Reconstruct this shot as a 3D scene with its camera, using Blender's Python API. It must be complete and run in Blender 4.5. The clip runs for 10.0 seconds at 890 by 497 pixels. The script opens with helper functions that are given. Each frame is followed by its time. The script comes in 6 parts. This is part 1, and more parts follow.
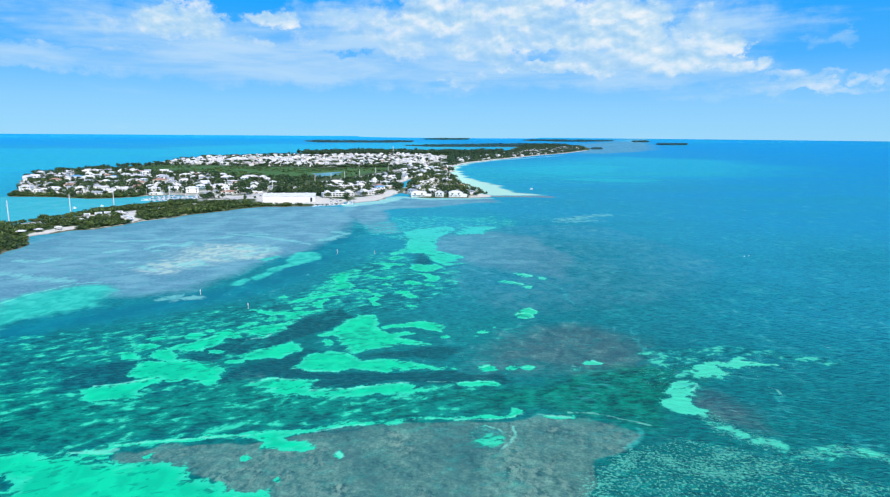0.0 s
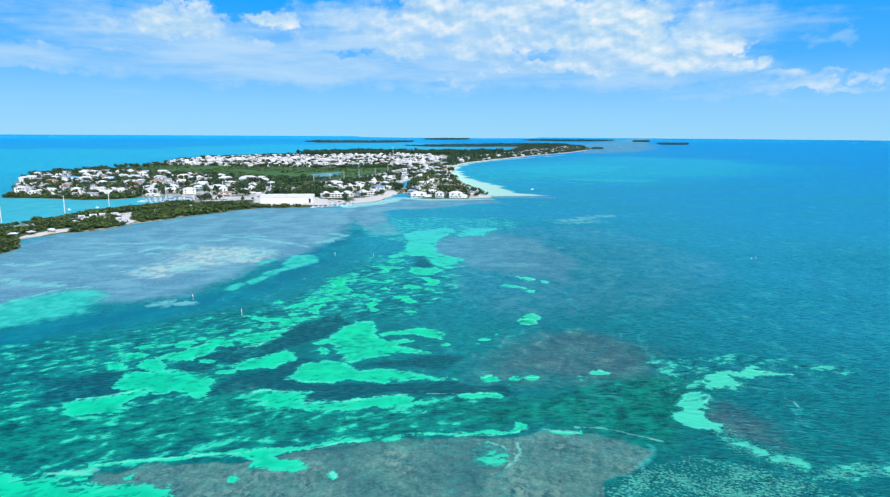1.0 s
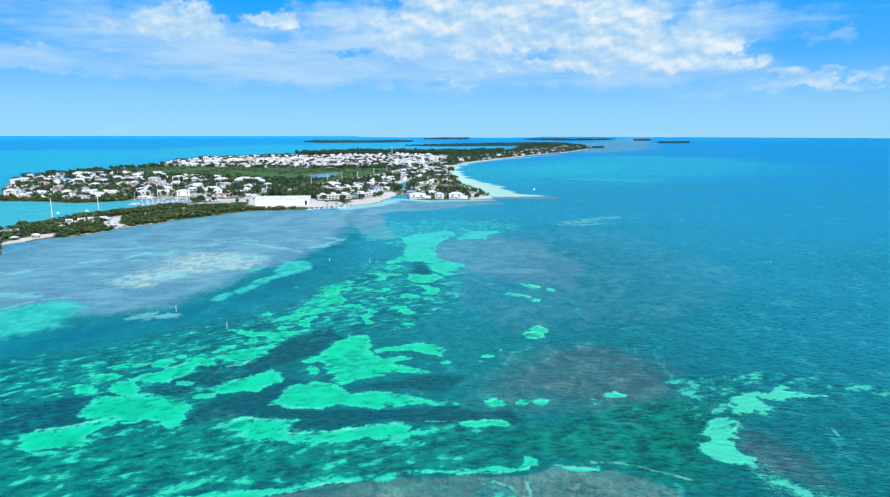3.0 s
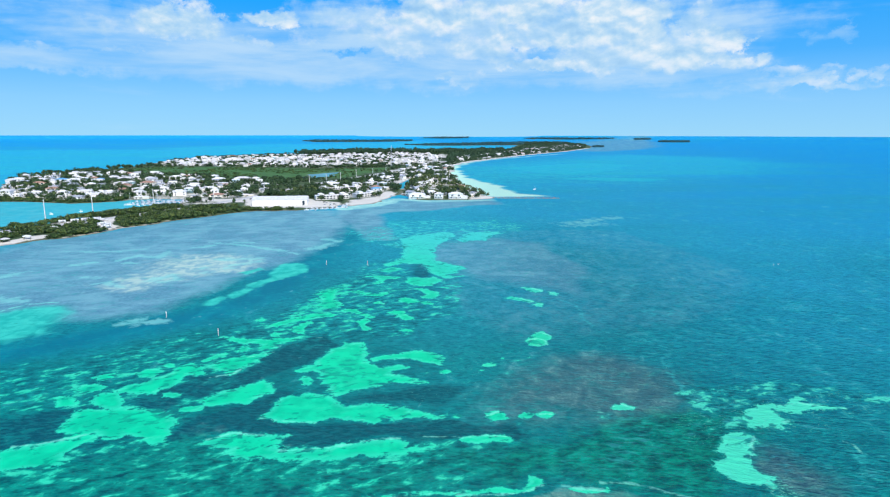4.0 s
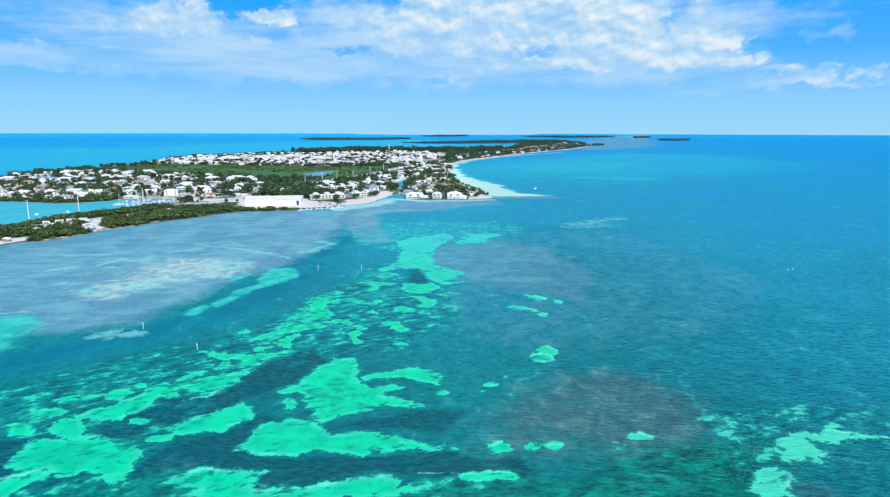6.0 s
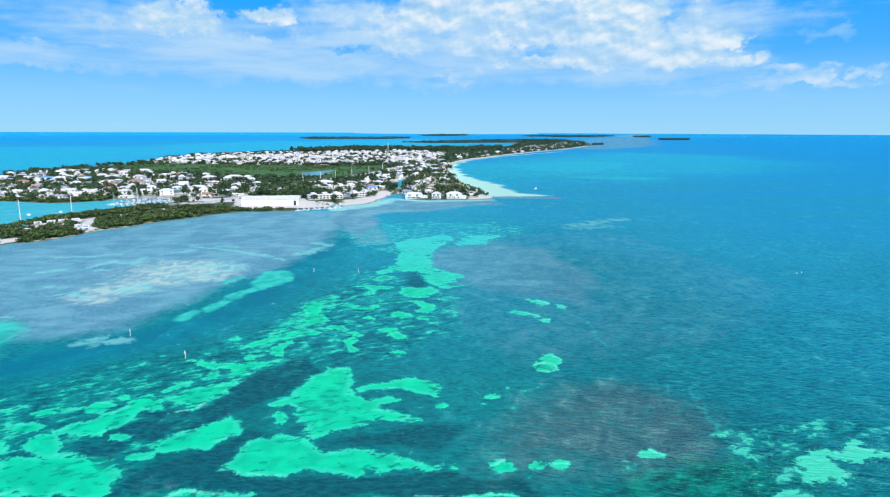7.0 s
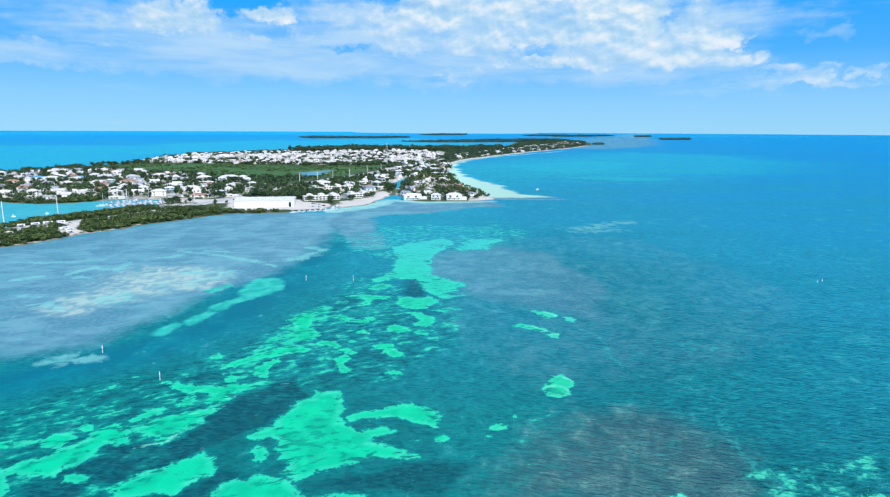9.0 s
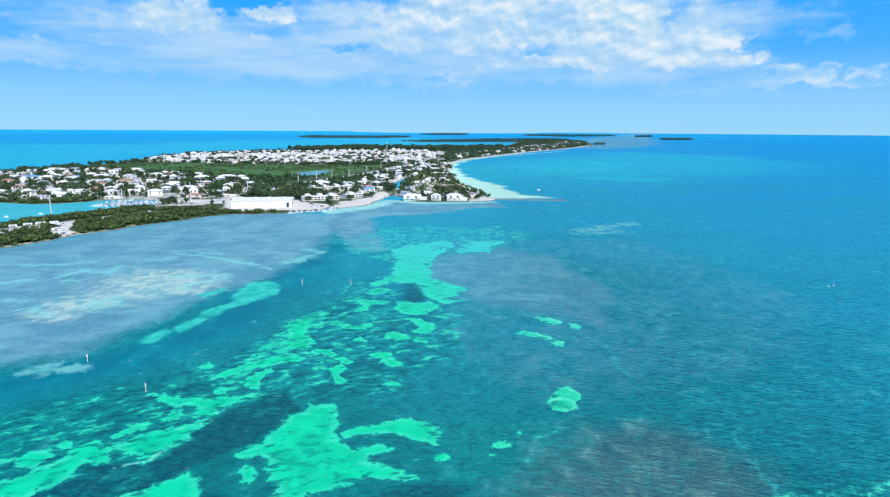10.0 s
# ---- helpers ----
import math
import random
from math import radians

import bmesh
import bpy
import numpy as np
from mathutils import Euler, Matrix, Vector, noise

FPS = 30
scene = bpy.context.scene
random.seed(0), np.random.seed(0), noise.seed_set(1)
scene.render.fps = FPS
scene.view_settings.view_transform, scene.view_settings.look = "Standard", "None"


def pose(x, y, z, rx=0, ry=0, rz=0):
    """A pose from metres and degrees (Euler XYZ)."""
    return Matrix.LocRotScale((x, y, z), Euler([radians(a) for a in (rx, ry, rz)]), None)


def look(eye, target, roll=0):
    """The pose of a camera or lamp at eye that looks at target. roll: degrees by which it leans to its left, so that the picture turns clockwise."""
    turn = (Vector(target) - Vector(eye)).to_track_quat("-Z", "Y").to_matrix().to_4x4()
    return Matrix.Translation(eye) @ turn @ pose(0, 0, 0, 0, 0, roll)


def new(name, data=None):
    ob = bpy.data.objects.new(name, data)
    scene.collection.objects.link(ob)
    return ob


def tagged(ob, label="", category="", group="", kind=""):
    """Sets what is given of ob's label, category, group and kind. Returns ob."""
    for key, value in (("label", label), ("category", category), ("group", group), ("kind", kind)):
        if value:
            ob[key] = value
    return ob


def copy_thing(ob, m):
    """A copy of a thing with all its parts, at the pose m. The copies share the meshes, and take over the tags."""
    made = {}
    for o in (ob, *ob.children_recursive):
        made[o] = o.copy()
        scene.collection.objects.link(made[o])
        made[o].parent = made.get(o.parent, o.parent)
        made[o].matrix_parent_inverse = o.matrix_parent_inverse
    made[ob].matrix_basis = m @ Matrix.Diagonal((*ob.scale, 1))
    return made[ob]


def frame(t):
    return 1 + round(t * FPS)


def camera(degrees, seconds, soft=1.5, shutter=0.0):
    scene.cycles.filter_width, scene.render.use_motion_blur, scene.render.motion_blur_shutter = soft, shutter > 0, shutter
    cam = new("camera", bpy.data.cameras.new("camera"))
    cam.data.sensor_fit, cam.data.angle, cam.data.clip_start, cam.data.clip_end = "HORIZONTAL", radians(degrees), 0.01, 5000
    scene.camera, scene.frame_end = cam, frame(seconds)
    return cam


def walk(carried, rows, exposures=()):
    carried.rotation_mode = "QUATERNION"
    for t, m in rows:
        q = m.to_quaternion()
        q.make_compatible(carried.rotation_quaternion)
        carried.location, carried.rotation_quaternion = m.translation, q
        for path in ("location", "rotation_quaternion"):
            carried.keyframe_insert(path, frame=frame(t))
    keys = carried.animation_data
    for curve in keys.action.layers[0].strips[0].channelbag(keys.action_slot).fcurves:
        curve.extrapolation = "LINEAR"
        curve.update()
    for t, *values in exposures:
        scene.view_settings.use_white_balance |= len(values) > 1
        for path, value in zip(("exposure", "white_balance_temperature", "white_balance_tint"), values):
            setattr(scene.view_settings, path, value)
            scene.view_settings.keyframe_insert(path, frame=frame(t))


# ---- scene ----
cam = camera(70.6, 10.0, soft=1.2)
PATH = [
    (0, (-0.2, 0.608, 101.446), (-0.208, 2.576, 101.086), 0.5),
    (0.5, (-0.192, 6.653, 101.432), (-0.2, 8.62, 101.072), 0.4),
    (1, (-0.179, 12.768, 101.425), (-0.188, 14.735, 101.065), 0.4),
    (1.5, (-0.205, 18.949, 101.415), (-0.215, 20.916, 101.055), 0.3),
    (2, (-0.161, 25.117, 101.413), (-0.17, 27.084, 101.052), 0.3),
    (2.5, (-0.113, 31.277, 101.424), (-0.123, 33.245, 101.063), 0.2),
    (4, (0.071, 49.603, 101.457), (0.062, 51.57, 101.093), 0.1),
    (4.5, (0.129, 55.696, 101.445), (0.121, 57.663, 101.08), 0.1),
    (5, (0.227, 61.789, 101.399), (0.22, 63.755, 101.033), 0.1),
    (5.5, (0.316, 67.939, 101.334), (0.31, 69.905, 100.966), 0.1),
    (7, (0.439, 86.897, 101.148), (0.436, 88.862, 100.776), 0.2),
    (7.5, (0.379, 93.241, 101.12), (0.376, 95.206, 100.747), 0.2),
    (8, (0.263, 99.674, 101.121), (0.261, 101.639, 100.747), 0.2),
    (8.5, (0.101, 106.201, 101.151), (0.099, 108.166, 100.778), 0.3),
    (9, (-0.078, 112.65, 101.17), (-0.079, 114.615, 100.796), 0.3),
    (9.5, (-0.243, 118.979, 101.135), (-0.244, 120.944, 100.761), 0.4),
    (10, (-0.336, 125.245, 101.097), (-0.337, 127.209, 100.722), 0.4),
]
walk(cam, [(t, look(e, a, r)) for t, e, a, r in PATH])


# ---- sky, sun ----
SUN_FROM = Vector((0.38, -0.70, 0.80)).normalized()
world = bpy.data.worlds.new("sky")
scene.world = world
world.use_nodes = True
sun = new("sun", bpy.data.lights.new("sun", "SUN"))
sun.data.energy, sun.data.angle, sun.data.color = 4.9, radians(0.5), (1.0, 0.965, 0.90)
sun.matrix_world = look(SUN_FROM * 800, (0, 0, 0))


class Nodes:
    """Short calls for building a node tree."""

    def __init__(self, tree):
        self.tree = tree

    def put(self, socket, value):
        if isinstance(value, bpy.types.NodeSocket):
            self.tree.links.new(value, socket)
        elif value is not None:
            socket.default_value = value

    def math(self, op, a, b=None, c=None, clamp=False):
        n = self.tree.nodes.new("ShaderNodeMath")
        n.operation, n.use_clamp = op, clamp
        for s, v in zip(n.inputs, (a, b, c)):
            self.put(s, v)
        return n.outputs[0]

    def remap(self, v, a, b, c=0.0, d=1.0, smooth=True):
        n = self.tree.nodes.new("ShaderNodeMapRange")
        n.interpolation_type = "SMOOTHSTEP" if smooth else "LINEAR"
        for s, x in zip(n.inputs, (v, a, b, c, d)):
            self.put(s, x)
        return n.outputs[0]

    def noise(self, vec, scale, detail=3.0, rough=0.55, distort=0.0):
        n = self.tree.nodes.new("ShaderNodeTexNoise")
        self.put(n.inputs["Vector"], vec)
        n.inputs["Scale"].default_value, n.inputs["Detail"].default_value = scale, detail
        n.inputs["Roughness"].default_value, n.inputs["Distortion"].default_value = rough, distort
        return n.outputs["Fac"]

    def mix(self, f, a, b, blend="MIX"):
        n = self.tree.nodes.new("ShaderNodeMix")
        n.data_type, n.blend_type = "RGBA", blend
        for s, v in ((n.inputs[0], f), (n.inputs[6], a), (n.inputs[7], b)):
            self.put(s, (*v, 1) if isinstance(v, tuple) and len(v) == 3 else v)
        return n.outputs[2]

    def swept(self, vec, turn, stretch):
        """Coordinates drawn out along one direction in plan."""
        n = self.tree.nodes.new("ShaderNodeMapping")
        n.vector_type = "TEXTURE"
        n.inputs["Rotation"].default_value = (0, 0, turn)
        n.inputs["Scale"].default_value = (stretch, 1, 1)
        self.put(n.inputs["Vector"], vec)
        return n.outputs[0]

    def scaled(self, vec, sx, sy, sz, rz=0.0):
        n = self.tree.nodes.new("ShaderNodeMapping")
        self.put(n.inputs[0], vec)
        n.inputs[2].default_value = (0, 0, rz)
        n.inputs[3].default_value = (sx, sy, sz)
        return n.outputs[0]

    def coords(self, which="Object"):
        return self.tree.nodes.new("ShaderNodeTexCoord").outputs[which]

    def attr(self, name):
        n = self.tree.nodes.new("ShaderNodeAttribute")
        n.attribute_name = name
        return n.outputs["Fac"]

    def bump(self, height, strength, distance, normal=None):
        n = self.tree.nodes.new("ShaderNodeBump")
        n.inputs["Strength"].default_value, n.inputs["Distance"].default_value = strength, distance
        self.put(n.inputs["Height"], height)
        if normal is not None:
            self.put(n.inputs["Normal"], normal)
        return n.outputs[0]

    def ramp(self, f, stops):
        n = self.tree.nodes.new("ShaderNodeValToRGB")
        self.put(n.inputs[0], f)
        while len(n.color_ramp.elements) < len(stops):
            n.color_ramp.elements.new(0.5)
        for e, (p, c) in zip(n.color_ramp.elements, stops):
            e.position, e.color = p, (*c, 1)
        return n.outputs[0]


def build_sky():
    N = Nodes(world.node_tree)
    back = world.node_tree.nodes["Background"]
    day = world.node_tree.nodes.new("ShaderNodeTexSky")
    day.sky_type, day.sun_disc = "NISHITA", False
    day.sun_elevation = math.asin(SUN_FROM.z)
    day.sun_rotation = math.atan2(SUN_FROM.x, SUN_FROM.y)
    day.air_density, day.dust_density, day.ozone_density = 1.0, 0.2, 2.0
    sep = world.node_tree.nodes.new("ShaderNodeSeparateXYZ")
    N.put(sep.inputs[0], N.coords("Generated"))
    x, y, z = sep.outputs
    az = N.math("ARCTAN2", x, y)
    el = N.math("ARCSINE", z)
    # clear maritime air: deep above, pale towards the horizon
    clear = N.ramp(N.math("ADD", N.math("MULTIPLY", el, 0.9), 0.1, clamp=True), (
        (0.0, (0.02, 0.22, 0.45)), (0.086, (0.05, 0.35, 0.7)), (0.092, (0.36, 0.70, 0.98)), (0.14, (0.27, 0.61, 1.0)),
        (0.20, (0.075, 0.44, 1.0)), (0.27, (0.010, 0.37, 1.0)), (0.5, (0.015, 0.24, 0.80)), (1.0, (0.02, 0.16, 0.6))))
    tinted = N.mix(1.0, day.outputs[0], (0.03, 0.10, 0.15), "MULTIPLY")
    air = N.mix(0.08, clear, tinted)
    # clouds: (azimuth, elevation, half width, half height, weight) of each heap, thin sheet and gap
    heaps = (
        (0.226, 0.137, 0.146, 0.0438, 0.62), (0.066, 0.152, 0.112, 0.0438, 0.55), (0.330, 0.133, 0.094, 0.0394, 0.60), (-0.388, 0.151, 0.064, 0.0193, 0.95), (-0.354, 0.159, 0.026, 0.0158, 0.80),
        (-0.467, 0.140, 0.077, 0.0123, 0.50), (-0.248, 0.160, 0.036, 0.0114, 0.85), (-0.298, 0.128, 0.024, 0.0079, 0.60), (-0.217, 0.135, 0.024, 0.0105, 0.50), (-0.140, 0.159, 0.051, 0.0245, 0.60),
        (-0.038, 0.184, 0.056, 0.0394, 0.90), (-0.073, 0.138, 0.051, 0.0219, 0.62), (0.040, 0.176, 0.056, 0.0333, 0.90), (0.125, 0.179, 0.051, 0.0350, 0.95), (0.185, 0.146, 0.064, 0.0368, 0.90),
        (0.233, 0.176, 0.043, 0.0263, 1.00), (0.266, 0.157, 0.051, 0.0350, 1.00), (0.306, 0.155, 0.034, 0.0228, 0.95), (0.354, 0.126, 0.024, 0.0175, 0.85), (0.363, 0.160, 0.022, 0.0175, 0.75),
        (0.383, 0.136, 0.017, 0.0140, 0.80), (0.413, 0.127, 0.027, 0.0123, 0.95), (0.331, 0.117, 0.082, 0.0210, 0.90), (0.269, 0.102, 0.073, 0.0158, 0.85), (0.367, 0.100, 0.077, 0.0114, 0.90),
        (0.422, 0.103, 0.031, 0.0070, 0.80), (0.157, 0.101, 0.082, 0.0079, 0.90), (0.057, 0.128, 0.064, 0.0245, 0.70), (0.466, 0.083, 0.036, 0.0079, 0.62), (0.508, 0.075, 0.034, 0.0053, 0.60),
        (0.540, 0.080, 0.017, 0.0053, 0.55), (0.495, 0.064, 0.090, 0.0061, 0.62), (0.581, 0.077, 0.013, 0.0070, 0.50), (0.023, 0.081, 0.047, 0.0088, 0.55), (-0.452, 0.111, 0.013, 0.0044, 0.50),
        (-0.585, 0.112, 0.024, 0.0053, 0.50), (-0.020, 0.250, 0.429, 0.0526, 0.80), (-0.526, 0.210, 0.257, 0.0350, 0.60))
    sheets = (
        (-0.562, 0.094, 0.103, 0.0149, 0.80), (-0.464, 0.095, 0.129, 0.0158, 0.75), (-0.339, 0.097, 0.163, 0.0263, 0.85), (-0.193, 0.105, 0.163, 0.0315, 0.85), (-0.021, 0.095, 0.180, 0.0298, 0.80),
        (0.187, 0.089, 0.197, 0.0263, 0.75), (0.311, 0.062, 0.189, 0.0105, 0.35), (-0.480, 0.143, 0.120, 0.0193, 0.55), (-0.572, 0.124, 0.077, 0.0105, 0.50), (-0.556, 0.162, 0.094, 0.0079, 0.50),
        (-0.257, 0.144, 0.103, 0.0228, 0.60), (-0.072, 0.148, 0.120, 0.0438, 0.70), (0.481, 0.067, 0.112, 0.0105, 0.50), (0.530, 0.127, 0.034, 0.0096, 0.75), (0.251, 0.132, 0.215, 0.0526, 0.95),
        (0.048, 0.148, 0.163, 0.0526, 0.95), (-0.396, 0.137, 0.206, 0.0394, 0.75), (-0.526, 0.143, 0.146, 0.0193, 0.50), (-0.124, 0.147, 0.129, 0.0394, 0.85), (0.349, 0.085, 0.137, 0.0175, 0.70))
    gaps = (
        (-0.157, 0.119, 0.021, 0.0044, 0.40), (0.126, 0.116, 0.051, 0.0061, 0.20), (-0.295, 0.177, 0.051, 0.0123, 0.40), (0.337, 0.148, 0.012, 0.0123, 0.30))

    def at(scale_a, scale_e, shift_a=0.0, shift_e=0.0):
        c = world.node_tree.nodes.new("ShaderNodeCombineXYZ")
        N.put(c.inputs[0], N.math("ADD", N.math("MULTIPLY", az, scale_a), shift_a))
        N.put(c.inputs[1], N.math("ADD", N.math("MULTIPLY", el, scale_e), shift_e))
        return c.outputs[0]

    # billows bend the outlines of the banks
    bent_az = N.math("ADD", az, N.math("MULTIPLY", N.math("SUBTRACT", N.noise(at(1, 1.3, 3.1, 1.7), 17.0, 7.0, 0.62), 0.5), 0.17))
    bent_el = N.math("ADD", el, N.math("MULTIPLY", N.math("SUBTRACT", N.noise(at(1, 1.3, 7.7, 4.2), 19.0, 7.0, 0.62), 0.5), 0.065))

    def spread(banks):
        total = None
        for a0, e0, wa, we, weight in banks:
            da = N.math("DIVIDE", N.math("SUBTRACT", bent_az, a0), wa)
            de = N.math("DIVIDE", N.math("SUBTRACT", bent_el, e0), we)
            r2 = N.math("ADD", N.math("MULTIPLY", da, da), N.math("MULTIPLY", de, de))
            blob = N.math("MULTIPLY", N.remap(r2, 2.4, 0.0), weight)
            total = blob if total is None else N.math("MAXIMUM", total, blob)
        return total

    puff = N.math("ADD", N.math("MULTIPLY", N.noise(at(1, 1.4), 16.0, 8.0, 0.58, 0.15), 0.7), N.math("MULTIPLY", N.noise(at(1, 1.2), 42.0, 6.0, 0.55, 0.2), 0.3))
    soft_a, soft_b = N.noise(at(1, 1.5), 17.0, 7.0, 0.52, 0.1), N.noise(at(1, 1.5, 0.004, 0.012), 17.0, 7.0, 0.52, 0.1)
    streak_n = N.noise(at(0.5, 3.0), 10.0, 8.0, 0.56, 0.25)
    hole = spread(gaps)
    veil_d = N.math("SUBTRACT", N.math("ADD", spread(sheets), N.math("MULTIPLY", N.math("SUBTRACT", streak_n, 0.5), 1.7)), hole)
    heap_d = N.math("SUBTRACT", N.math("ADD", spread(heaps), N.math("MULTIPLY", N.math("SUBTRACT", puff, 0.5), 1.7)), hole)
    veil_c = N.math("MULTIPLY", N.remap(veil_d, 0.10, 1.0), N.remap(el, 0.05, 0.13, 0.62, 0.80))
    heap_c = N.math("MULTIPLY", N.remap(heap_d, 0.20, 1.0), N.remap(el, 0.05, 0.15, 0.70, 0.95))
    light = N.math("ADD", N.math("MULTIPLY", N.math("SUBTRACT", soft_a, soft_b), 3.4), N.remap(heap_d, 0.4, 1.5, 0.52, 0.50), clamp=True)
    cloud = N.ramp(light, ((0.0, (0.33, 0.59, 0.88)), (0.30, (0.43, 0.68, 0.92)), (0.54, (0.56, 0.76, 0.93)), (0.74, (0.72, 0.85, 0.95)), (1.0, (0.88, 0.93, 0.97))))
    thin = N.mix(N.remap(streak_n, 0.35, 0.7), (0.36, 0.64, 0.95), (0.56, 0.77, 0.96))
    air = N.mix(veil_c, air, thin)
    N.put(back.inputs[0], N.mix(heap_c, air, cloud))
    back.inputs[1].default_value = 1.0


build_sky()


# ---- helpers of the scene ----
CENTRE, FLAT, REACH, EYE = (0.0, 60.0), 3000.0, 1850.0, 101.3


def level(x, y):
    """Height of the sea: flat near by; far out it lifts towards the eye's horizon, so that the last tens of kilometres fit into five."""
    d = np.hypot(np.asarray(x, float) - CENTRE[0], np.asarray(y, float) - CENTRE[1])
    q = np.clip((d - FLAT) / REACH, 0, 0.9999999)
    true = np.minimum(FLAT - REACH * np.log(1 - q), 36000)
    z = EYE - d * (EYE / np.maximum(true, 1) + (true - FLAT) / 1.48e7)
    return np.where(d > FLAT, z, 0.0)


def outside(px, py, pts):
    """Signed distance to a closed outline; negative inside."""
    best = np.full(px.shape, 1e12)
    inside = np.zeros(px.shape, bool)
    for (ax, ay), (bx, by) in zip(pts, pts[1:] + pts[:1]):
        ex, ey = bx - ax, by - ay
        wx, wy = px - ax, py - ay
        t = np.clip((wx * ex + wy * ey) / (ex * ex + ey * ey + 1e-9), 0, 1)
        best = np.minimum(best, (wx - ex * t) ** 2 + (wy - ey * t) ** 2)
        cross = (ay > py) != (by > py)
        with np.errstate(divide="ignore", invalid="ignore"):
            inside ^= cross & (px < ax + (py - ay) * ex / (ey if ey else 1e-9))
    d = np.sqrt(best)
    return np.where(inside, -d, d)


def beside(px, py, chain):
    """Distance to a chain of points, less its radius."""
    best = np.full(px.shape, 1e12)
    for (ax, ay, ar), (bx, by, br) in zip(chain, chain[1:]):
        ex, ey = bx - ax, by - ay
        wx, wy = px - ax, py - ay
        t = np.clip((wx * ex + wy * ey) / (ex * ex + ey * ey + 1e-9), 0, 1)
        best = np.minimum(best, np.hypot(wx - ex * t, wy - ey * t) - (ar + (br - ar) * t))
    return best


def ripple(px, py, size, seed):
    """Smooth value noise between -1 and 1."""
    gx, gy = px / size + seed * 17.3, py / size - seed * 9.1
    ix, iy = np.floor(gx), np.floor(gy)
    fx, fy = gx - ix, gy - iy
    fx, fy = fx * fx * (3 - 2 * fx), fy * fy * (3 - 2 * fy)

    def h(a, b):
        v = np.sin(a * 127.1 + b * 311.7 + seed * 74.7) * 43758.5453
        return (v - np.floor(v)) * 2 - 1
    return (h(ix, iy) * (1 - fx) + h(ix + 1, iy) * fx) * (1 - fy) + (h(ix, iy + 1) * (1 - fx) + h(ix + 1, iy + 1) * fx) * fy


def mesh_of(name, verts, faces, materials=()):
    me = bpy.data.meshes.new(name)
    me.from_pydata([tuple(map(float, v)) for v in verts], [], [tuple(map(int, f)) for f in faces])
    for m in materials:
        me.materials.append(m)
    me.update()
    return me


def quick_mesh(name, verts, quads, material, smooth=False):
    """A mesh from arrays: verts (n, 3), quads (m, 4) or triangles (m, 3)."""
    me = bpy.data.meshes.new(name)
    k = quads.shape[1]
    me.vertices.add(len(verts))
    me.vertices.foreach_set("co", np.ascontiguousarray(verts, np.float32).ravel())
    me.loops.add(quads.size)
    me.loops.foreach_set("vertex_index", np.ascontiguousarray(quads, np.int32).ravel())
    me.polygons.add(len(quads))
    me.polygons.foreach_set("loop_start", np.arange(len(quads), dtype=np.int32) * k)
    me.polygons.foreach_set("use_smooth", np.full(len(quads), smooth))
    me.materials.append(material)
    me.update(calc_edges=True)
    return me


def give(me, name, values):
    a = me.attributes.new(name, "FLOAT", "POINT")
    a.data.foreach_set("value", np.ascontiguousarray(values, np.float32))


def part(name, me, parent, label=""):
    ob = new(name, me)
    ob.parent = parent
    if label:
        ob["label"] = label
    return ob


def thing(name, label, category, group="", kind=""):
    return tagged(new(name), label, category, group, kind)


def solid(boxes=(), prisms=(), bevel=0.0):
    """One bmesh of boxes (x, y, z, w, d, h), centred in x and y and standing on z, and of prisms (outline, z0, z1)."""
    bm = bmesh.new()
    for x, y, z, w, d, h in boxes:
        bmesh.ops.create_cube(bm, size=1, matrix=Matrix.Translation((x, y, z + h / 2)) @ Matrix.Diagonal((w, d, h, 1)))
    for outline, z0, z1 in prisms:
        lo = [bm.verts.new((x, y, z0)) for x, y in outline]
        hi = [bm.verts.new((x, y, z1)) for x, y in outline]
        bm.faces.new(lo[::-1]), bm.faces.new(hi)
        for i in range(len(lo)):
            j = (i + 1) % len(lo)
            bm.faces.new((lo[i], lo[j], hi[j], hi[i]))
    if bevel:
        bmesh.ops.bevel(bm, geom=bm.edges[:], offset=bevel, segments=1, affect="EDGES")
    return bm


def finish(bm, name, material):
    me = bpy.data.meshes.new(name)
    bm.to_mesh(me)
    bm.free()
    me.materials.append(material)
    return me


def box_mesh(name, boxes, material, bevel=0.0):
    return finish(solid(boxes, (), bevel), name, material)


def tube_mesh(name, pts, radii, material, sides=8):
    """A tapered tube along points."""
    verts, faces = [], []
    for p, r in zip(pts, radii):
        for k in range(sides):
            a = 2 * math.pi * k / sides
            verts.append((p[0] + r * math.cos(a), p[1] + r * math.sin(a), p[2]))
    for i in range(len(pts) - 1):
        for k in range(sides):
            a, b = i * sides + k, i * sides + (k + 1) % sides
            faces.append((a, b, b + sides, a + sides))
    faces.append(tuple(range(sides))[::-1])
    faces.append(tuple(range((len(pts) - 1) * sides, len(pts) * sides)))
    return mesh_of(name, verts, faces, (material,))


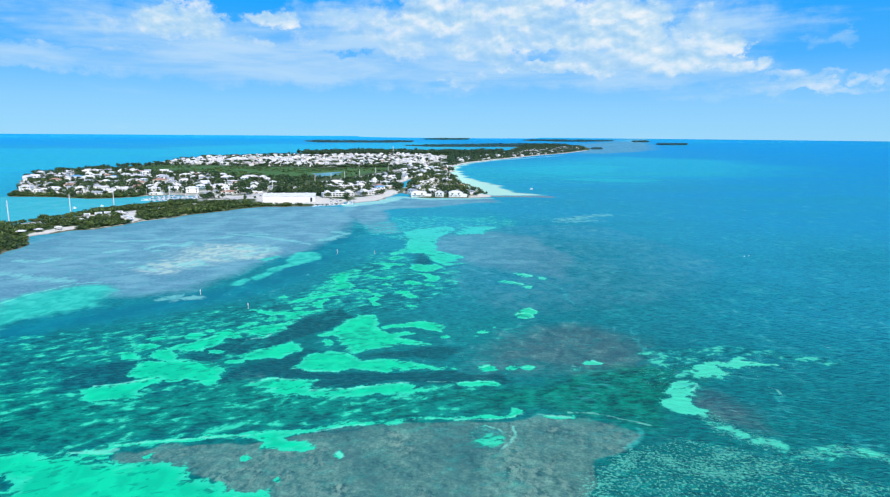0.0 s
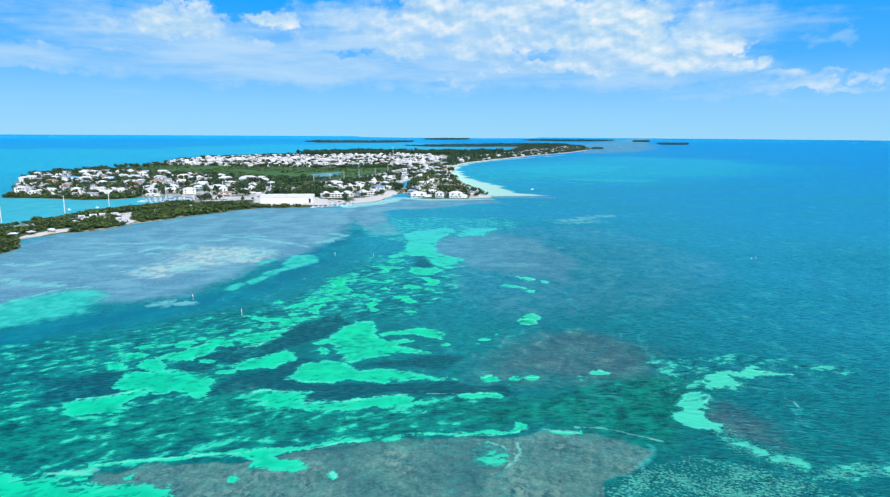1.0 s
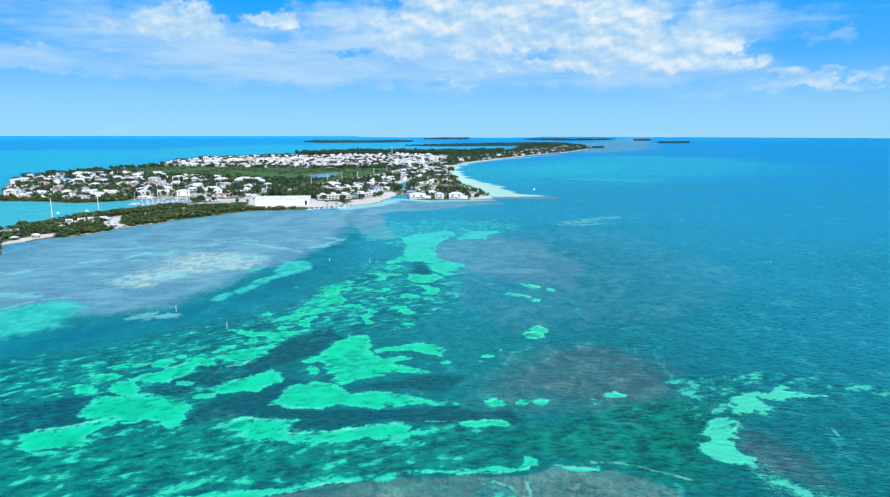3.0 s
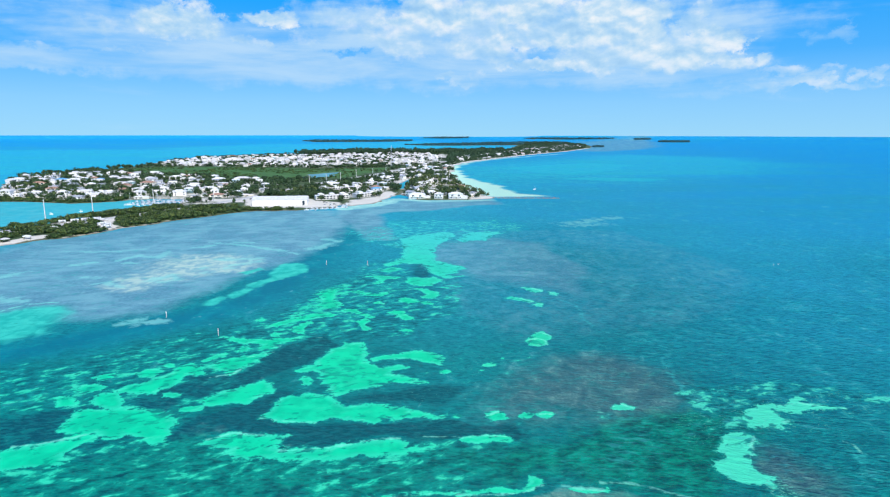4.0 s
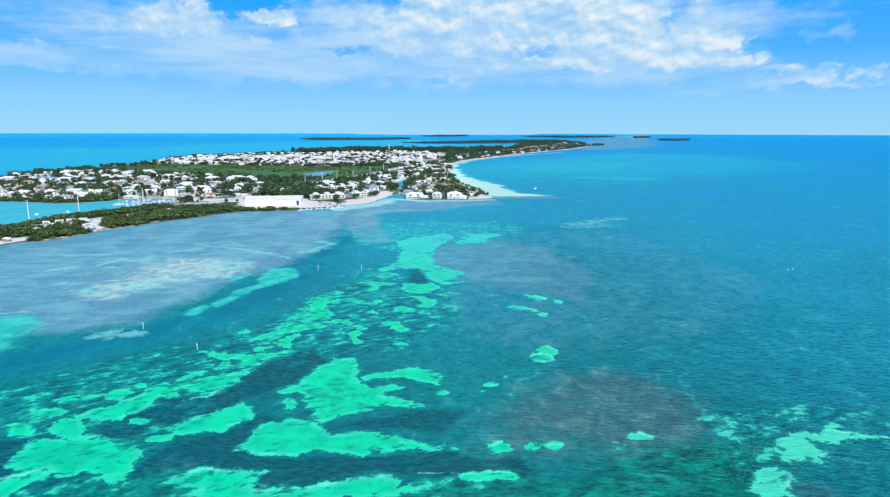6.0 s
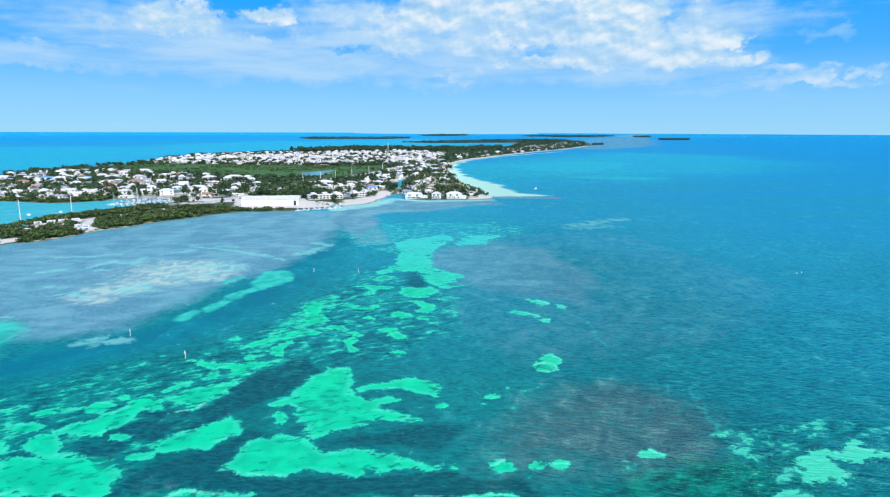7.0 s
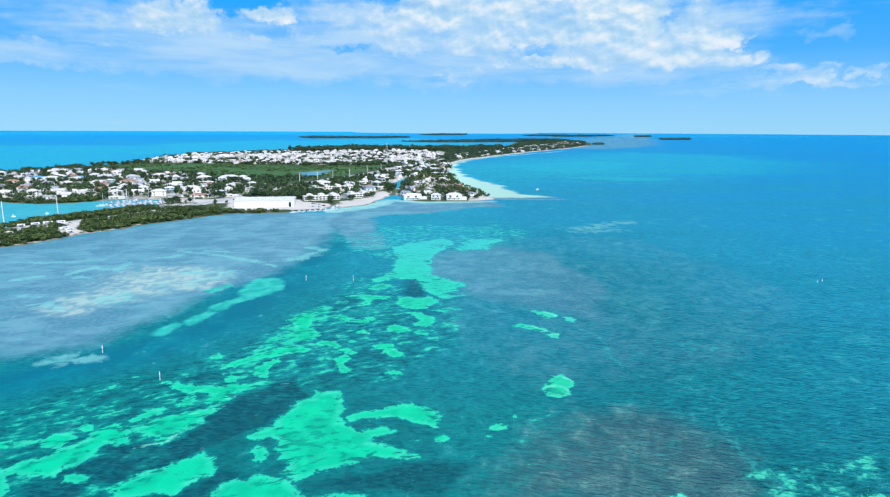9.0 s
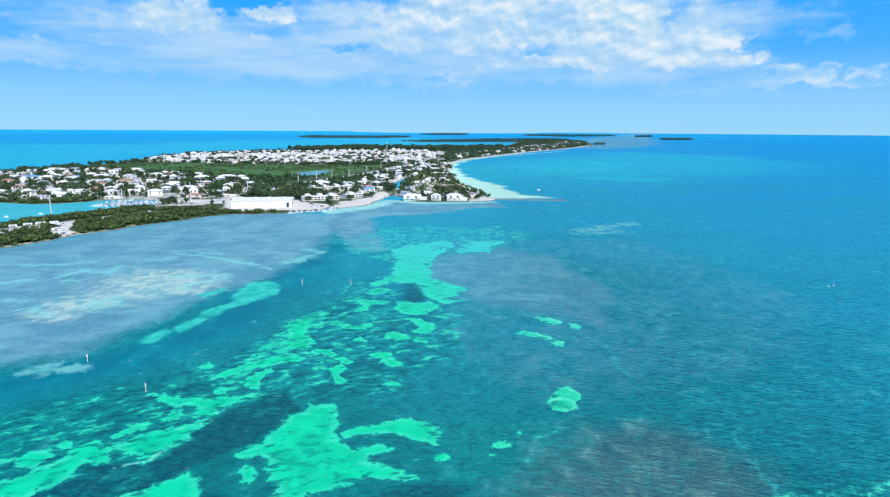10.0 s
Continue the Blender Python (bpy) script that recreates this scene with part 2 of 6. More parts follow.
# ---- materials ----
def plain(name, colour, rough=0.6, grain=0.12, size=2.0, metal=0.0, spec=0.4, each=0.0, island=False):
    """Paint, roof metal, timber and the like: base colour with weathering at two scales."""
    m = bpy.data.materials.new(name)
    m.use_nodes = True
    N = Nodes(m.node_tree)
    b = m.node_tree.nodes["Principled BSDF"]
    pos = N.coords("Object")
    big = N.noise(pos, 1 / (size * 3), 3)
    fine = N.noise(pos, 1 / (size * 0.3), 4, 0.6)
    f = N.math("ADD", N.math("MULTIPLY", big, 0.6), N.math("MULTIPLY", fine, 0.4))
    dark = tuple(c * (1 - grain * 1.6) for c in colour)
    lite = tuple(min(1, c * (1 + grain)) for c in colour)
    col = N.mix(N.remap(f, 0.3, 0.7), dark, lite)
    if each:
        info = m.node_tree.nodes.new("ShaderNodeNewGeometry" if island else "ShaderNodeObjectInfo")
        chance = info.outputs["Random Per Island" if island else "Random"]
        col = N.mix(N.math("MULTIPLY", N.math("MULTIPLY", chance, chance), each), col, tuple(c * k for c, k in zip(colour, (0.52, 0.50, 0.52))))
    N.put(b.inputs["Base Color"], col)
    b.inputs["Roughness"].default_value, b.inputs["Metallic"].default_value = rough, metal
    b.inputs["Specular IOR Level"].default_value = spec
    N.put(b.inputs["Normal"], N.bump(fine, 0.3, 0.03))
    return m


def leafy(name, colours, size=6.0):
    """Foliage: hue changes from clump to clump and with a broad drift."""
    m = bpy.data.materials.new(name)
    m.use_nodes = True
    N = Nodes(m.node_tree)
    b = m.node_tree.nodes["Principled BSDF"]
    geo = m.node_tree.nodes.new("ShaderNodeNewGeometry")
    drift = N.noise(geo.outputs["Position"], 1 / size, 3)
    f = N.math("ADD", N.math("MULTIPLY", geo.outputs["Random Per Island"], 0.55), N.math("MULTIPLY", drift, 0.6))
    col = N.ramp(f, tuple((0.15 + 0.7 * i / (len(colours) - 1), c) for i, c in enumerate(colours)))
    N.put(b.inputs["Base Color"], col)
    b.inputs["Roughness"].default_value, b.inputs["Specular IOR Level"].default_value = 0.6, 0.25
    return m


def sea_material():
    m = bpy.data.materials.new("sea_water")
    m.use_nodes = True
    N = Nodes(m.node_tree)
    b = m.node_tree.nodes["Principled BSDF"]
    pos = N.coords("Object")
    wide = N.scaled(pos, 1.0, 0.74, 1.0, radians(16))
    broad = N.noise(wide, 1 / 45, 3, 0.5, 0.8)
    big = N.noise(wide, 1 / 24, 3, 0.5, 0.5)
    mid = N.noise(wide, 1 / 8.0, 4, 0.52, 0.6)
    fine = N.noise(wide, 1 / 2.4, 4, 0.65)
    grit = N.noise(pos, 1 / 1.1, 4, 0.7)
    drift = N.noise(pos, 1 / 150, 3, 0.5)
    blade_wave = N.noise(N.scaled(pos, 0.6, 1.4, 1.0, radians(-18)), 1 / 2.2, 3, 0.62, 0.5)
    lump = N.noise(N.swept(pos, radians(30), 1.7), 1 / 5.2, 5, 0.58, 0.3)

    def off(v, k):
        return N.math("MULTIPLY", N.math("SUBTRACT", v, 0.5), k)

    def plus(*terms):
        total = terms[0]
        for t in terms[1:]:
            total = N.math("ADD", total, t)
        return total

    def zone(name, k, low, high, top=1.0):
        return N.remap(N.math("ADD", N.attr(name), N.math("MULTIPLY", rag, k)), low, high, 0.0, top)

    rag = plus(off(big, 2.0), off(mid, 3.4), off(fine, 0.9))
    # water over seagrass: green near by; depth and far sky reflection coloured in blue
    bands = N.noise(N.swept(pos, radians(4), 6.0), 1 / 130, 3, 0.5, 0.3)
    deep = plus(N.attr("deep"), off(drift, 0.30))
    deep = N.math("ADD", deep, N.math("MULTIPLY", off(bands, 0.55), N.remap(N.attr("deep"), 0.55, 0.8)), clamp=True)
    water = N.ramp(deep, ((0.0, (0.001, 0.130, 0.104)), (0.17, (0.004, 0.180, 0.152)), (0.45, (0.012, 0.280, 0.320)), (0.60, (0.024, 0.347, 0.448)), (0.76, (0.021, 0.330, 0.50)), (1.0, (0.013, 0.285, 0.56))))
    thin = N.remap(plus(off(mid, 0.6), off(fine, 0.4)), -0.08, 0.18)
    water = N.mix(N.math("MULTIPLY", thin, 0.22), water, N.mix(deep, (0.003, 0.27, 0.165), (0.02, 0.38, 0.52)))
    # dark sides of small waves put into the colour, mixed with seagrass mottling
    wave_shade = N.remap(plus(off(blade_wave, 0.75), off(mid, 0.25)), 0.06, -0.12)
    water = N.mix(N.math("MULTIPLY", wave_shade, N.remap(deep, 0.40, 0.9, 0.52, 0.16)), water, N.mix(deep, (0.001, 0.068, 0.052), (0.002, 0.13, 0.24)))
    turq = N.remap(N.math("ADD", N.attr("turq"), N.math("MULTIPLY", rag, 0.40)), 0.0, 1.2)
    water = N.mix(N.math("MULTIPLY", turq, 0.85), water, N.mix(deep, (0.010, 0.52, 0.44), (0.030, 0.50, 0.55)))
    water = N.mix(zone("channel", 0.35, -0.6, 0.8, 0.85), water, N.mix(N.remap(big, 0.4, 0.65), (0.001, 0.155, 0.198), (0.002, 0.212, 0.240)))
    # dense seagrass: smooth, blue-green
    weed = N.mix(N.remap(blade_wave, 0.36, 0.66), (0.002, 0.062, 0.066), (0.005, 0.112, 0.104))
    weed = N.mix(N.remap(deep, 0.25, 0.5), weed, N.mix(N.remap(blade_wave, 0.36, 0.66), (0.002, 0.105, 0.128), (0.005, 0.155, 0.172)))
    water = N.mix(zone("dark", 0.22, -0.25, 0.25, 0.85), water, weed)
    # grey marl flats with a fawn wash and white scours
    swathe = N.noise(N.swept(pos, radians(12), 1.9), 1 / 13, 5, 0.6, 0.9)
    marl = N.mix(N.remap(plus(off(broad, 0.5), off(swathe, 0.6)), -0.10, 0.12), (0.098, 0.248, 0.302), (0.176, 0.380, 0.402))
    marl = N.mix(N.remap(fine, 0.40, 0.66, 0.0, 0.35), marl, (0.22, 0.46, 0.48))
    water = N.mix(zone("pale", 0.22, -0.7, 0.5, 0.92), water, marl)
    water = N.mix(zone("fawn", 0.45, -0.8, 0.6, 0.78), water, N.mix(N.remap(mid, 0.38, 0.62), (0.27, 0.45, 0.43), (0.50, 0.64, 0.49)))
    foam = N.remap(plus(N.attr("white"), off(mid, 4.5), off(fine, 3.2)), -1.2, 0.6)
    water = N.mix(N.math("MULTIPLY", foam, 0.62), water, (0.22, 0.61, 0.51))
    # turf flats
    shoal = zone("shoal", 0.20, -0.05, 0.35)
    turf = N.ramp(plus(N.math("MULTIPLY", mid, 0.42), N.math("MULTIPLY", fine, 0.32), N.math("MULTIPLY", grit, 0.26)), (
        (0.36, (0.022, 0.090, 0.074)), (0.46, (0.062, 0.172, 0.132)), (0.54, (0.118, 0.255, 0.180)), (0.64, (0.25, 0.43, 0.29))))
    turf = N.mix(N.remap(plus(off(broad, 0.6), off(mid, 0.4)), 0.0, 0.14, 0.0, 0.62), turf, (0.024, 0.095, 0.088))
    turf = N.mix(N.math("MULTIPLY", N.remap(plus(off(broad, 0.6), off(mid, 0.4)), 0.0, -0.12), N.remap(fine, 0.40, 0.60)), turf, (0.24, 0.37, 0.25))
    turf = N.mix(N.remap(N.attr("deep"), 0.08, 0.3, 0.0, 0.6), turf, N.mix(N.remap(mid, 0.4, 0.62), (0.040, 0.115, 0.145), (0.080, 0.19, 0.21)))
    water = N.mix(N.math("MULTIPLY", shoal, 0.9), water, turf)
    # brown flat under deeper water
    umber = N.ramp(plus(N.math("MULTIPLY", mid, 0.5), N.math("MULTIPLY", fine, 0.25), N.math("MULTIPLY", grit, 0.25)), ((0.38, (0.036, 0.108, 0.118)), (0.50, (0.064, 0.152, 0.148)), (0.58, (0.110, 0.220, 0.190)), (0.68, (0.22, 0.36, 0.29))))
    water = N.mix(zone("dusk", 0.26, -0.8, 0.7, 0.78), water, umber)
    # green seagrass south of the long bank
    verd = zone("verd", 0.35, -0.5, 0.7)
    water = N.mix(N.math("MULTIPLY", verd, 0.9), water, N.ramp(plus(N.math("MULTIPLY", blade_wave, 0.3), N.math("MULTIPLY", lump, 0.45), N.math("MULTIPLY", mid, 0.25)), ((0.38, (0.001, 0.058, 0.052)), (0.46, (0.001, 0.125, 0.084)), (0.54, (0.002, 0.225, 0.130)), (0.64, (0.003, 0.340, 0.180)))))
    # smooth sandy tongues
    glow = zone("glow", 0.24, -0.40, 0.40)
    water = N.mix(N.math("MULTIPLY", glow, 0.85), water, N.mix(N.remap(mid, 0.35, 0.65), (0.020, 0.46, 0.33), (0.050, 0.61, 0.42)))
    # sand banks, crisp edged, and broken sand between tufts
    line = N.math("MULTIPLY", N.remap(plus(N.attr("line"), off(mid, 2.0), off(fine, 2.4)), -0.5, 0.7), 0.62)
    water = N.mix(line, water, N.mix(deep, (0.03, 0.46, 0.33), (0.05, 0.50, 0.56)))
    s_bank = plus(N.attr("bank"), 0.14, off(mid, 1.6), off(lump, 2.6), off(fine, 3.0), off(grit, 1.6))
    thick = N.remap(N.attr("bank"), 0.0, 2.6)
    s_broken = plus(N.attr("mottle"), off(big, 1.6), off(lump, 4.2), off(fine, 1.3), N.math("MULTIPLY", N.remap(N.attr("dark"), -0.5, 0.3), -0.6), N.math("MULTIPLY", verd, -0.22))
    gully = N.math("MULTIPLY", N.remap(N.attr("mottle"), -0.75, -0.2), N.math("MULTIPLY", N.remap(s_broken, -0.1, -0.75), N.remap(N.attr("deep"), 0.46, 0.32)))
    water = N.mix(N.math("MULTIPLY", gully, N.remap(verd, 0.0, 1.0, 0.62, 0.1)), water, weed)
    halo = N.remap(N.math("ADD", N.math("MAXIMUM", s_bank, s_broken), off(blade_wave, 1.6)), -1.1, 0.2)
    water = N.mix(N.math("MULTIPLY", halo, 0.34), water, N.mix(deep, (0.003, 0.32, 0.215), (0.015, 0.40, 0.42)))
    bank = N.math("MAXIMUM", N.remap(s_bank, -0.25, 0.30), N.math("MULTIPLY", N.remap(s_broken, -0.15, 0.40), 0.84))
    bright = N.mix(N.remap(mid, 0.36, 0.64), (0.003, 0.51, 0.232), (0.004, 0.645, 0.282))
    bright = N.mix(N.math("MULTIPLY", N.remap(N.math("ADD", N.attr("bank"), off(mid, 1.5)), 1.5, 0.1), 0.55), bright, (0.035, 0.70, 0.38))
    bright = N.mix(N.math("MULTIPLY", N.remap(lump, 0.54, 0.68), N.remap(thick, 0.9, 0.2, 0.1, 0.5)), bright, (0.07, 0.72, 0.40))
    bright = N.mix(N.remap(N.attr("deep"), 0.30, 0.52, 0.0, 0.9), bright, (0.050, 0.55, 0.47))
    bright = N.mix(N.remap(N.attr("open_water"), 0.5, 1.0, 0.0, 0.65), bright, (0.095, 0.69, 0.43))
    # tufts standing on the sand
    clump = N.noise(N.swept(pos, radians(20), 1.7), 1 / 3.4, 4, 0.6, 0.4)
    tufts = N.math("MULTIPLY", N.remap(plus(off(clump, 1.0), off(big, 0.5)), 0.045, 0.13), N.remap(thick, 0.95, 0.1, 0.45, 0.85))
    bright = N.mix(tufts, bright, N.mix(deep, (0.002, 0.14, 0.100), (0.004, 0.26, 0.26)))
    water = N.mix(bank, water, bright)
    crest = N.remap(plus(N.attr("rim"), off(fine, 3.0), off(mid, 2.6)), -0.5, 0.7)
    water = N.mix(N.math("MULTIPLY", crest, 0.52), water, (0.22, 0.80, 0.54))
    # sparkle of the waves painted as light flecks, drawn out by the wind
    glint = N.noise(N.swept(pos, radians(-10), 3.2), 1 / 2.6, 4, 0.62, 0.4)
    glint = N.math("MULTIPLY", N.remap(plus(off(glint, 1.0), off(big, 0.5)), 0.08, 0.24), N.math("MULTIPLY", N.attr("open_water"), 0.55))
    water = N.mix(glint, water, N.mix(deep, (0.03, 0.36, 0.28), (0.09, 0.46, 0.56)))
    # stippled sand between coral heads
    dots = plus(N.attr("speck"), off(grit, 4.5), off(mid, 1.3))
    water = N.mix(N.math("MULTIPLY", N.remap(dots, 0.0, 0.5), 0.8), water, (0.11, 0.52, 0.34))
    cream = zone("cream", 0.2, -0.75, 0.6)
    water = N.mix(cream, water, N.mix(cream, (0.06, 0.52, 0.50), (0.50, 0.80, 0.60)))
    # short wind waves
    chop_a = N.noise(N.swept(pos, radians(-22), 3.0), 1 / 1.5, 3, 0.6, 0.5)
    chop_b = N.noise(N.swept(pos, radians(-14), 2.2), 1 / 0.8, 3, 0.6, 0.4)
    chop_c = N.noise(N.swept(pos, radians(-26), 3.2), 1 / 4.0, 2, 0.5, 0.5)
    chop = plus(N.math("MULTIPLY", chop_a, 0.85), N.math("MULTIPLY", chop_b, 0.25), N.math("MULTIPLY", chop_c, 0.8))
    calm = N.math("SUBTRACT", 1.0, N.math("MULTIPLY", N.math("MAXIMUM", bank, shoal), 0.6))
    calm = N.math("MULTIPLY", calm, N.attr("open_water"))
    rough_sea = N.bump(N.math("MULTIPLY", N.math("SUBTRACT", chop, 0.95), calm), 1.0, 2.8)
    tree = m.node_tree
    body = tree.nodes.new("ShaderNodeBsdfDiffuse")
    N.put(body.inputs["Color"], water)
    N.put(body.inputs["Normal"], rough_sea)
    gloss = tree.nodes.new("ShaderNodeBsdfGlossy")
    gloss.inputs["Color"].default_value, gloss.inputs["Roughness"].default_value = (0.9, 0.97, 1.0, 1), 0.25
    N.put(gloss.inputs["Normal"], rough_sea)
    fres = tree.nodes.new("ShaderNodeFresnel")
    fres.inputs["IOR"].default_value = 1.33
    N.put(fres.inputs["Normal"], rough_sea)
    both = tree.nodes.new("ShaderNodeMixShader")
    N.put(both.inputs[0], N.math("MULTIPLY", fres.outputs[0], 0.07))
    N.put(both.inputs[1], body.outputs[0])
    N.put(both.inputs[2], gloss.outputs[0])
    tree.nodes.remove(b)
    N.put(tree.nodes["Material Output"].inputs["Surface"], both.outputs[0])
    return m


def land_material():
    m = bpy.data.materials.new("island_ground")
    m.use_nodes = True
    N = Nodes(m.node_tree)
    b = m.node_tree.nodes["Principled BSDF"]
    pos = N.coords("Object")
    mid, fine = N.noise(pos, 1 / 22, 4, 0.6), N.noise(pos, 1 / 4, 4, 0.65)
    f = N.math("ADD", N.math("MULTIPLY", mid, 0.6), N.math("MULTIPLY", fine, 0.4))
    green = N.ramp(f, ((0.3, (0.035, 0.06, 0.018)), (0.5, (0.055, 0.092, 0.030)), (0.64, (0.14, 0.15, 0.08)), (0.75, (0.46, 0.42, 0.33))))
    meadow = N.ramp(f, ((0.3, (0.032, 0.078, 0.020)), (0.5, (0.062, 0.150, 0.036)), (0.75, (0.125, 0.215, 0.060))))
    sand = N.mix(f, (0.50, 0.45, 0.36), (0.78, 0.74, 0.64))
    bare = N.remap(N.math("ADD", N.attr("bare"), N.math("MULTIPLY", N.math("SUBTRACT", f, 0.5), 1.6)), -0.15, 0.25)
    col = N.mix(N.remap(N.attr("meadow"), -0.2, 0.3), green, meadow)
    col = N.mix(bare, col, sand)
    wet = N.remap(N.attr("rise"), 0.55, 0.15)
    col = N.mix(N.math("MULTIPLY", wet, 0.6), col, (0.20, 0.17, 0.11))
    N.put(b.inputs["Base Color"], col)
    b.inputs["Roughness"].default_value, b.inputs["Specular IOR Level"].default_value = 0.85, 0.2
    N.put(b.inputs["Normal"], N.bump(fine, 0.6, 0.5))
    return m


WHITE = plain("white_paint", (0.86, 0.83, 0.77), 0.55, 0.10)
CREAM = plain("cream_stucco", (0.74, 0.68, 0.56), 0.7, 0.10)
CORAL = plain("coral_stucco", (0.66, 0.40, 0.30), 0.7, 0.12)
AQUA = plain("aqua_siding", (0.42, 0.62, 0.64), 0.6, 0.10)
BLUE = plain("blue_roof_metal", (0.12, 0.38, 0.62), 0.4, 0.10, spec=0.5)
ROOF_WHITE = plain("white_roof_metal", (0.85, 0.82, 0.77), 0.4, 0.14, 1.5, spec=0.5, each=0.45)
ROW_WHITE = plain("sunlit_house_rows", (0.85, 0.80, 0.74), 0.5, 0.14, 1.5, each=0.75, island=True)
ROOF_GREY = plain("grey_roof_metal", (0.42, 0.44, 0.46), 0.45, 0.16, 1.5, spec=0.5, each=0.3)
ROOF_TILE = plain("clay_tile_roof", (0.44, 0.25, 0.17), 0.75, 0.18, 1.0)
GLASS = plain("dark_window_glass", (0.03, 0.05, 0.07), 0.1, 0.1, spec=0.6)
WOOD = plain("weathered_timber", (0.30, 0.24, 0.18), 0.8, 0.2, 0.6)
CONCRETE = plain("concrete", (0.52, 0.50, 0.46), 0.85, 0.14, 2.0)
ROCK = plain("limestone_rock", (0.24, 0.22, 0.18), 0.9, 0.25, 1.0)
BARK = plain("grey_bark", (0.20, 0.16, 0.11), 0.9, 0.2, 0.5)
STEEL = plain("galvanised_steel", (0.60, 0.61, 0.62), 0.45, 0.1, 1.0, spec=0.5)
GELCOAT = plain("white_gelcoat", (0.82, 0.83, 0.83), 0.25, 0.06, 1.5, spec=0.5)
RED = plain("faded_red_paint", (0.50, 0.07, 0.05), 0.5, 0.15)
RUBBER = plain("tyre_rubber", (0.03, 0.03, 0.03), 0.8, 0.1)
MANGROVE = leafy("mangrove_leaves", ((0.005, 0.014, 0.004), (0.015, 0.034, 0.008), (0.046, 0.095, 0.022), (0.150, 0.190, 0.048)), 14)
GARDEN = leafy("garden_leaves", ((0.005, 0.014, 0.005), (0.013, 0.032, 0.010), (0.034, 0.078, 0.026), (0.095, 0.145, 0.050)), 25)
PALM = leafy("palm_leaves", ((0.037, 0.062, 0.015), (0.075, 0.112, 0.025), (0.150, 0.175, 0.050)), 10)
PINE = leafy("casuarina_leaves", ((0.018, 0.045, 0.022), (0.036, 0.075, 0.034), (0.06, 0.11, 0.048)), 40)
# leaves of the far keys: distance haze put into the colour as a teal tint
HAZED_LEAVES = leafy("hazed_leaves", ((0.018, 0.070, 0.078), (0.028, 0.100, 0.105), (0.042, 0.125, 0.125)), 60)
SEA, LAND = sea_material(), land_material()

# ---- the sea and its bed ----
SHAPES = {}


def patch(field, pts, soft, top):
    SHAPES.setdefault(field, []).append((outside, pts, soft, top))


def streak(field, chain, soft, top):
    SHAPES.setdefault(field, []).append((beside, chain, soft, top))


def field_values(field, px, py):
    """The highest of all shapes of that field: 0 on their edges, up to their top inside, down to -1 outside."""
    crisp = field in ("bank", "rim", "line", "white")
    v = np.full(px.shape, -2.0 if crisp else -1.0)
    for far, pts, soft, top in SHAPES.get(field, ()):
        xs, ys = [p[0] for p in pts], [p[1] for p in pts]
        pad = 3.0 * soft + (max(p[2] for p in pts) if far is beside else 0)
        near = (px > min(xs) - pad) & (px < max(xs) + pad) & (py > min(ys) - pad) & (py < max(ys) + pad)
        if near.any():
            qx, qy = px[near], py[near]
            sway = 0.45 * soft if crisp else (0.75 if far is outside else 0.4) * soft
            d = far(qx + sway * ripple(qx, qy, 3.2 * soft, 21) + 0.4 * sway * ripple(qx, qy, 1.3 * soft, 22), qy + sway * ripple(qx, qy, 3.2 * soft, 23) + 0.4 * sway * ripple(qx, qy, 1.3 * soft, 24), pts)
            v[near] = np.maximum(v[near], np.minimum(top, -d / soft))
    return v


# sand banks on the sea bed
# the wide middle bank and its tongues
patch("bank", [(-51.2, 344.3), (-46.9, 342.7), (-41.4, 342.7), (-39.1, 334.9), (-36.8, 327.5), (-37.3, 321.8), (-34.6, 316.3), (-29.9, 311.7), (-21.5, 313.7), (-16.4, 311.2), (-23.4, 307.3), (-25.3, 302.3), (-20.5, 301.1), (-14.5, 299.4), (-8.6, 295.4), (-14.2, 294.2), (-19.9, 294.1), (-26.6, 292.4), (-30.8, 289.5), (-36.0, 286.8), (-39.8, 283.0), (-42.9, 281.5), (-47.7, 284.0), (-47.5, 288.9), (-50.3, 291.6), (-53.8, 297.3), (-53.8, 303.3), (-57.0, 307.0), (-60.1, 305.1), (-65.2, 306.3), (-62.8, 311.4), (-58.1, 314.7), (-58.8, 321.6), (-56.1, 327.3), (-54.9, 334.8), (-51.2, 336.3)], 2.2, 3)
patch("bank", [(-61.6, 296.1), (-60.2, 300.2), (-57.2, 297.3), (-56.1, 292.1), (-59.4, 291.5)], 1.5, 3)
patch("bank", [(-34.8, 321.8), (-30.1, 325.4), (-22.6, 327.6), (-13.8, 332.9), (-7.2, 330.7), (-3.2, 325.6), (-1.6, 318.6), (-3.1, 315.2), (-8.0, 316.5), (-11.9, 318.5), (-15.8, 321.9), (-22.1, 321.9), (-28.3, 320.4), (-33.3, 319.7)], 1.8, 3)
patch("bank", [(-67.5, 260.9), (-66.4, 265.3), (-66.0, 270.9), (-64.5, 277.2), (-60.1, 280.8), (-53.9, 282.4), (-48.2, 280.9), (-44.5, 278.4), (-41.1, 274.0), (-38.0, 271.6), (-32.8, 272.1), (-26.8, 274.1), (-22.3, 271.7), (-16.1, 271.3), (-12.7, 268.1), (-8.6, 266.7), (-4.4, 263.6), (-0.4, 264.1), (-2.4, 261.4), (-8.4, 262.3), (-13.4, 261.3), (-17.3, 260.4), (-21.3, 261.3), (-24.9, 257.8), (-29.0, 258.6), (-35.1, 259.9), (-41.1, 260.3), (-44.8, 258.9), (-47.4, 257.2), (-52.5, 258.0), (-58.4, 258.0), (-62.9, 260.1)], 2.0, 3)
patch("bank", [(1.6, 263.2), (3.6, 264.6), (6.2, 263.2), (3.8, 261.9)], 1.2, 3)
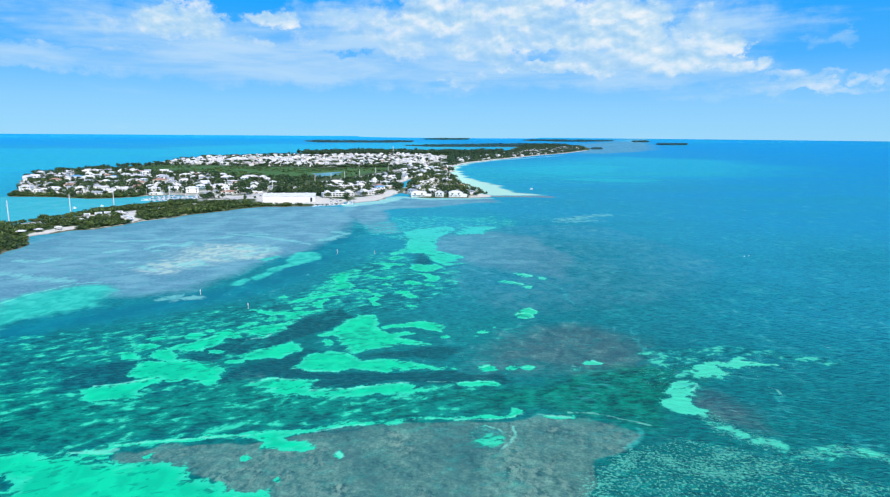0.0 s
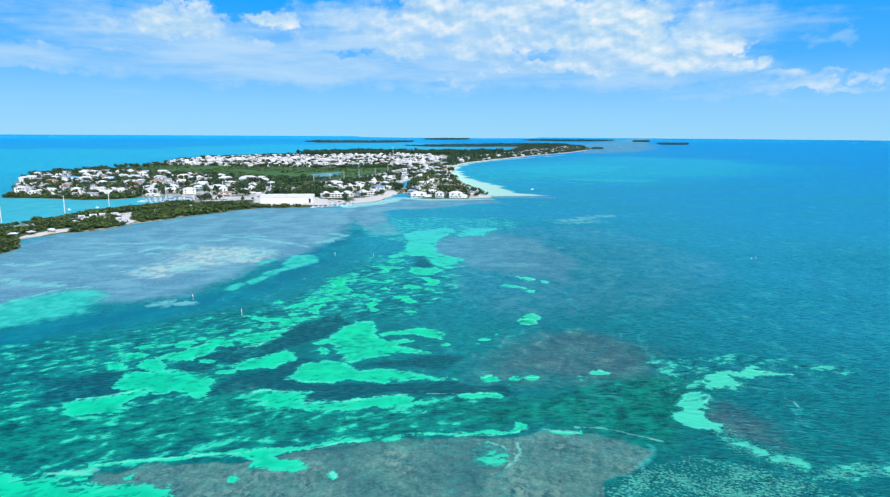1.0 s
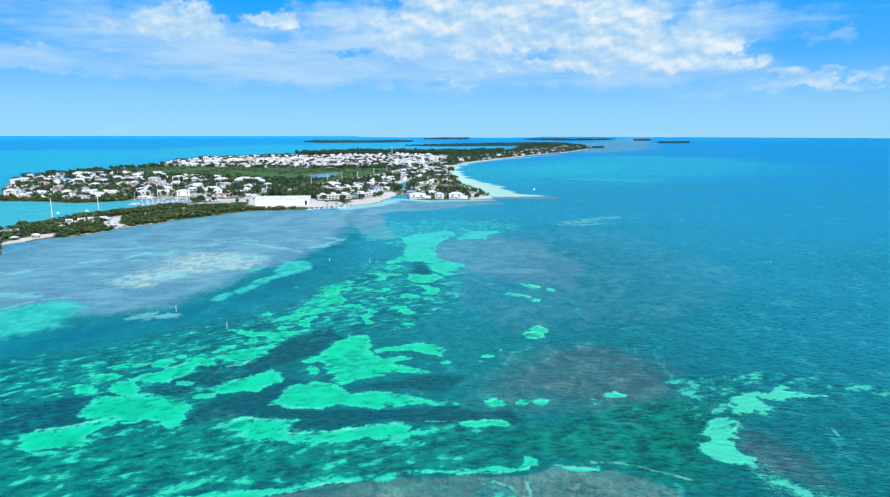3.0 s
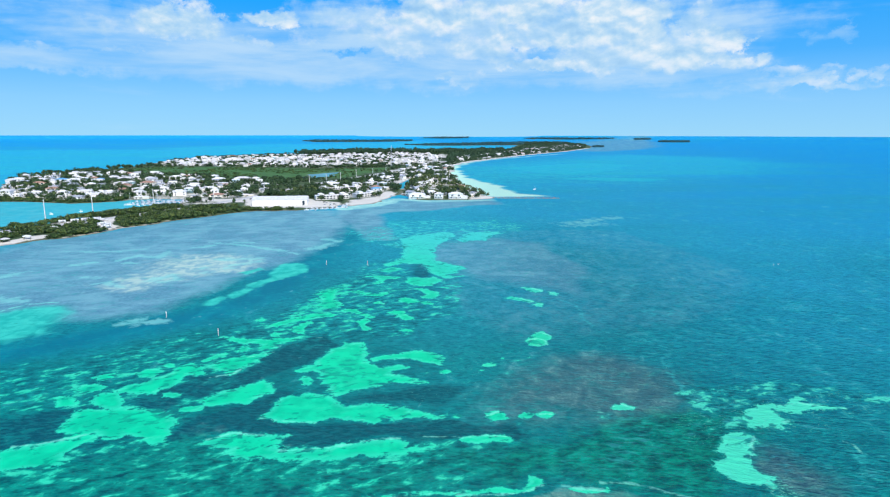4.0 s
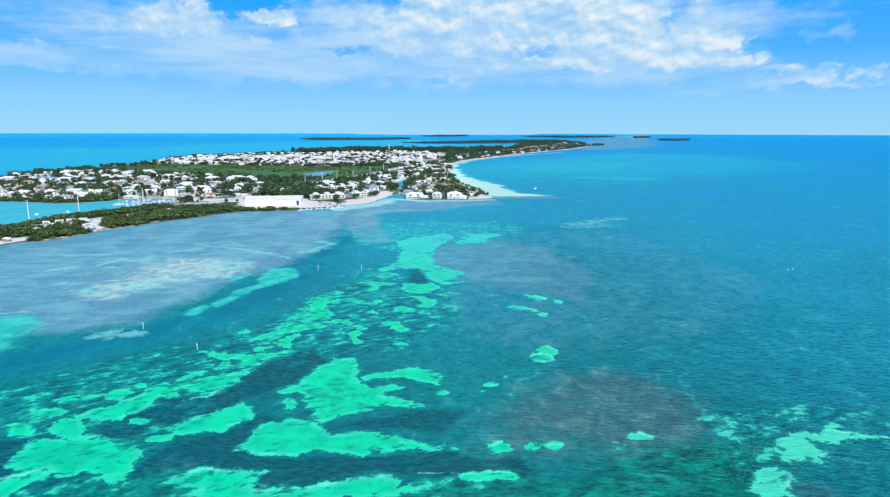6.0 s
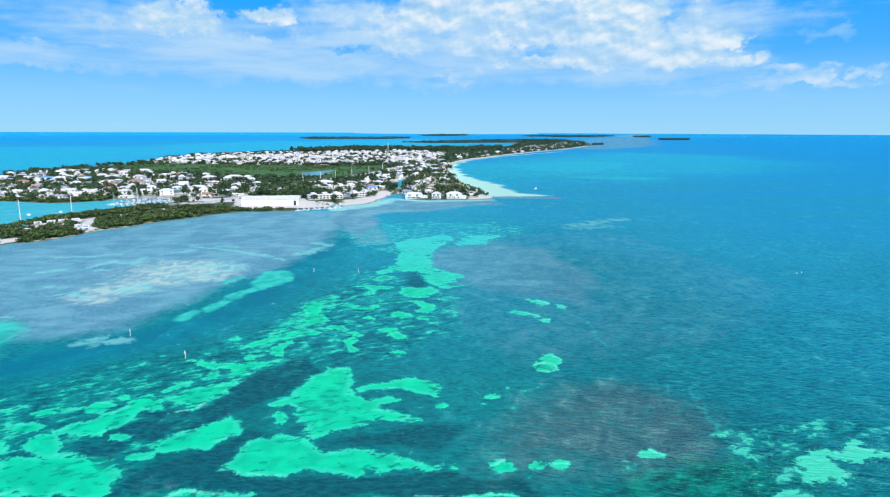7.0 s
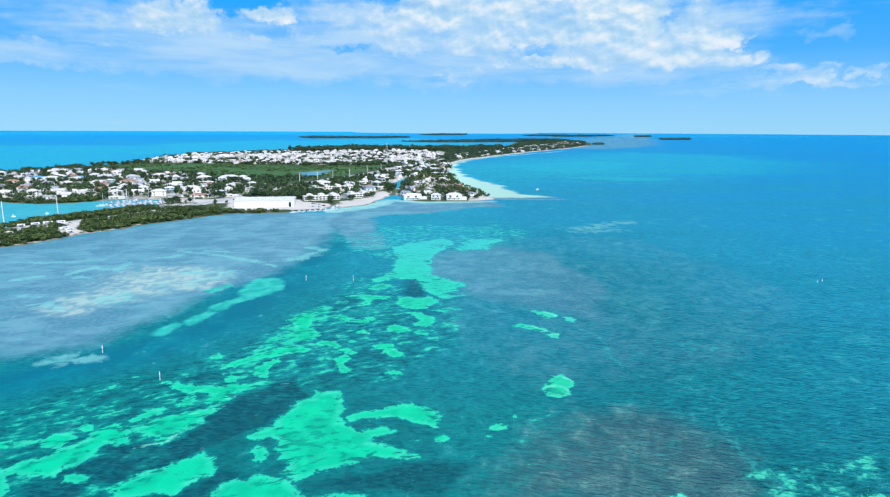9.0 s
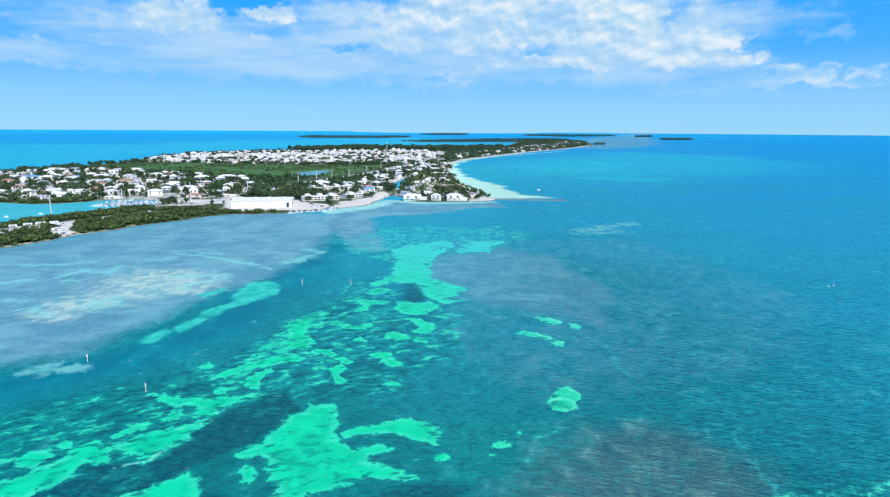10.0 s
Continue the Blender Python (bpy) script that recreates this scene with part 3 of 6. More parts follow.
patch("bank", [(-94.9, 275.5), (-93.2, 279.5), (-89.4, 283.7), (-84.6, 289.1), (-79.1, 293.1), (-76.5, 295.9), (-72.1, 292.5), (-68.9, 287.6), (-69.6, 283.8), (-72.5, 282.2), (-74.8, 275.6), (-77.0, 272.7), (-81.5, 273.6), (-86.2, 272.2), (-90.9, 270.7)], 2.0, 3)
patch("bank", [(-112.7, 281.9), (-110.2, 283.5), (-105.1, 283.0), (-103.6, 278.4), (-106.8, 278.4), (-110.2, 278.9)], 1.5, 3)
patch("bank", [(-100.9, 269.7), (-92.5, 272.1), (-90.6, 267.4), (-95.2, 266.0), (-99.3, 266.0)], 1.5, 3)
# small lumps in a row before the brown flat
patch("bank", [(13.3, 262.4), (14.9, 266.4), (18.4, 267.3), (21.1, 265.3), (22.7, 261.7), (19.7, 260.2), (16.0, 260.5)], 1.3, 3)
patch("bank", [(25.4, 263.7), (28.0, 266.1), (32.1, 265.3), (31.2, 261.8), (26.4, 261.4)], 1.3, 3)
patch("bank", [(32.9, 264.5), (35.0, 267.8), (38.7, 267.0), (39.8, 264.6), (36.9, 262.2), (33.1, 261.8)], 1.3, 3)
patch("bank", [(61.4, 272.2), (64.0, 274.4), (67.8, 273.9), (70.3, 271.0), (68.1, 268.4), (64.2, 268.4), (61.5, 269.2)], 1.3, 3)
# the long bank with a white northern edge
patch("bank", [(-83.0, 241.0), (-80.8, 244.7), (-76.2, 247.4), (-73.2, 249.7), (-69.1, 248.6), (-64.4, 248.6), (-59.3, 247.5), (-55.8, 246.8), (-56.2, 243.1), (-57.0, 239.4), (-52.9, 237.4), (-47.6, 237.8), (-40.8, 239.2), (-34.0, 241.4), (-27.0, 244.0), (-21.7, 245.9), (-16.1, 246.0), (-12.3, 243.4), (-12.9, 238.7), (-9.4, 241.6), (-3.1, 242.0), (-3.9, 239.8), (-8.4, 238.7), (-13.5, 235.3), (-20.5, 234.5), (-27.4, 233.8), (-34.2, 232.4), (-39.1, 231.1), (-44.6, 232.4), (-49.5, 231.0), (-55.0, 232.3), (-60.0, 231.6), (-65.0, 230.9), (-70.2, 235.9), (-70.2, 238.3), (-75.0, 239.3), (-79.9, 240.3)], 2.4, 3)
patch("bank", [(4.7, 245.4), (8.1, 247.7), (13.7, 248.1), (19.3, 248.1), (22.4, 245.5), (19.8, 243.6), (15.3, 244.3), (9.8, 243.6), (5.1, 242.8)], 1.6, 3)
# lumps of the western shallows
patch("bank", [(-134.5, 252.1), (-135.6, 257.0), (-134.7, 260.4), (-136.9, 265.7), (-133.4, 268.5), (-126.5, 267.1), (-120.8, 268.1), (-112.8, 268.6), (-107.0, 267.3), (-101.9, 262.8), (-96.6, 259.8), (-95.1, 256.4), (-96.2, 252.3), (-93.5, 248.4), (-95.5, 246.5), (-92.5, 242.1), (-97.8, 241.6), (-101.0, 244.6), (-104.8, 246.4), (-109.5, 248.3), (-111.2, 244.5), (-115.8, 244.5), (-120.7, 248.2), (-124.3, 246.3), (-127.8, 244.4), (-129.2, 248.2)], 2.0, 3)
patch("bank", [(-146.7, 269.3), (-149.3, 274.1), (-152.9, 278.0), (-148.1, 279.1), (-144.3, 278.1), (-140.7, 273.2), (-142.8, 270.3)], 1.6, 3)
patch("bank", [(-135.6, 274.2), (-137.4, 279.1), (-136.2, 282.8), (-128.8, 283.4), (-127.2, 278.2), (-123.5, 273.3), (-123.1, 268.6), (-127.2, 268.5), (-132.4, 270.4)], 1.8, 3)
patch("bank", [(-149.1, 284.2), (-147.9, 289.7), (-142.1, 291.4), (-138.3, 288.6), (-138.1, 284.3), (-143.8, 282.7)], 1.6, 3)
patch("bank", [(-148.3, 298.3), (-145.9, 302.5), (-141.2, 302.5), (-140.1, 298.3), (-143.3, 293.6)], 1.6, 3)
patch("bank", [(-133.7, 302.6), (-131.2, 306.3), (-125.2, 306.4), (-121.8, 301.5), (-124.8, 297.9), (-130.4, 299.0)], 1.6, 3)
patch("bank", [(-116.2, 282.1), (-116.3, 287.0), (-113.1, 287.1), (-111.7, 290.0), (-110.5, 293.6), (-110.2, 297.4), (-110.0, 301.6), (-105.7, 300.0), (-102.8, 302.7), (-105.8, 306.8), (-104.6, 307.9), (-101.4, 306.9), (-97.9, 306.9), (-94.4, 305.2), (-94.9, 300.8), (-91.5, 300.9), (-90.4, 304.2), (-89.8, 308.8), (-88.7, 312.4), (-86.1, 315.1), (-85.3, 320.2), (-85.0, 324.2), (-82.9, 328.9), (-88.8, 326.2), (-92.3, 325.4), (-96.2, 323.2), (-100.4, 321.9), (-102.7, 318.7), (-103.6, 314.8), (-105.0, 312.2), (-106.4, 309.6), (-110.5, 312.1), (-114.3, 315.8), (-116.5, 313.1), (-119.4, 310.2), (-118.1, 304.9), (-119.5, 301.5), (-121.8, 298.2), (-123.1, 295.0), (-126.0, 291.9), (-131.5, 290.3), (-131.7, 281.9)], 2.0, 3)
patch("bank", [(-131.3, 299.7), (-131.4, 303.7), (-131.0, 307.1), (-127.3, 308.2), (-123.2, 306.5), (-121.8, 303.8), (-123.8, 301.4), (-127.0, 299.7)], 1.6, 3)
patch("bank", [(-125.0, 311.9), (-125.4, 315.7), (-121.5, 313.8), (-119.4, 310.2), (-121.7, 309.4)], 1.6, 3)
patch("bank", [(-110.7, 317.8), (-109.4, 322.6), (-106.2, 326.0), (-104.3, 328.1), (-101.8, 326.9), (-102.3, 321.9), (-106.1, 319.8), (-107.9, 315.9)], 1.6, 3)
patch("bank", [(-99.8, 331.2), (-99.9, 336.2), (-96.8, 338.6), (-93.9, 334.0), (-94.4, 330.4), (-98.0, 329.5)], 1.6, 3)
patch("bank", [(-113, 352), (-107, 351), (-100, 349), (-93, 348), (-88.6, 347.0), (-86, 352), (-83.1, 349.6), (-78.0, 350.7), (-72, 354), (-73.4, 349.8), (-76.4, 345.7), (-81.0, 343.6), (-82.8, 339.7), (-80.5, 336.1), (-83.7, 333.7), (-87.8, 331.4), (-90.6, 335.9), (-90.0, 339.6), (-95.7, 343.4), (-99.3, 341.9), (-105, 345)], 2.0, 3)
patch("bank", [(-83, 363), (-82, 369), (-79, 371), (-79, 375), (-75, 379), (-73, 376), (-75, 371), (-74, 363), (-73, 355), (-76, 358), (-80, 362)], 1.8, 3)
patch("bank", [(-90, 355), (-89, 360), (-85, 358), (-84, 352), (-87, 352)], 1.8, 3)
patch("bank", [(-97, 372), (-92, 377), (-89, 382), (-85, 385), (-79, 391), (-73, 396), (-68, 394), (-63, 391), (-67, 387), (-73, 385), (-77, 382), (-83, 378), (-88, 372), (-91, 367)], 2.0, 3)
patch("bank", [(-105, 379), (-104, 385), (-100, 379), (-102, 377)], 1.8, 3)
patch("bank", [(-77, 411), (-77, 424), (-84, 437), (-82, 447), (-78, 457), (-72, 452), (-70, 437), (-69, 424), (-64, 415), (-64, 406), (-68, 401), (-74, 403)], 2.6, 3)
patch("bank", [(-70, 390), (-68, 394), (-63, 392), (-64, 387), (-68, 387)], 1.6, 3)
patch("bank", [(-62, 400), (-59, 403), (-53, 404), (-47, 394), (-43, 389), (-40, 386), (-43, 385), (-49, 391), (-54, 396), (-59, 397)], 1.8, 3)
patch("bank", [(-50, 379), (-48, 382), (-45, 386), (-42, 379), (-44, 374), (-41, 368), (-39, 364), (-44, 362), (-47, 370)], 1.8, 3)
patch("bank", [(-48, 402), (-46, 406), (-42, 402), (-46, 400)], 1.6, 3)
patch("bank", [(-35, 396), (-31, 400), (-25, 399), (-24, 392), (-20, 388), (-19, 383), (-23, 381), (-28, 386), (-28, 392)], 1.8, 3)
patch("bank", [(-31, 425), (-29, 429), (-23, 427), (-18, 421), (-12, 421), (-7, 417), (-9, 412), (-14, 414), (-18, 418), (-23, 416), (-28, 418)], 2.0, 3)
patch("bank", [(-23, 453), (-15, 452), (-7, 444), (-5, 436), (-8, 428), (-13, 427), (-17, 431), (-13, 438), (-16, 445)], 2.0, 3)
patch("bank", [(-59, 487), (-49, 491), (-41, 487), (-32, 485), (-35, 479), (-43, 479), (-45, 469), (-49, 464), (-51, 466), (-47, 475), (-52, 483)], 2.2, 3)
patch("bank", [(-30, 470), (-28, 481), (-24, 485), (-17, 482), (-10, 486), (-3, 476), (-8, 470), (-9, 459), (-16, 459), (-24, 462)], 2.2, 3)
patch("bank", [(-64, 444), (-56, 447), (-49, 438), (-43, 438), (-39, 445), (-38, 438), (-42, 431), (-49, 433), (-56, 438)], 2.0, 3)
patch("bank", [(-45, 417), (-42, 421), (-37, 414), (-42, 414)], 1.8, 3)
patch("bank", [(-7, 625), (-11, 603), (-11, 564), (-10, 546), (-4, 535), (4, 527), (13, 517), (7, 509), (5, 499), (0, 495), (2, 486), (-3, 482), (-9, 495), (-14, 504), (-17, 518), (-19, 530), (-25, 534), (-32, 533), (-39, 529), (-45, 524), (-49, 529), (-43, 542), (-38, 554), (-38, 581), (-43, 613), (-46, 648), (-35, 670), (-23, 676), (-11, 690), (2, 691), (7, 671), (-0, 645)], 4.0, 3)
patch("bank", [(7, 645), (15, 663), (23, 692), (39, 695), (55, 693), (44, 665), (35, 639), (24, 643), (14, 633)], 4.0, 3)
patch("bank", [(-49, 511), (-42, 519), (-34, 514), (-37, 507), (-44, 500), (-49, 503)], 2.2, 3)
patch("bank", [(-5, 490), (5, 491), (14, 489), (5, 486)], 2.0, 3)
patch("bank", [(-5, 456), (2, 457), (0, 452)], 1.8, 3)
patch("bank", [(-26, 363), (-22, 366), (-18, 364), (-17.6, 359.3), (-21, 361)], 1.5, 3)
patch("bank", [(15.9, 314.7), (18.9, 316.7), (21.2, 315.2), (19.5, 312.9), (16.7, 312.9)], 1.5, 3)
# pale islets beside the brown flat
patch("bank", [(40.5, 351.8), (45, 360), (49, 362), (52.7, 355.7), (50.9, 349.4), (49.1, 345.8), (48.9, 341.9), (44.7, 339.5), (40.8, 340.8), (39.3, 344.2)], 1.4, 3)
patch("bank", [(50, 455), (53, 458), (59, 453), (62, 447), (60, 442), (55, 443), (52, 447)], 1.6, 3)
patch("bank", [(65, 445), (70, 444), (70, 434), (66, 436)], 1.6, 3)
patch("bank", [(34, 428), (39, 432), (46, 430), (51, 425), (54, 420), (49, 419), (44, 423), (38, 426)], 1.6, 3)
patch("bank", [(51, 415), (56, 419), (58, 414), (55, 409), (52, 411)], 1.6, 3)
# the winding bank beside the grey flat
patch("bank", [(104.8, 258.0), (108.5, 264.5), (113.4, 270.4), (118.2, 273.8), (124.2, 275.3), (127.6, 273.9), (132.7, 277.3), (138.2, 281.4), (138.9, 278.9), (134.8, 275.4), (139.5, 274.4), (144.7, 272.6), (149.7, 270.7), (142.2, 270.2), (135.4, 269.2), (130.0, 266.9), (125.6, 268.2), (121.5, 270.0), (120.0, 269.1), (119.3, 265.9), (120.0, 261.5), (123.0, 261.5), (122.2, 259.0), (118.7, 257.3), (117.0, 254.0), (114.2, 256.0), (108.7, 254.7), (105.8, 254.7)], 2.0, 3)
patch("bank", [(102.5, 251.9), (104.1, 249.2), (102.2, 244.2), (99.8, 242.4), (99.9, 238.9), (97.3, 235.4), (94.8, 233.7), (94.4, 229.5), (95.4, 226.4), (97.2, 223.4), (97.3, 221.3), (94.3, 219.3), (89.7, 219.8), (85.1, 220.3), (84.4, 224.2), (83.2, 227.2), (82.9, 230.4), (86.9, 233.7), (89.3, 237.0), (87.1, 238.1), (89.1, 241.6), (92.4, 244.2), (93.2, 247.9), (98.7, 251.9)], 2.0, 3)
# the near bank and the thin edge of the turf flat
patch("bank", [(-133.8, 159.6), (-125.9, 162.0), (-123.5, 163.2), (-124.5, 167.0), (-124.2, 169.1), (-128.2, 169.9), (-132.6, 171.4), (-142.6, 171.2), (-149.4, 180.3), (-141.9, 184.7), (-132.3, 186.7), (-129.1, 183.2), (-122.9, 183.3), (-120.4, 185.1), (-113.5, 182.4), (-109.2, 181.1), (-103.4, 180.2), (-97.6, 179.3), (-94.6, 180.4), (-88.9, 179.5), (-85.9, 180.6), (-80.8, 179.0), (-76.8, 175.8), (-77.3, 172.5), (-73.3, 171.0), (-67.7, 169.6), (-64.7, 168.2), (-62.8, 165.2), (-57.7, 164.5), (-51.4, 165.2), (-48.7, 161.2), (-48.7, 155.8), (-70.6, 145.6), (-122.4, 144.6)], 2.6, 3)
patch("bank", [(-121.8, 185.8), (-116.1, 187.0), (-111.7, 189.0), (-107.7, 190.2), (-106.1, 185.4), (-107.8, 181.8), (-112.6, 182.4), (-118.0, 184.1)], 1.4, 3)
patch("bank", [(-96.3, 183.9), (-93.5, 185.7), (-92.2, 182.9), (-94.6, 182.1)], 1.2, 3)
patch("bank", [(-68.4, 197.7), (-63.6, 201.1), (-56.4, 203.4), (-47.5, 203.6), (-41.1, 205.9), (-35.5, 208.6), (-27.7, 210.6), (-17.8, 213.6), (-9.6, 214.2), (-17.5, 209.5), (-27.4, 207.9), (-35.1, 206.0), (-42.7, 204.1), (-47.1, 201.5), (-51.7, 200.1), (-55.0, 198.0), (-52.6, 196.1), (-46.3, 193.5), (-43.6, 191.2), (-45.4, 189.3), (-48.7, 187.8), (-52.5, 188.4), (-54.8, 190.2), (-60.1, 189.4), (-61.2, 191.2), (-58.7, 194.0), (-62.0, 195.9)], 1.6, 3)
patch("bank", [(5.9, 214.6), (13.2, 215.7), (21.5, 215.9), (25.0, 219.8), (24.3, 223.3), (28.3, 221.4), (29.0, 218.5), (24.5, 215.1), (19.2, 213.5), (13.0, 213.4), (6.9, 213.3)], 1.2, 3)
patch("bank", [(33.8, 217.6), (39.3, 216.8), (44.2, 215.5), (47.8, 218.0), (46.0, 214.2), (40.9, 214.1), (35.9, 215.3)], 1.2, 3)
patch("bank", [(-35.7, 186.9), (-34.6, 189.2), (-33.0, 187.0), (-32.9, 184.1), (-34.8, 184.8)], 0.9, 3)
patch("bank", [(-65.2, 184.5), (-63.5, 186.0), (-62.0, 183.5), (-63.5, 181.4)], 0.9, 3)
patch("bank", [(-51.2, 171.5), (-50.2, 173.1), (-48.7, 171.2), (-49.8, 170.0)], 0.9, 3)
streak("bank", [(-107.9, 190.6, 0.7), (-98.8, 193.1, 1.0), (-86.6, 195.3, 1.2), (-74.4, 198.4, 1.2), (-65.4, 200.7, 1.3)], 1.2, 3)
streak("bank", [(-9.6, 213.8, 0.8), (-1.3, 213.1, 0.5), (6.9, 212.8, 0.5)], 1.2, 3)
# white crests on their edges
streak("rim", [(-54.7, 237.4, 0.5), (-47.6, 237.8, 0.5), (-40.8, 239.2, 0.5), (-34.0, 241.4, 0.5), (-27.0, 244.0, 0.5), (-21.7, 245.9, 0.5), (-16.1, 246.0, 0.5)], 0.8, 1)
streak("rim", [(-80.8, 244.7, 0.4), (-76.2, 247.4, 0.5), (-73.2, 249.7, 0.5), (-68.1, 248.6, 0.5), (-59.3, 247.5, 0.4)], 0.8, 1)
streak("rim", [(-7.8, 247.2, 0.4), (0.6, 247.6, 0.4), (5.2, 246.9, 0.4), (13.7, 248.5, 0.2), (21.1, 247.4, 0.2)], 0.7, 1)
streak("rim", [(-141.7, 239.2, 0.5), (-134.2, 241.4, 0.6), (-127.3, 245.1, 0.5), (-122.1, 249.0, 0.4)], 0.8, 1)
streak("rim", [(-67.1, 260.9, 0.3), (-56.4, 258.0, 0.3), (-46.5, 257.7, 0.4)], 0.8, 1)
streak("rim", [(-108.1, 191.0, 0.4), (-99.0, 193.5, 0.5), (-86.7, 195.7, 0.5), (-74.4, 198.4, 0.5), (-66.7, 198.6, 0.5)], 0.8, 1)
streak("rim", [(-120.7, 185.5, 0.7), (-113.9, 186.4, 1.2), (-109.4, 186.5, 1.6), (-107.4, 188.0, 1.4)], 0.8, 1)
streak("rim", [(-46.1, 201.5, 0.4), (-37.1, 206.0, 0.5), (-29.4, 207.9, 0.4)], 0.7, 1)
streak("rim", [(-19.6, 210.8, 0.3), (-7.5, 212.9, 0.3), (8.9, 212.4, 0.4), (21.3, 213.6, 0.4), (27.9, 218.0, 0.5)], 0.7, 1)
streak("rim", [(34.2, 217.6, 0.7), (39.2, 216.3, 0.8), (44.9, 215.5, 0.8)], 0.8, 1)
streak("rim", [(45.6, 219.4, 0.5), (54.4, 219.1, 0.5), (61.8, 215.5, 0.5), (72.4, 209.8, 0.5)], 0.7, 1)
streak("rim", [(9.7, 206.6, 0.3), (13.8, 208.0, 0.4), (18.2, 205.5, 0.4), (19.3, 203.0, 0.3)], 0.6, 1)
streak("rim", [(17.3, 189.9, 0.2), (21.6, 195.7, 0.5), (23.7, 201.8, 0.6), (23.7, 207.4, 0.5)], 0.8, 1)
streak("rim", [(-35.1, 187.7, 0.9), (-33.3, 185.6, 0.9)], 0.6, 1)
streak("rim", [(44, 361, 0.6), (49, 360, 0.6), (52.5, 355.1, 0.6)], 0.8, 1)
streak("rim", [(48.0, 347.8, 0.6), (48.5, 341.9, 0.7), (41.9, 340.9, 0.5)], 0.8, 1)
streak("rim", [(40.4, 348.7, 0.6), (44.8, 351.3, 0.6), (47.6, 348.8, 0.4)], 0.8, 1)
streak("rim", [(50, 456, 0.8), (56, 455, 0.8), (61, 446, 0.8)], 0.9, 1)
streak("rim", [(36, 428, 0.6), (44, 429, 0.7), (52, 421, 0.7)], 0.9, 1)
streak("rim", [(52, 415, 0.7), (56, 415, 1.1)], 0.9, 1)
streak("rim", [(66, 444, 0.6), (69, 439, 0.8)], 0.9, 1)
streak("rim", [(-111.5, 287.1, 0.3), (-111.2, 290.6, 0.3)], 0.7, 1)
streak("rim", [(-99.7, 298.5, 0.4), (-95.8, 300.8, 0.6), (-91.5, 302.9, 0.7), (-89.6, 308.4, 0.7)], 0.7, 1)
streak("rim", [(-91.4, 323.3, 0.5), (-87.4, 325.4, 0.5), (-80.6, 330.7, 0.3)], 0.7, 1)
streak("rim", [(-83.5, 336.0, 0.4), (-80.4, 338.8, 0.4)], 0.6, 1)
streak("rim", [(-68.0, 349.9, 0.4), (-63.0, 351.5, 0.4)], 0.7, 1)
streak("rim", [(-41, 417, 0.4), (-37, 414, 0.4)], 0.8, 1)
streak("rim", [(61.5, 271.3, 0.4), (65.8, 273.9, 0.5), (69.8, 270.5, 0.4)], 0.7, 1)
streak("rim", [(13.7, 263.2, 0.5), (18.4, 266.5, 0.5)], 0.7, 1)
streak("rim", [(33.6, 265.0, 0.5), (38.4, 265.4, 0.5)], 0.7, 1)
streak("rim", [(123.7, 272.4, 0.5), (133.7, 275.4, 0.6), (140.8, 273.0, 0.5), (149.3, 270.7, 0.3)], 0.8, 1)
streak("rim", [(104.0, 248.4, 0.5), (100.7, 243.1, 0.5), (99.4, 238.2, 0.5), (96.0, 234.1, 0.5)], 0.8, 1)
streak("rim", [(119.9, 259.4, 0.8), (122.1, 259.8, 0.5)], 0.8, 1)
streak("rim", [(132.5, 245.2, 0.5), (134.5, 242.7, 0.5), (133.4, 237.4, 0.3)], 0.7, 1)
streak("rim", [(59.3, 265.0, 0.5), (55.7, 266.8, 0.3)], 0.7, 1)
# faint lines of sand on the open bed
streak("line", [(68, 427, 0.4), (77, 414, 0.4), (76, 388, 0.7), (77, 372, 0.6), (79, 363, 0.4), (91, 358, 0.3)], 2.6, 1)
streak("line", [(91, 358, 0.3), (101.0, 345.2, 0.6), (106.2, 335.9, 0.4), (98.4, 321.0, 0.2), (96.9, 309.7, 0.5), (95.1, 297.0, 0.4), (95.1, 290.4, 0.4)], 2.6, 1)
streak("line", [(156, 631, 0.6), (173, 620, 0.6)], 2.6, 1)
streak("line", [(113, 400, 0.7), (121, 405, 0.7), (127, 402, 0.3), (128, 395, 0.7), (122, 391, 0.3), (115, 396, 0.3)], 2.6, 1)
streak("line", [(117, 457, 0.8), (134, 470, 0.8), (140, 474, 0.4)], 2.6, 1)
streak("line", [(133.4, 237.4, 0.2), (129.9, 229.1, 0.2), (127.3, 221.5, 0.2)], 1.9, 1)
streak("line", [(145.3, 267.0, 0.3), (147.0, 261.7, 0.3), (149.5, 259.6, 0.3)], 1.9, 1)
streak("line", [(131.7, 292.0, 0.4), (137.0, 289.3, 0.6), (146.0, 289.4, 0.4), (151.6, 285.7, 0.3)], 1.9, 1)
streak("line", [(100.2, 283.7, 0.6), (109.0, 286.4, 0.6), (116.4, 288.0, 0.3)], 1.9, 1)
streak("line", [(103.9, 272.3, 0.5), (109.4, 275.2, 0.6), (112.2, 272.3, 0.3)], 1.9, 1)
streak("line", [(95.0, 306.4, 0.3), (94.4, 291.7, 0.3), (94.7, 283.6, 0.6)], 1.9, 1)
streak("line", [(128.9, 280.1, 0.3), (140.0, 284.2, 0.4), (150.7, 286.9, 0.4)], 1.9, 1)
streak("line", [(155.7, 273.5, 0.3), (170.1, 273.9, 0.3), (177.1, 272.7, 0.3)], 1.9, 1)
streak("line", [(95.9, 205.6, 0.5), (100.3, 202.3, 0.8), (104.9, 199.6, 1.0), (109.7, 199.7, 0.8), (112.1, 195.0, 1.0), (108.6, 190.0, 0.7)], 1.9, 1)
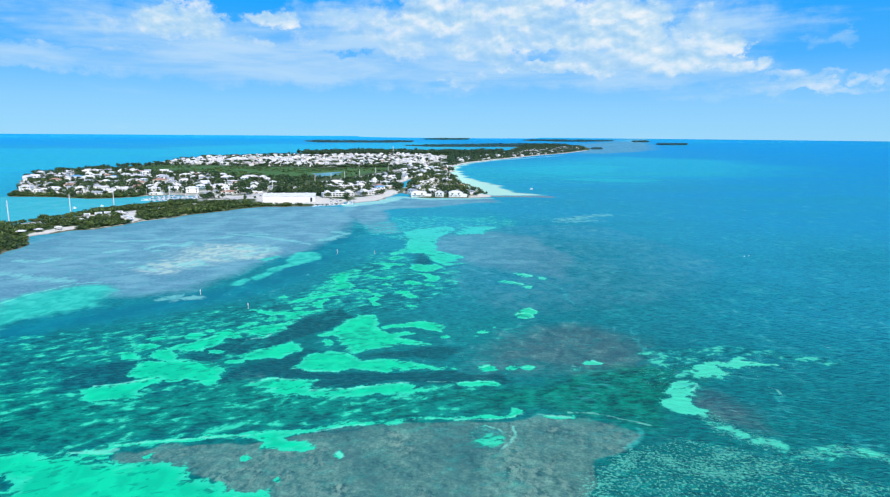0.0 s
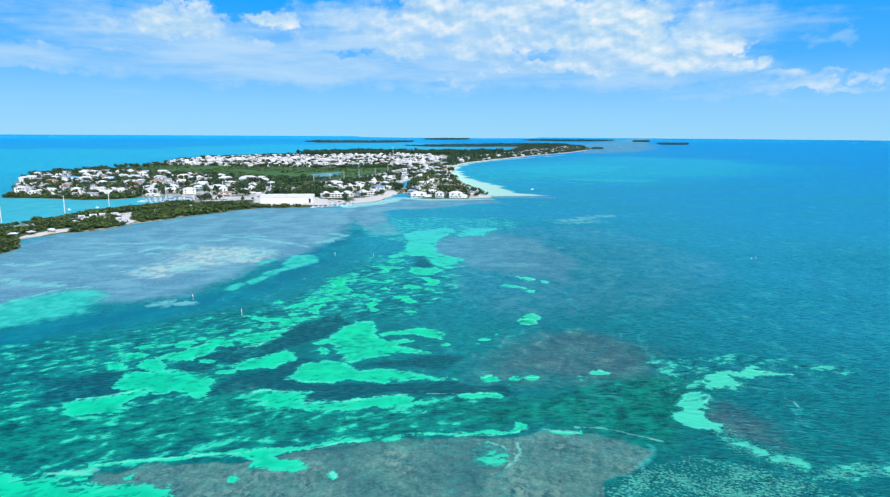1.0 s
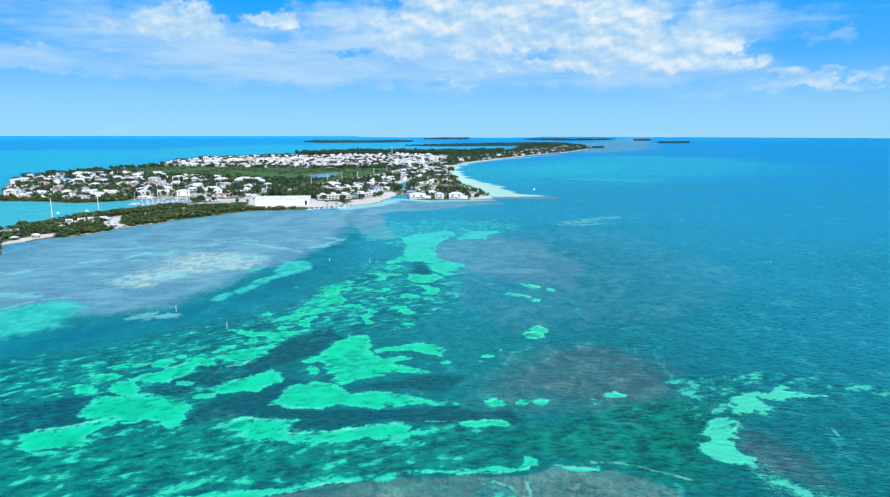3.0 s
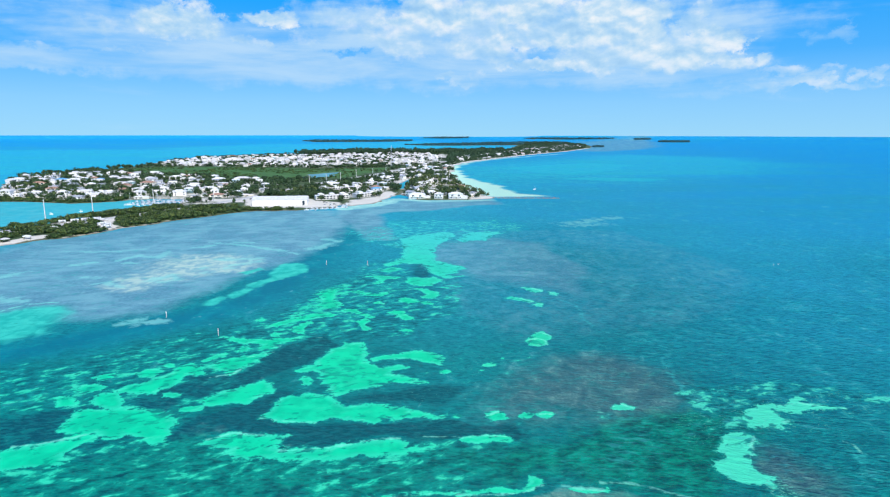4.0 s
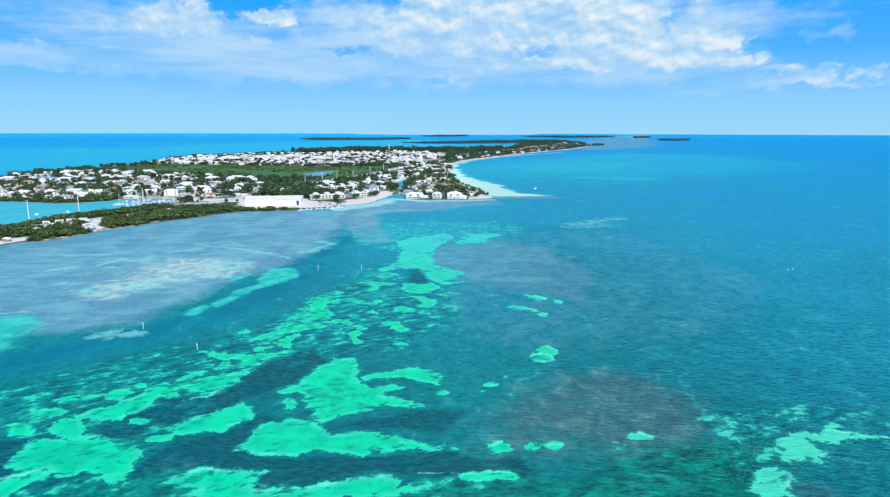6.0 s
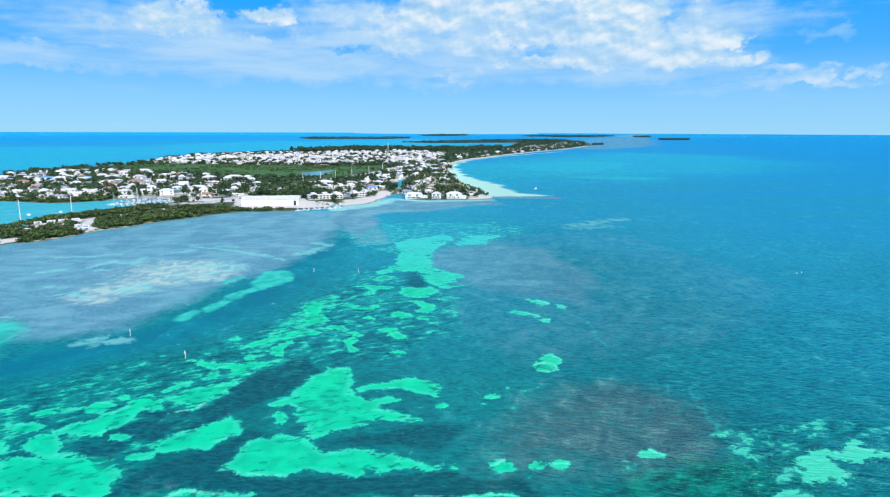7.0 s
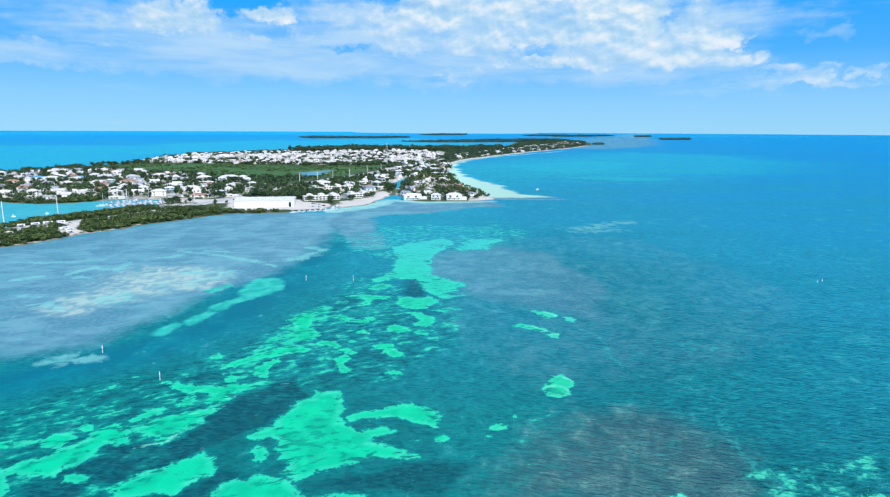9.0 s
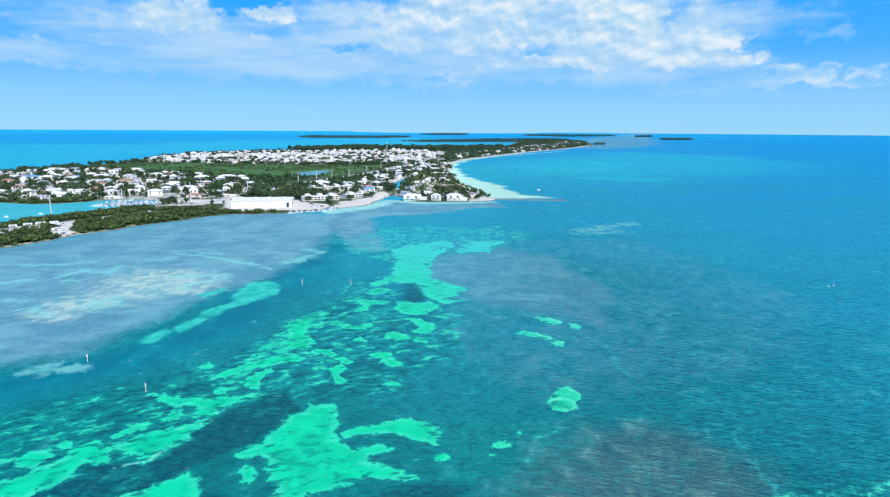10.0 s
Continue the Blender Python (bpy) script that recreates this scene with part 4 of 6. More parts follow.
streak("line", [(109.9, 189.0, 0.5), (115.9, 188.4, 0.5), (121.3, 188.1, 0.5), (129.3, 192.3, 0.5), (134.3, 194.3, 0.5), (139.1, 196.0, 0.5), (146.8, 196.2, 0.5)], 1.9, 1)
streak("line", [(133.1, 192.4, 0.5), (135.6, 187.7, 0.4), (140.3, 185.3, 0.2)], 1.9, 1)
streak("line", [(130.6, 243.7, 0.6), (130.9, 235.3, 0.4), (127.7, 224.8, 0.3), (128.3, 219.9, 0.3)], 1.9, 1)
streak("line", [(137.7, 235.5, 0.3), (144.5, 235.6, 0.3), (147.3, 234.6, 0.3)], 1.9, 1)
streak("line", [(59.6, 192.7, 0.7), (66.7, 200.8, 0.5), (68.2, 207.1, 0.5)], 1.9, 1)
# smooth sandy tongues along the channel
patch("glow", [(-132, 459), (-131, 479), (-130, 498), (-125, 515), (-124, 530), (-115, 532), (-104, 524), (-106, 510), (-108, 492), (-116, 485), (-119, 473), (-122, 460), (-125, 455)], 6.0, 0.6)
patch("glow", [(-152, 497), (-148, 507), (-143, 514), (-138, 509), (-142, 492)], 5.0, 0.6)
patch("glow", [(-136, 422), (-140, 436), (-140, 443), (-135, 449), (-131, 458), (-125, 453), (-128, 441), (-131, 431), (-133, 422)], 6.0, 0.6)
patch("glow", [(-143, 410), (-145, 420), (-142, 429), (-136, 427), (-136, 415), (-140, 410)], 5.0, 0.6)
# dense seagrass
patch("dark", [(-121.0, 270.5), (-121.9, 276.3), (-113.7, 279.3), (-111.8, 287.2), (-107.2, 300.4), (-91.6, 303.0), (-84.3, 317.9), (-83.4, 332.2), (-63.8, 352.5), (-52.5, 336.3), (-57.5, 321.6), (-65.2, 311.4), (-76.8, 300.7), (-82.7, 290.2), (-94.7, 280.5), (-102.5, 278.4), (-100.9, 269.7), (-103.3, 266.0), (-108.2, 272.0), (-116.5, 271.9)], 5.0, 1)
patch("dark", [(-96.0, 260.7), (-90.1, 266.1), (-80.5, 270.8), (-73.4, 274.7), (-69.9, 284.9), (-62.7, 282.3), (-66.4, 272.3), (-68.1, 260.9), (-60.2, 257.6), (22.1, 257.4), (27.2, 251.3), (21.2, 248.5), (-6.9, 247.9), (-20.0, 247.8), (-34.3, 243.2), (-55.2, 239.5), (-55.4, 246.8), (-73.8, 251.3), (-81.5, 246.6), (-86.9, 241.7), (-92.8, 242.8), (-92.5, 250.4)], 4.0, 1)
patch("dark", [(-170.1, 262.3), (-148.9, 263.8), (-139.7, 267.0), (-136.4, 258.2), (-133.8, 250.1), (-130.1, 245.1), (-134.6, 242.1), (-152.0, 238.4)], 5.0, 1)
patch("dark", [(-32, 533), (-25, 533), (-19, 525), (-17, 508), (-14, 501), (-17, 488), (-25, 488), (-33, 498)], 11.0, 1)
patch("dark", [(-123.3, 257.9), (-121.3, 261.4), (-117.9, 258.8), (-119.5, 256.3)], 2.0, 1)
patch("dark", [(17.2, 229.8), (20.6, 230.9), (23.6, 227.3), (22.4, 219.8), (18.7, 220.2)], 3.0, 1)
patch("dark", [(-32.5, 185.9), (-31.2, 187.0), (-29.9, 184.9), (-31.6, 183.8)], 2.0, 1)
patch("dark", [(-54.0, 173.0), (-52.8, 173.7), (-51.7, 170.9), (-52.9, 170.5)], 2.0, 1)
patch("dark", [(-147.2, 233.7), (-150.4, 251.4), (-153.4, 261.3), (-140.4, 265.1), (-134.2, 255.1), (-132.5, 244.5), (-139.2, 239.6)], 4.0, 1)
# white marks on the marl
streak("white", [(-219, 625, 1.0), (-197, 616, 1.5), (-178, 608, 1.5), (-157, 591, 1.9), (-142, 584, 1.8), (-125, 569, 1.3)], 3.4, 1)
streak("white", [(-330, 580, 1.4), (-304, 578, 0.9), (-282, 583, 0.9), (-268, 590, 0.9)], 3.4, 1)
streak("white", [(-264, 540, 1.2), (-259, 552, 2.6), (-257, 561, 2.6), (-236, 553, 1.7), (-240, 569, 2.2), (-241, 575, 1.8)], 3.4, 1)
streak("white", [(-252, 534, 1.6), (-242, 529, 1.2)], 3.4, 1)
streak("white", [(-290, 522, 2.4), (-284, 527, 2.4), (-279, 533, 1.6)], 3.4, 1)
streak("white", [(-206, 471, 1.4), (-205, 479, 2.9), (-201, 483, 2.2), (-200, 491, 1.5), (-188, 477, 1.8), (-190, 471, 1.8), (-196, 468, 1.7), (-203, 470, 1.4)], 3.4, 1)
streak("white", [(-186, 510, 1.9), (-184, 513, 1.6)], 3.4, 1)
streak("white", [(-178, 499, 1.5), (-173, 501, 1.1)], 3.4, 1)
streak("white", [(-183, 549, 3.4), (-172, 546, 2.5), (-164, 550, 2.1)], 4.25, 1)
streak("white", [(-167, 525, 2.4), (-158, 530, 2.1)], 4.25, 1)
streak("white", [(-168, 514, 1.6), (-160, 515, 1.6)], 3.4, 1)
streak("white", [(-160, 547, 1.7), (-153, 554, 1.7)], 3.4, 1)
streak("white", [(-156, 537, 1.7), (-150, 540, 1.7)], 3.4, 1)
streak("white", [(-226, 600, 2.4), (-218, 602, 2.9), (-213, 611, 1.0)], 3.4, 1)
streak("white", [(-197, 628, 1.5), (-185, 626, 1.5)], 3.4, 1)
streak("white", [(-119, 595, 3.8), (-113, 604, 3.9), (-108, 622, 3.0)], 4.25, 1)
streak("white", [(-117, 645, 3.1), (-101, 636, 2.1)], 3.4, 1)
streak("white", [(-171, 378, 1.3), (-168, 380, 1.1), (-164, 376, 1.0), (-165, 372, 1.3), (-172, 377, 1.0)], 3.4, 1)
streak("white", [(-160, 376, 0.5), (-153, 377, 0.5)], 3.4, 1)
streak("white", [(-258, 482, 0.7), (-247, 479, 0.7)], 3.4, 1)
streak("white", [(-237, 464, 2.1), (-234, 470, 2.1), (-216, 454, 1.3)], 3.4, 1)
streak("white", [(-320, 437, 2.6), (-289, 428, 2.6), (-258, 415, 2.1)], 5.1, 1)
streak("white", [(-339, 483, 1.9), (-318, 480, 1.9), (-311, 496, 1.5)], 5.1, 1)
streak("white", [(-174, 374, 1.1), (-164, 377, 1.5), (-157, 380, 1.2)], 4.25, 1)
patch("fawn", [(-232, 512), (-237, 548), (-223, 568), (-198, 567), (-177, 558), (-154, 534), (-156, 511), (-178, 503), (-192, 496), (-196, 471), (-210, 462), (-224, 465)], 26.0, 1)
patch("fawn", [(-237, 464), (-225, 476), (-202, 465), (-208, 449), (-223, 449)], 14.0, 1)
patch("bank", [(-146.1, 235.3), (-140.7, 237.8), (-133.7, 240.7), (-126.9, 244.4), (-121.7, 248.2), (-117.6, 244.4), (-121.0, 240.8), (-123.2, 235.5), (-118.4, 230.5), (-122.2, 225.7), (-132.2, 225.7), (-137.8, 224.1)], 2.0, 3)
patch("mottle", [(-152.2, 238.7), (-125.7, 242.5), (-92.3, 241.7), (-68.4, 235.9), (-39.1, 231.1), (-8.3, 237.4), (-7.8, 225.0), (-35.0, 210.7), (-130.6, 210.1)], 6.0, -0.05)
patch("mottle", [(10.5, 203.6), (13.6, 205.8), (17.4, 203.8), (21.2, 201.8), (19.7, 195.7), (16.6, 192.5), (13.9, 193.6), (11.2, 197.5)], 3.0, -0.05)
patch("bank", [(-3.2, 307.2), (-0.7, 309.4), (2.0, 307.6), (0.2, 304.2), (-2.4, 304.1)], 1.2, 3)
patch("bank", [(13.3, 308.5), (15.5, 309.2), (15.8, 307.8), (13.6, 307.4)], 1.0, 3)
patch("bank", [(23.9, 323.0), (25.6, 324.3), (26.1, 322.3), (24.5, 321.4)], 1.0, 3)
streak("rim", [(-265, 360, 0.9), (-263, 377, 0.9), (-258, 392, 0.9), (-251, 411, 1.2), (-235, 416, 1.0)], 1.5, 1)
# pale shallows off the beach and green streaks beyond
patch("cream", [(-14, 1890), (25, 2044), (33, 1698), (47, 1457), (85, 1344), (103, 1215), (127, 1111), (162, 1063), (71, 1042), (45, 1114), (14, 1264), (-1, 1502)], 15.0, 1)
patch("turq", [(147, 1882), (306, 2082), (486, 2212), (589, 2086), (459, 1744), (310, 1567), (216, 1675)], 40.0, 0.8)
patch("turq", [(256, 1445), (366, 1503), (484, 1450), (441, 1361), (330, 1365)], 30.0, 0.8)
streak("cream", [(24, 2003, 8.9), (84, 2241, 8.8), (204, 2524, 8.6), (343, 2760, 6.9), (545, 3088, 5.7)], 26.0, 1)
streak("line", [(145, 1510, 5.0), (380, 1637, 5.5), (573, 1713, 3.9)], 26.0, 1)
streak("line", [(214, 1462, 4.8), (347, 1502, 5.0), (441, 1561, 3.5)], 26.0, 1)
streak("line", [(258, 1372, 4.5), (347, 1321, 4.4), (448, 1325, 2.9)], 26.0, 1)
streak("white", [(137, 759, 2.7), (154, 768, 4.1), (173, 785, 4.2), (202, 808, 2.9)], 11.9, 1)
streak("white", [(136, 739, 1.3), (157, 744, 2.6), (174, 752, 1.3)], 10.2, 1)
patch("pale", [(1032, 4568), (1415, 4579), (1429, 4163), (888, 3480), (781, 3477)], 160.0, 0.1)
# broken sand and seagrass in the shallows
patch("mottle", [(-127, 207), (-100, 212), (-48, 220), (20, 228), (27, 241), (-11, 238), (-50, 231), (-85, 228), (-112, 221), (-141, 213)], 9, -0.22)
patch("mottle", [(-236, 226), (-246, 293), (-208, 303), (-171, 304), (-144, 335), (-110, 350), (-88, 417), (-65, 474), (-42, 509), (-38, 419), (-57, 361), (-74, 349), (-89, 298), (-107, 293), (-100, 259), (-87, 235), (-41, 231), (-46, 209), (-94, 199), (-116, 197), (-135, 190), (-195, 184)], 14, -0.27)
patch("mottle", [(-140, 252), (-138, 271), (-124, 292), (-112, 306), (-100, 324), (-83, 351), (-78, 342), (-85, 314), (-95, 298), (-109, 290), (-118, 273), (-99, 263), (-97, 250), (-128, 249)], 8, -0.15)
patch("mottle", [(-220, 232), (-154, 234), (-133, 237), (-124, 247), (-96, 253), (-85, 230), (-90, 219), (-120, 212), (-147, 222), (-208, 219)], 9, -0.12)
patch("mottle", [(-56, 411), (-62, 520), (-35, 548), (1, 477), (2, 397), (-17, 382), (-18, 356), (-46, 355), (-66, 374)], 10, -0.34)
patch("mottle", [(-99, 342), (-85, 402), (-62, 454), (-50, 419), (-62, 355), (-81, 321)], 10, -0.3)
patch("mottle", [(-93, 682), (-61, 754), (49, 762), (70, 692), (43, 658), (-50, 608)], 25, -0.12)
patch("mottle", [(36, 263), (66, 264), (101, 272), (114, 272), (81, 214), (46, 223), (26, 238)], 10, -0.75)
patch("mottle", [(-42, 299), (36, 341), (32, 302), (-2, 269), (-22, 268)], 12, -0.7)
streak("mottle", [(94, 219, 2.08), (95, 213, 1.98), (100, 206, 1.41), (105, 199, 1.8), (112, 197, 1.34), (111, 194, 0.869)], 3, 0.3)
streak("mottle", [(111, 195, 1.76), (111, 189, 1.25), (122, 190, 1.29), (132, 194, 1.82), (137, 191, 1.79), (147, 185, 1.75)], 4, -0.15)
streak("mottle", [(101, 272, 3.82), (97, 282, 3.25), (135, 292, 3.6), (149, 287, 3.55), (174, 274, 2.55)], 6, -0.12)
streak("mottle", [(-88, 365, 3.7), (-83, 379, 5), (-79, 405, 8.1), (-74, 425, 8.99), (-69, 457, 5.99)], 4, 0.25)
patch("mottle", [(-55, 236), (-12, 242), (-11, 231), (-32, 226), (-57, 223), (-83, 222), (-87, 234), (-68, 232)], 6, 0)
patch("mottle", [(-109, 191), (-104, 199), (-77, 206), (-46, 210), (-30, 212), (-30, 209), (-45, 204), (-74, 198), (-101, 193)], 6, 0.02)
patch("mottle", [(-81, 659), (-55, 754), (-18, 777), (-16, 714), (-45, 629)], 14, -0.06)
patch("mottle", [(83, 248), (107, 282), (118, 282), (115, 272), (102, 252), (87, 238)], 5, -0.2)
# coral stipple, grass flats, marl, turf and the wide shoals
patch("glow", [(-264, 357), (-263, 377), (-254, 409), (-231, 415), (-217, 396), (-208, 361), (-217, 341), (-226, 330), (-231, 311)], 14, 1)
patch("glow", [(-271, 261), (-276, 330), (-263, 366), (-229, 316), (-246, 277)], 14, 1)
patch("speck", [(40, 158), (47, 177), (59, 189), (77, 192), (94, 193), (110, 185), (124, 178), (136, 171), (117, 144), (37, 143)], 8, -0.02)
patch("speck", [(42, 163), (47, 177), (59, 189), (77, 192), (95, 192), (110, 185), (89, 178), (59, 180), (47, 163)], 6, 0.25)
patch("speck", [(91, 258), (114, 272), (147, 288), (182, 278), (149, 266), (114, 259), (90, 240)], 10, -0.35)
patch("speck", [(-19, 300), (22, 330), (33, 311), (3, 276), (-23, 276)], 10, -0.6)
patch("speck", [(35, 260), (66, 264), (106, 272), (81, 214), (46, 223), (26, 238)], 10, -0.75)
patch("speck", [(14, 308), (23, 328), (35, 332), (39, 309), (23, 299)], 8, -0.55)
streak("speck", [(95, 218, 3.08), (99, 204, 4.15), (110, 194, 3.47), (114, 188, 2.09), (131, 192, 2.68), (141, 187, 2.62)], 6, 0)
patch("verd", [(-242, 231), (-143, 234), (-87, 235), (-51, 233), (-11, 237), (26, 244), (93, 272), (109, 265), (82, 212), (45, 219), (24, 221), (-45, 204), (-109, 191), (-192, 180)], 14, 1)
streak("dark", [(74, 237, 2.42), (79, 234, 3.07), (86, 236, 1.75)], 5, 0.6)
streak("dark", [(85, 247, 1.54), (92, 245, 1.93)], 4, 0.4)
patch("dusk", [(6, 268), (14, 288), (25, 308), (42, 322), (64, 328), (81, 325), (92, 303), (94, 289), (86, 278), (69, 269), (42, 266), (22, 265)], 18, 0.9)
patch("dusk", [(98, 237), (109, 242), (113, 227), (110, 212), (100, 211), (96, 220)], 9, 0.8)
patch("pale", [(-6, 629), (51, 661), (90, 630), (84, 512), (62, 447), (28, 476), (-1, 493), (-8, 563)], 30, 0)
patch("pale", [(-10, 660), (123, 697), (201, 533), (130, 398), (60, 359), (36, 397), (5, 446)], 60, -0.42)
patch("speck", [(39, 459), (119, 618), (293, 628), (340, 403), (237, 276), (129, 296), (64, 321)], 30, -0.6)
patch("dark", [(-39, 277), (-18, 290), (3, 284), (-2, 269), (-25, 274)], 10, 0.25)
patch("dark", [(71, 239), (89, 243), (82, 229), (69, 231)], 6, 0.5)
patch("dark", [(27, 426), (64, 427), (69, 388), (60, 352), (24, 341), (18, 374)], 40, -0.2)
streak("channel", [(-246, 262, 18.1), (-211, 327, 16.9), (-173, 351, 18.2), (-138, 382, 20.4), (-116, 433, 21.8), (-102, 531, 26.4), (-105, 681, 25.6), (-112, 824, 24.7)], 22, 1)
patch("shoal", [(-106, 187), (-86, 194), (-64, 196), (-44, 201), (-33, 206), (-17, 209), (13, 212), (34, 215), (53, 216), (64, 211), (68, 203), (59, 193), (47, 182), (41, 163), (35, 134), (-49, 133), (-62, 162), (-78, 176), (-86, 182), (-101, 183)], 5, 1)
patch("pale", [(-366, 327), (-378, 460), (-385, 530), (-387, 631), (-349, 683), (-319, 762), (-249, 859), (-150, 873), (-117, 766), (-100, 605), (-115, 549), (-150, 511), (-153, 435), (-163, 387), (-198, 380), (-230, 415), (-254, 409), (-264, 357), (-271, 261)], 26, 1)
patch("pale", [(-161, 940), (-83, 1025), (74, 1021), (69, 951), (-69, 853), (-123, 799)], 15, 0.75)
streak("pale", [(-112, 824, 24.7), (-65, 651, 11.6)], 10, 0.6)
streak("cream", [(-136, 889, 14.3), (-101, 937, 15.8), (-82, 1016, 9.23), (-26, 985, 8.67), (64, 1002, 8.97)], 10, 0.1)
patch("turq", [(17, 1904), (234, 2374), (689, 3089), (1303, 2756), (782, 1647), (509, 1452), (269, 1422), (111, 1369), (68, 1508)], 260, 0.3)
patch("pale", [(-909, 839), (-694, 968), (-500, 1044), (-408, 959), (-406, 756), (-475, 657), (-522, 474)], 25, -0.25)
patch("pale", [(-344, 1445), (-340, 1590), (-280, 1690), (-262, 1567), (-290, 1420)], 20, 0.6)
patch("turq", [(-909, 839), (-694, 968), (-500, 1044), (-408, 959), (-406, 756), (-475, 657), (-522, 474)], 25, 1)
patch("turq", [(-986, 996), (-2822, 2893), (-2264, 3204), (-1452, 3315), (-940, 2137), (-1009, 1624), (-722, 1022)], 250, 0.1)
patch("turq", [(-1545, 3528), (-873, 4262), (-208, 4680), (325, 4059), (31, 3500), (-753, 3119), (-1087, 2580)], 250, 0.15)


def fan(angles, radii):
    """A polar sheet round CENTRE: points and quads."""
    a, r = np.meshgrid(angles, radii)
    x, y = CENTRE[0] + r * np.sin(a), CENTRE[1] - 100 + r * np.cos(a)
    n, k = len(radii), len(angles)
    i = (np.arange(n - 1)[:, None] * k + np.arange(k - 1)[None, :]).ravel()
    return x.ravel(), y.ravel(), np.stack((i, i + 1, i + k + 1, i + k), 1)


def build_sea():
    fine = np.radians(np.arange(-46, 46.01, 0.125))
    coarse = np.radians(np.arange(48, 313, 4.0))
    angles = np.concatenate((fine, coarse, [fine[0] + 2 * math.pi]))
    near = np.concatenate((np.geomspace(150, 760, 460), np.geomspace(766, 3000, 170)))
    radii = np.concatenate(([1, 50, 100], near, np.linspace(3020, 4949, 130)))
    x, y, quads = fan(angles, radii)
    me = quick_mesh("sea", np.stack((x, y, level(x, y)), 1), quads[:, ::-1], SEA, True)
    for f in ("bank", "mottle", "rim", "line", "white", "fawn", "dark", "shoal", "pale", "cream", "speck", "glow", "dusk", "verd", "channel"):
        give(me, f, field_values(f, x, y))
    give(me, "turq", np.clip(field_values("turq", x, y) * 0.5 + 0.5, 0, 1))
    # bluer with distance, sky reflection included, and towards the open sea on the east
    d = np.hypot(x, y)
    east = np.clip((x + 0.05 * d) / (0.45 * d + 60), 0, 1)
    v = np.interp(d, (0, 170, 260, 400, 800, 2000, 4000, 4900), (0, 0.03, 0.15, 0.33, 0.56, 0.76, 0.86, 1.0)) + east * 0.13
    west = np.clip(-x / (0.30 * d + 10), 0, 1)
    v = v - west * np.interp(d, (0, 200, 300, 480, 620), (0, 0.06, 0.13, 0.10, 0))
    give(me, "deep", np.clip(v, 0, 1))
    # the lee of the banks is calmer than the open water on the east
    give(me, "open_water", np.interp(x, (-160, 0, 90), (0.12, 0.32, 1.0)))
    return tagged(new("sea", me), "clear turquoise shallow sea over sand banks and seagrass", "sea", kind="structure")


build_sea()

# ---- land ----
# the long key: front shore, point, beach, north shore, lagoon
NEAR_SHORE = [(-311, 291), (-357, 423), (-364, 500), (-376, 552), (-391, 576), (-398, 599), (-388, 639), (-370, 648), (-350, 678), (-348, 710), (-321, 768), (-289, 817), (-252, 865), (-224, 854), (-189, 877), (-149, 895), (-150, 940), (-137, 918), (-107, 952), (-86, 1034), (-85, 1106), (-88, 1201), (-81, 1189), (-71, 1065), (-45, 1001), (9, 997), (71, 1030), (55, 1098), (35, 1214), (19, 1391), (8, 1653), (18, 2004), (81, 2252), (208, 2579), (444, 3107), (649, 3467), (852, 3891)]
NORTH_SHORE = [(916, 4124), (937, 4403), (694, 4611), (534, 4637), (416, 4073), (285, 3558), (29, 3331), (-282, 3508), (-554, 3261), (-734, 3040), (-890, 2841), (-982, 2673), (-998, 2421), (-995, 2264), (-943, 2013), (-925, 1872), (-941, 1715), (-981, 1579), (-979, 1467), (-873, 1282), (-761, 1104), (-683, 978)]
LAGOON_SHORE = [(-633, 956), (-587, 952), (-545, 939), (-504, 959), (-476, 988), (-446, 1005), (-403, 995), (-381, 953), (-381, 905), (-422, 845), (-432, 806), (-445, 764), (-460, 731), (-471, 697), (-478, 661), (-477, 584), (-458, 437)]
# far keys, each a low outline
KEY_A = [(-1051, 4642), (-935, 4576), (-457, 4675), (-262, 4746), (-266, 4822), (-635, 4771), (-963, 4721)]
KEY_B = [(-239, 4888), (-44, 4890), (155, 4898), (155, 4905), (-44, 4907)]
KEY_C = [(-309, 4334), (-114, 4236), (228, 4280), (536, 4316), (673, 4462), (857, 4608), (703, 4672), (286, 4624), (-41, 4513)]
KEY_D = [(556, 4853), (886, 4781), (1131, 4750), (1236, 4737), (1213, 4753), (892, 4823), (642, 4860)]
KEY_E = [(1354, 4680), (1457, 4654), (1461, 4670), (1358, 4698)]
KEY_F = [(1475, 4506), (1559, 4460), (1660, 4449), (1682, 4511), (1492, 4562)]
KEY_G = [(906, 4011), (964, 4015), (990, 4128), (931, 4125)]
# zones on land
ZONE_FRONT = [(-689, 1006), (-925, 1377), (-929, 1517), (-771, 1586), (-620, 1497), (-375, 1343), (-303, 1118), (-320, 1012), (-396, 996), (-481, 1006), (-543, 982), (-610, 976)]
ZONE_BACK = [(-891, 1985), (-958, 2323), (-848, 2706), (-586, 2845), (-249, 3090), (-26, 2914), (-19, 2109), (-162, 2008), (-385, 1868), (-596, 1897), (-797, 1929)]
ZONE_RIGHT = [(-251, 1209), (-176, 1303), (-136, 1681), (-108, 2017), (0, 1901), (3, 1500), (17, 1212), (57, 1048), (-46, 1028), (-68, 1108), (-89, 1269), (-97, 1139), (-121, 1031), (-176, 1026)]
ZONE_STRIP = [(0, 2074), (22, 2483), (190, 3042), (514, 3847), (808, 4334), (879, 4122), (632, 3544), (217, 2700), (62, 2293)]
ZONE_MARINA = [(-449, 939), (-402, 986), (-365, 1008), (-324, 918), (-374, 898), (-422, 894)]
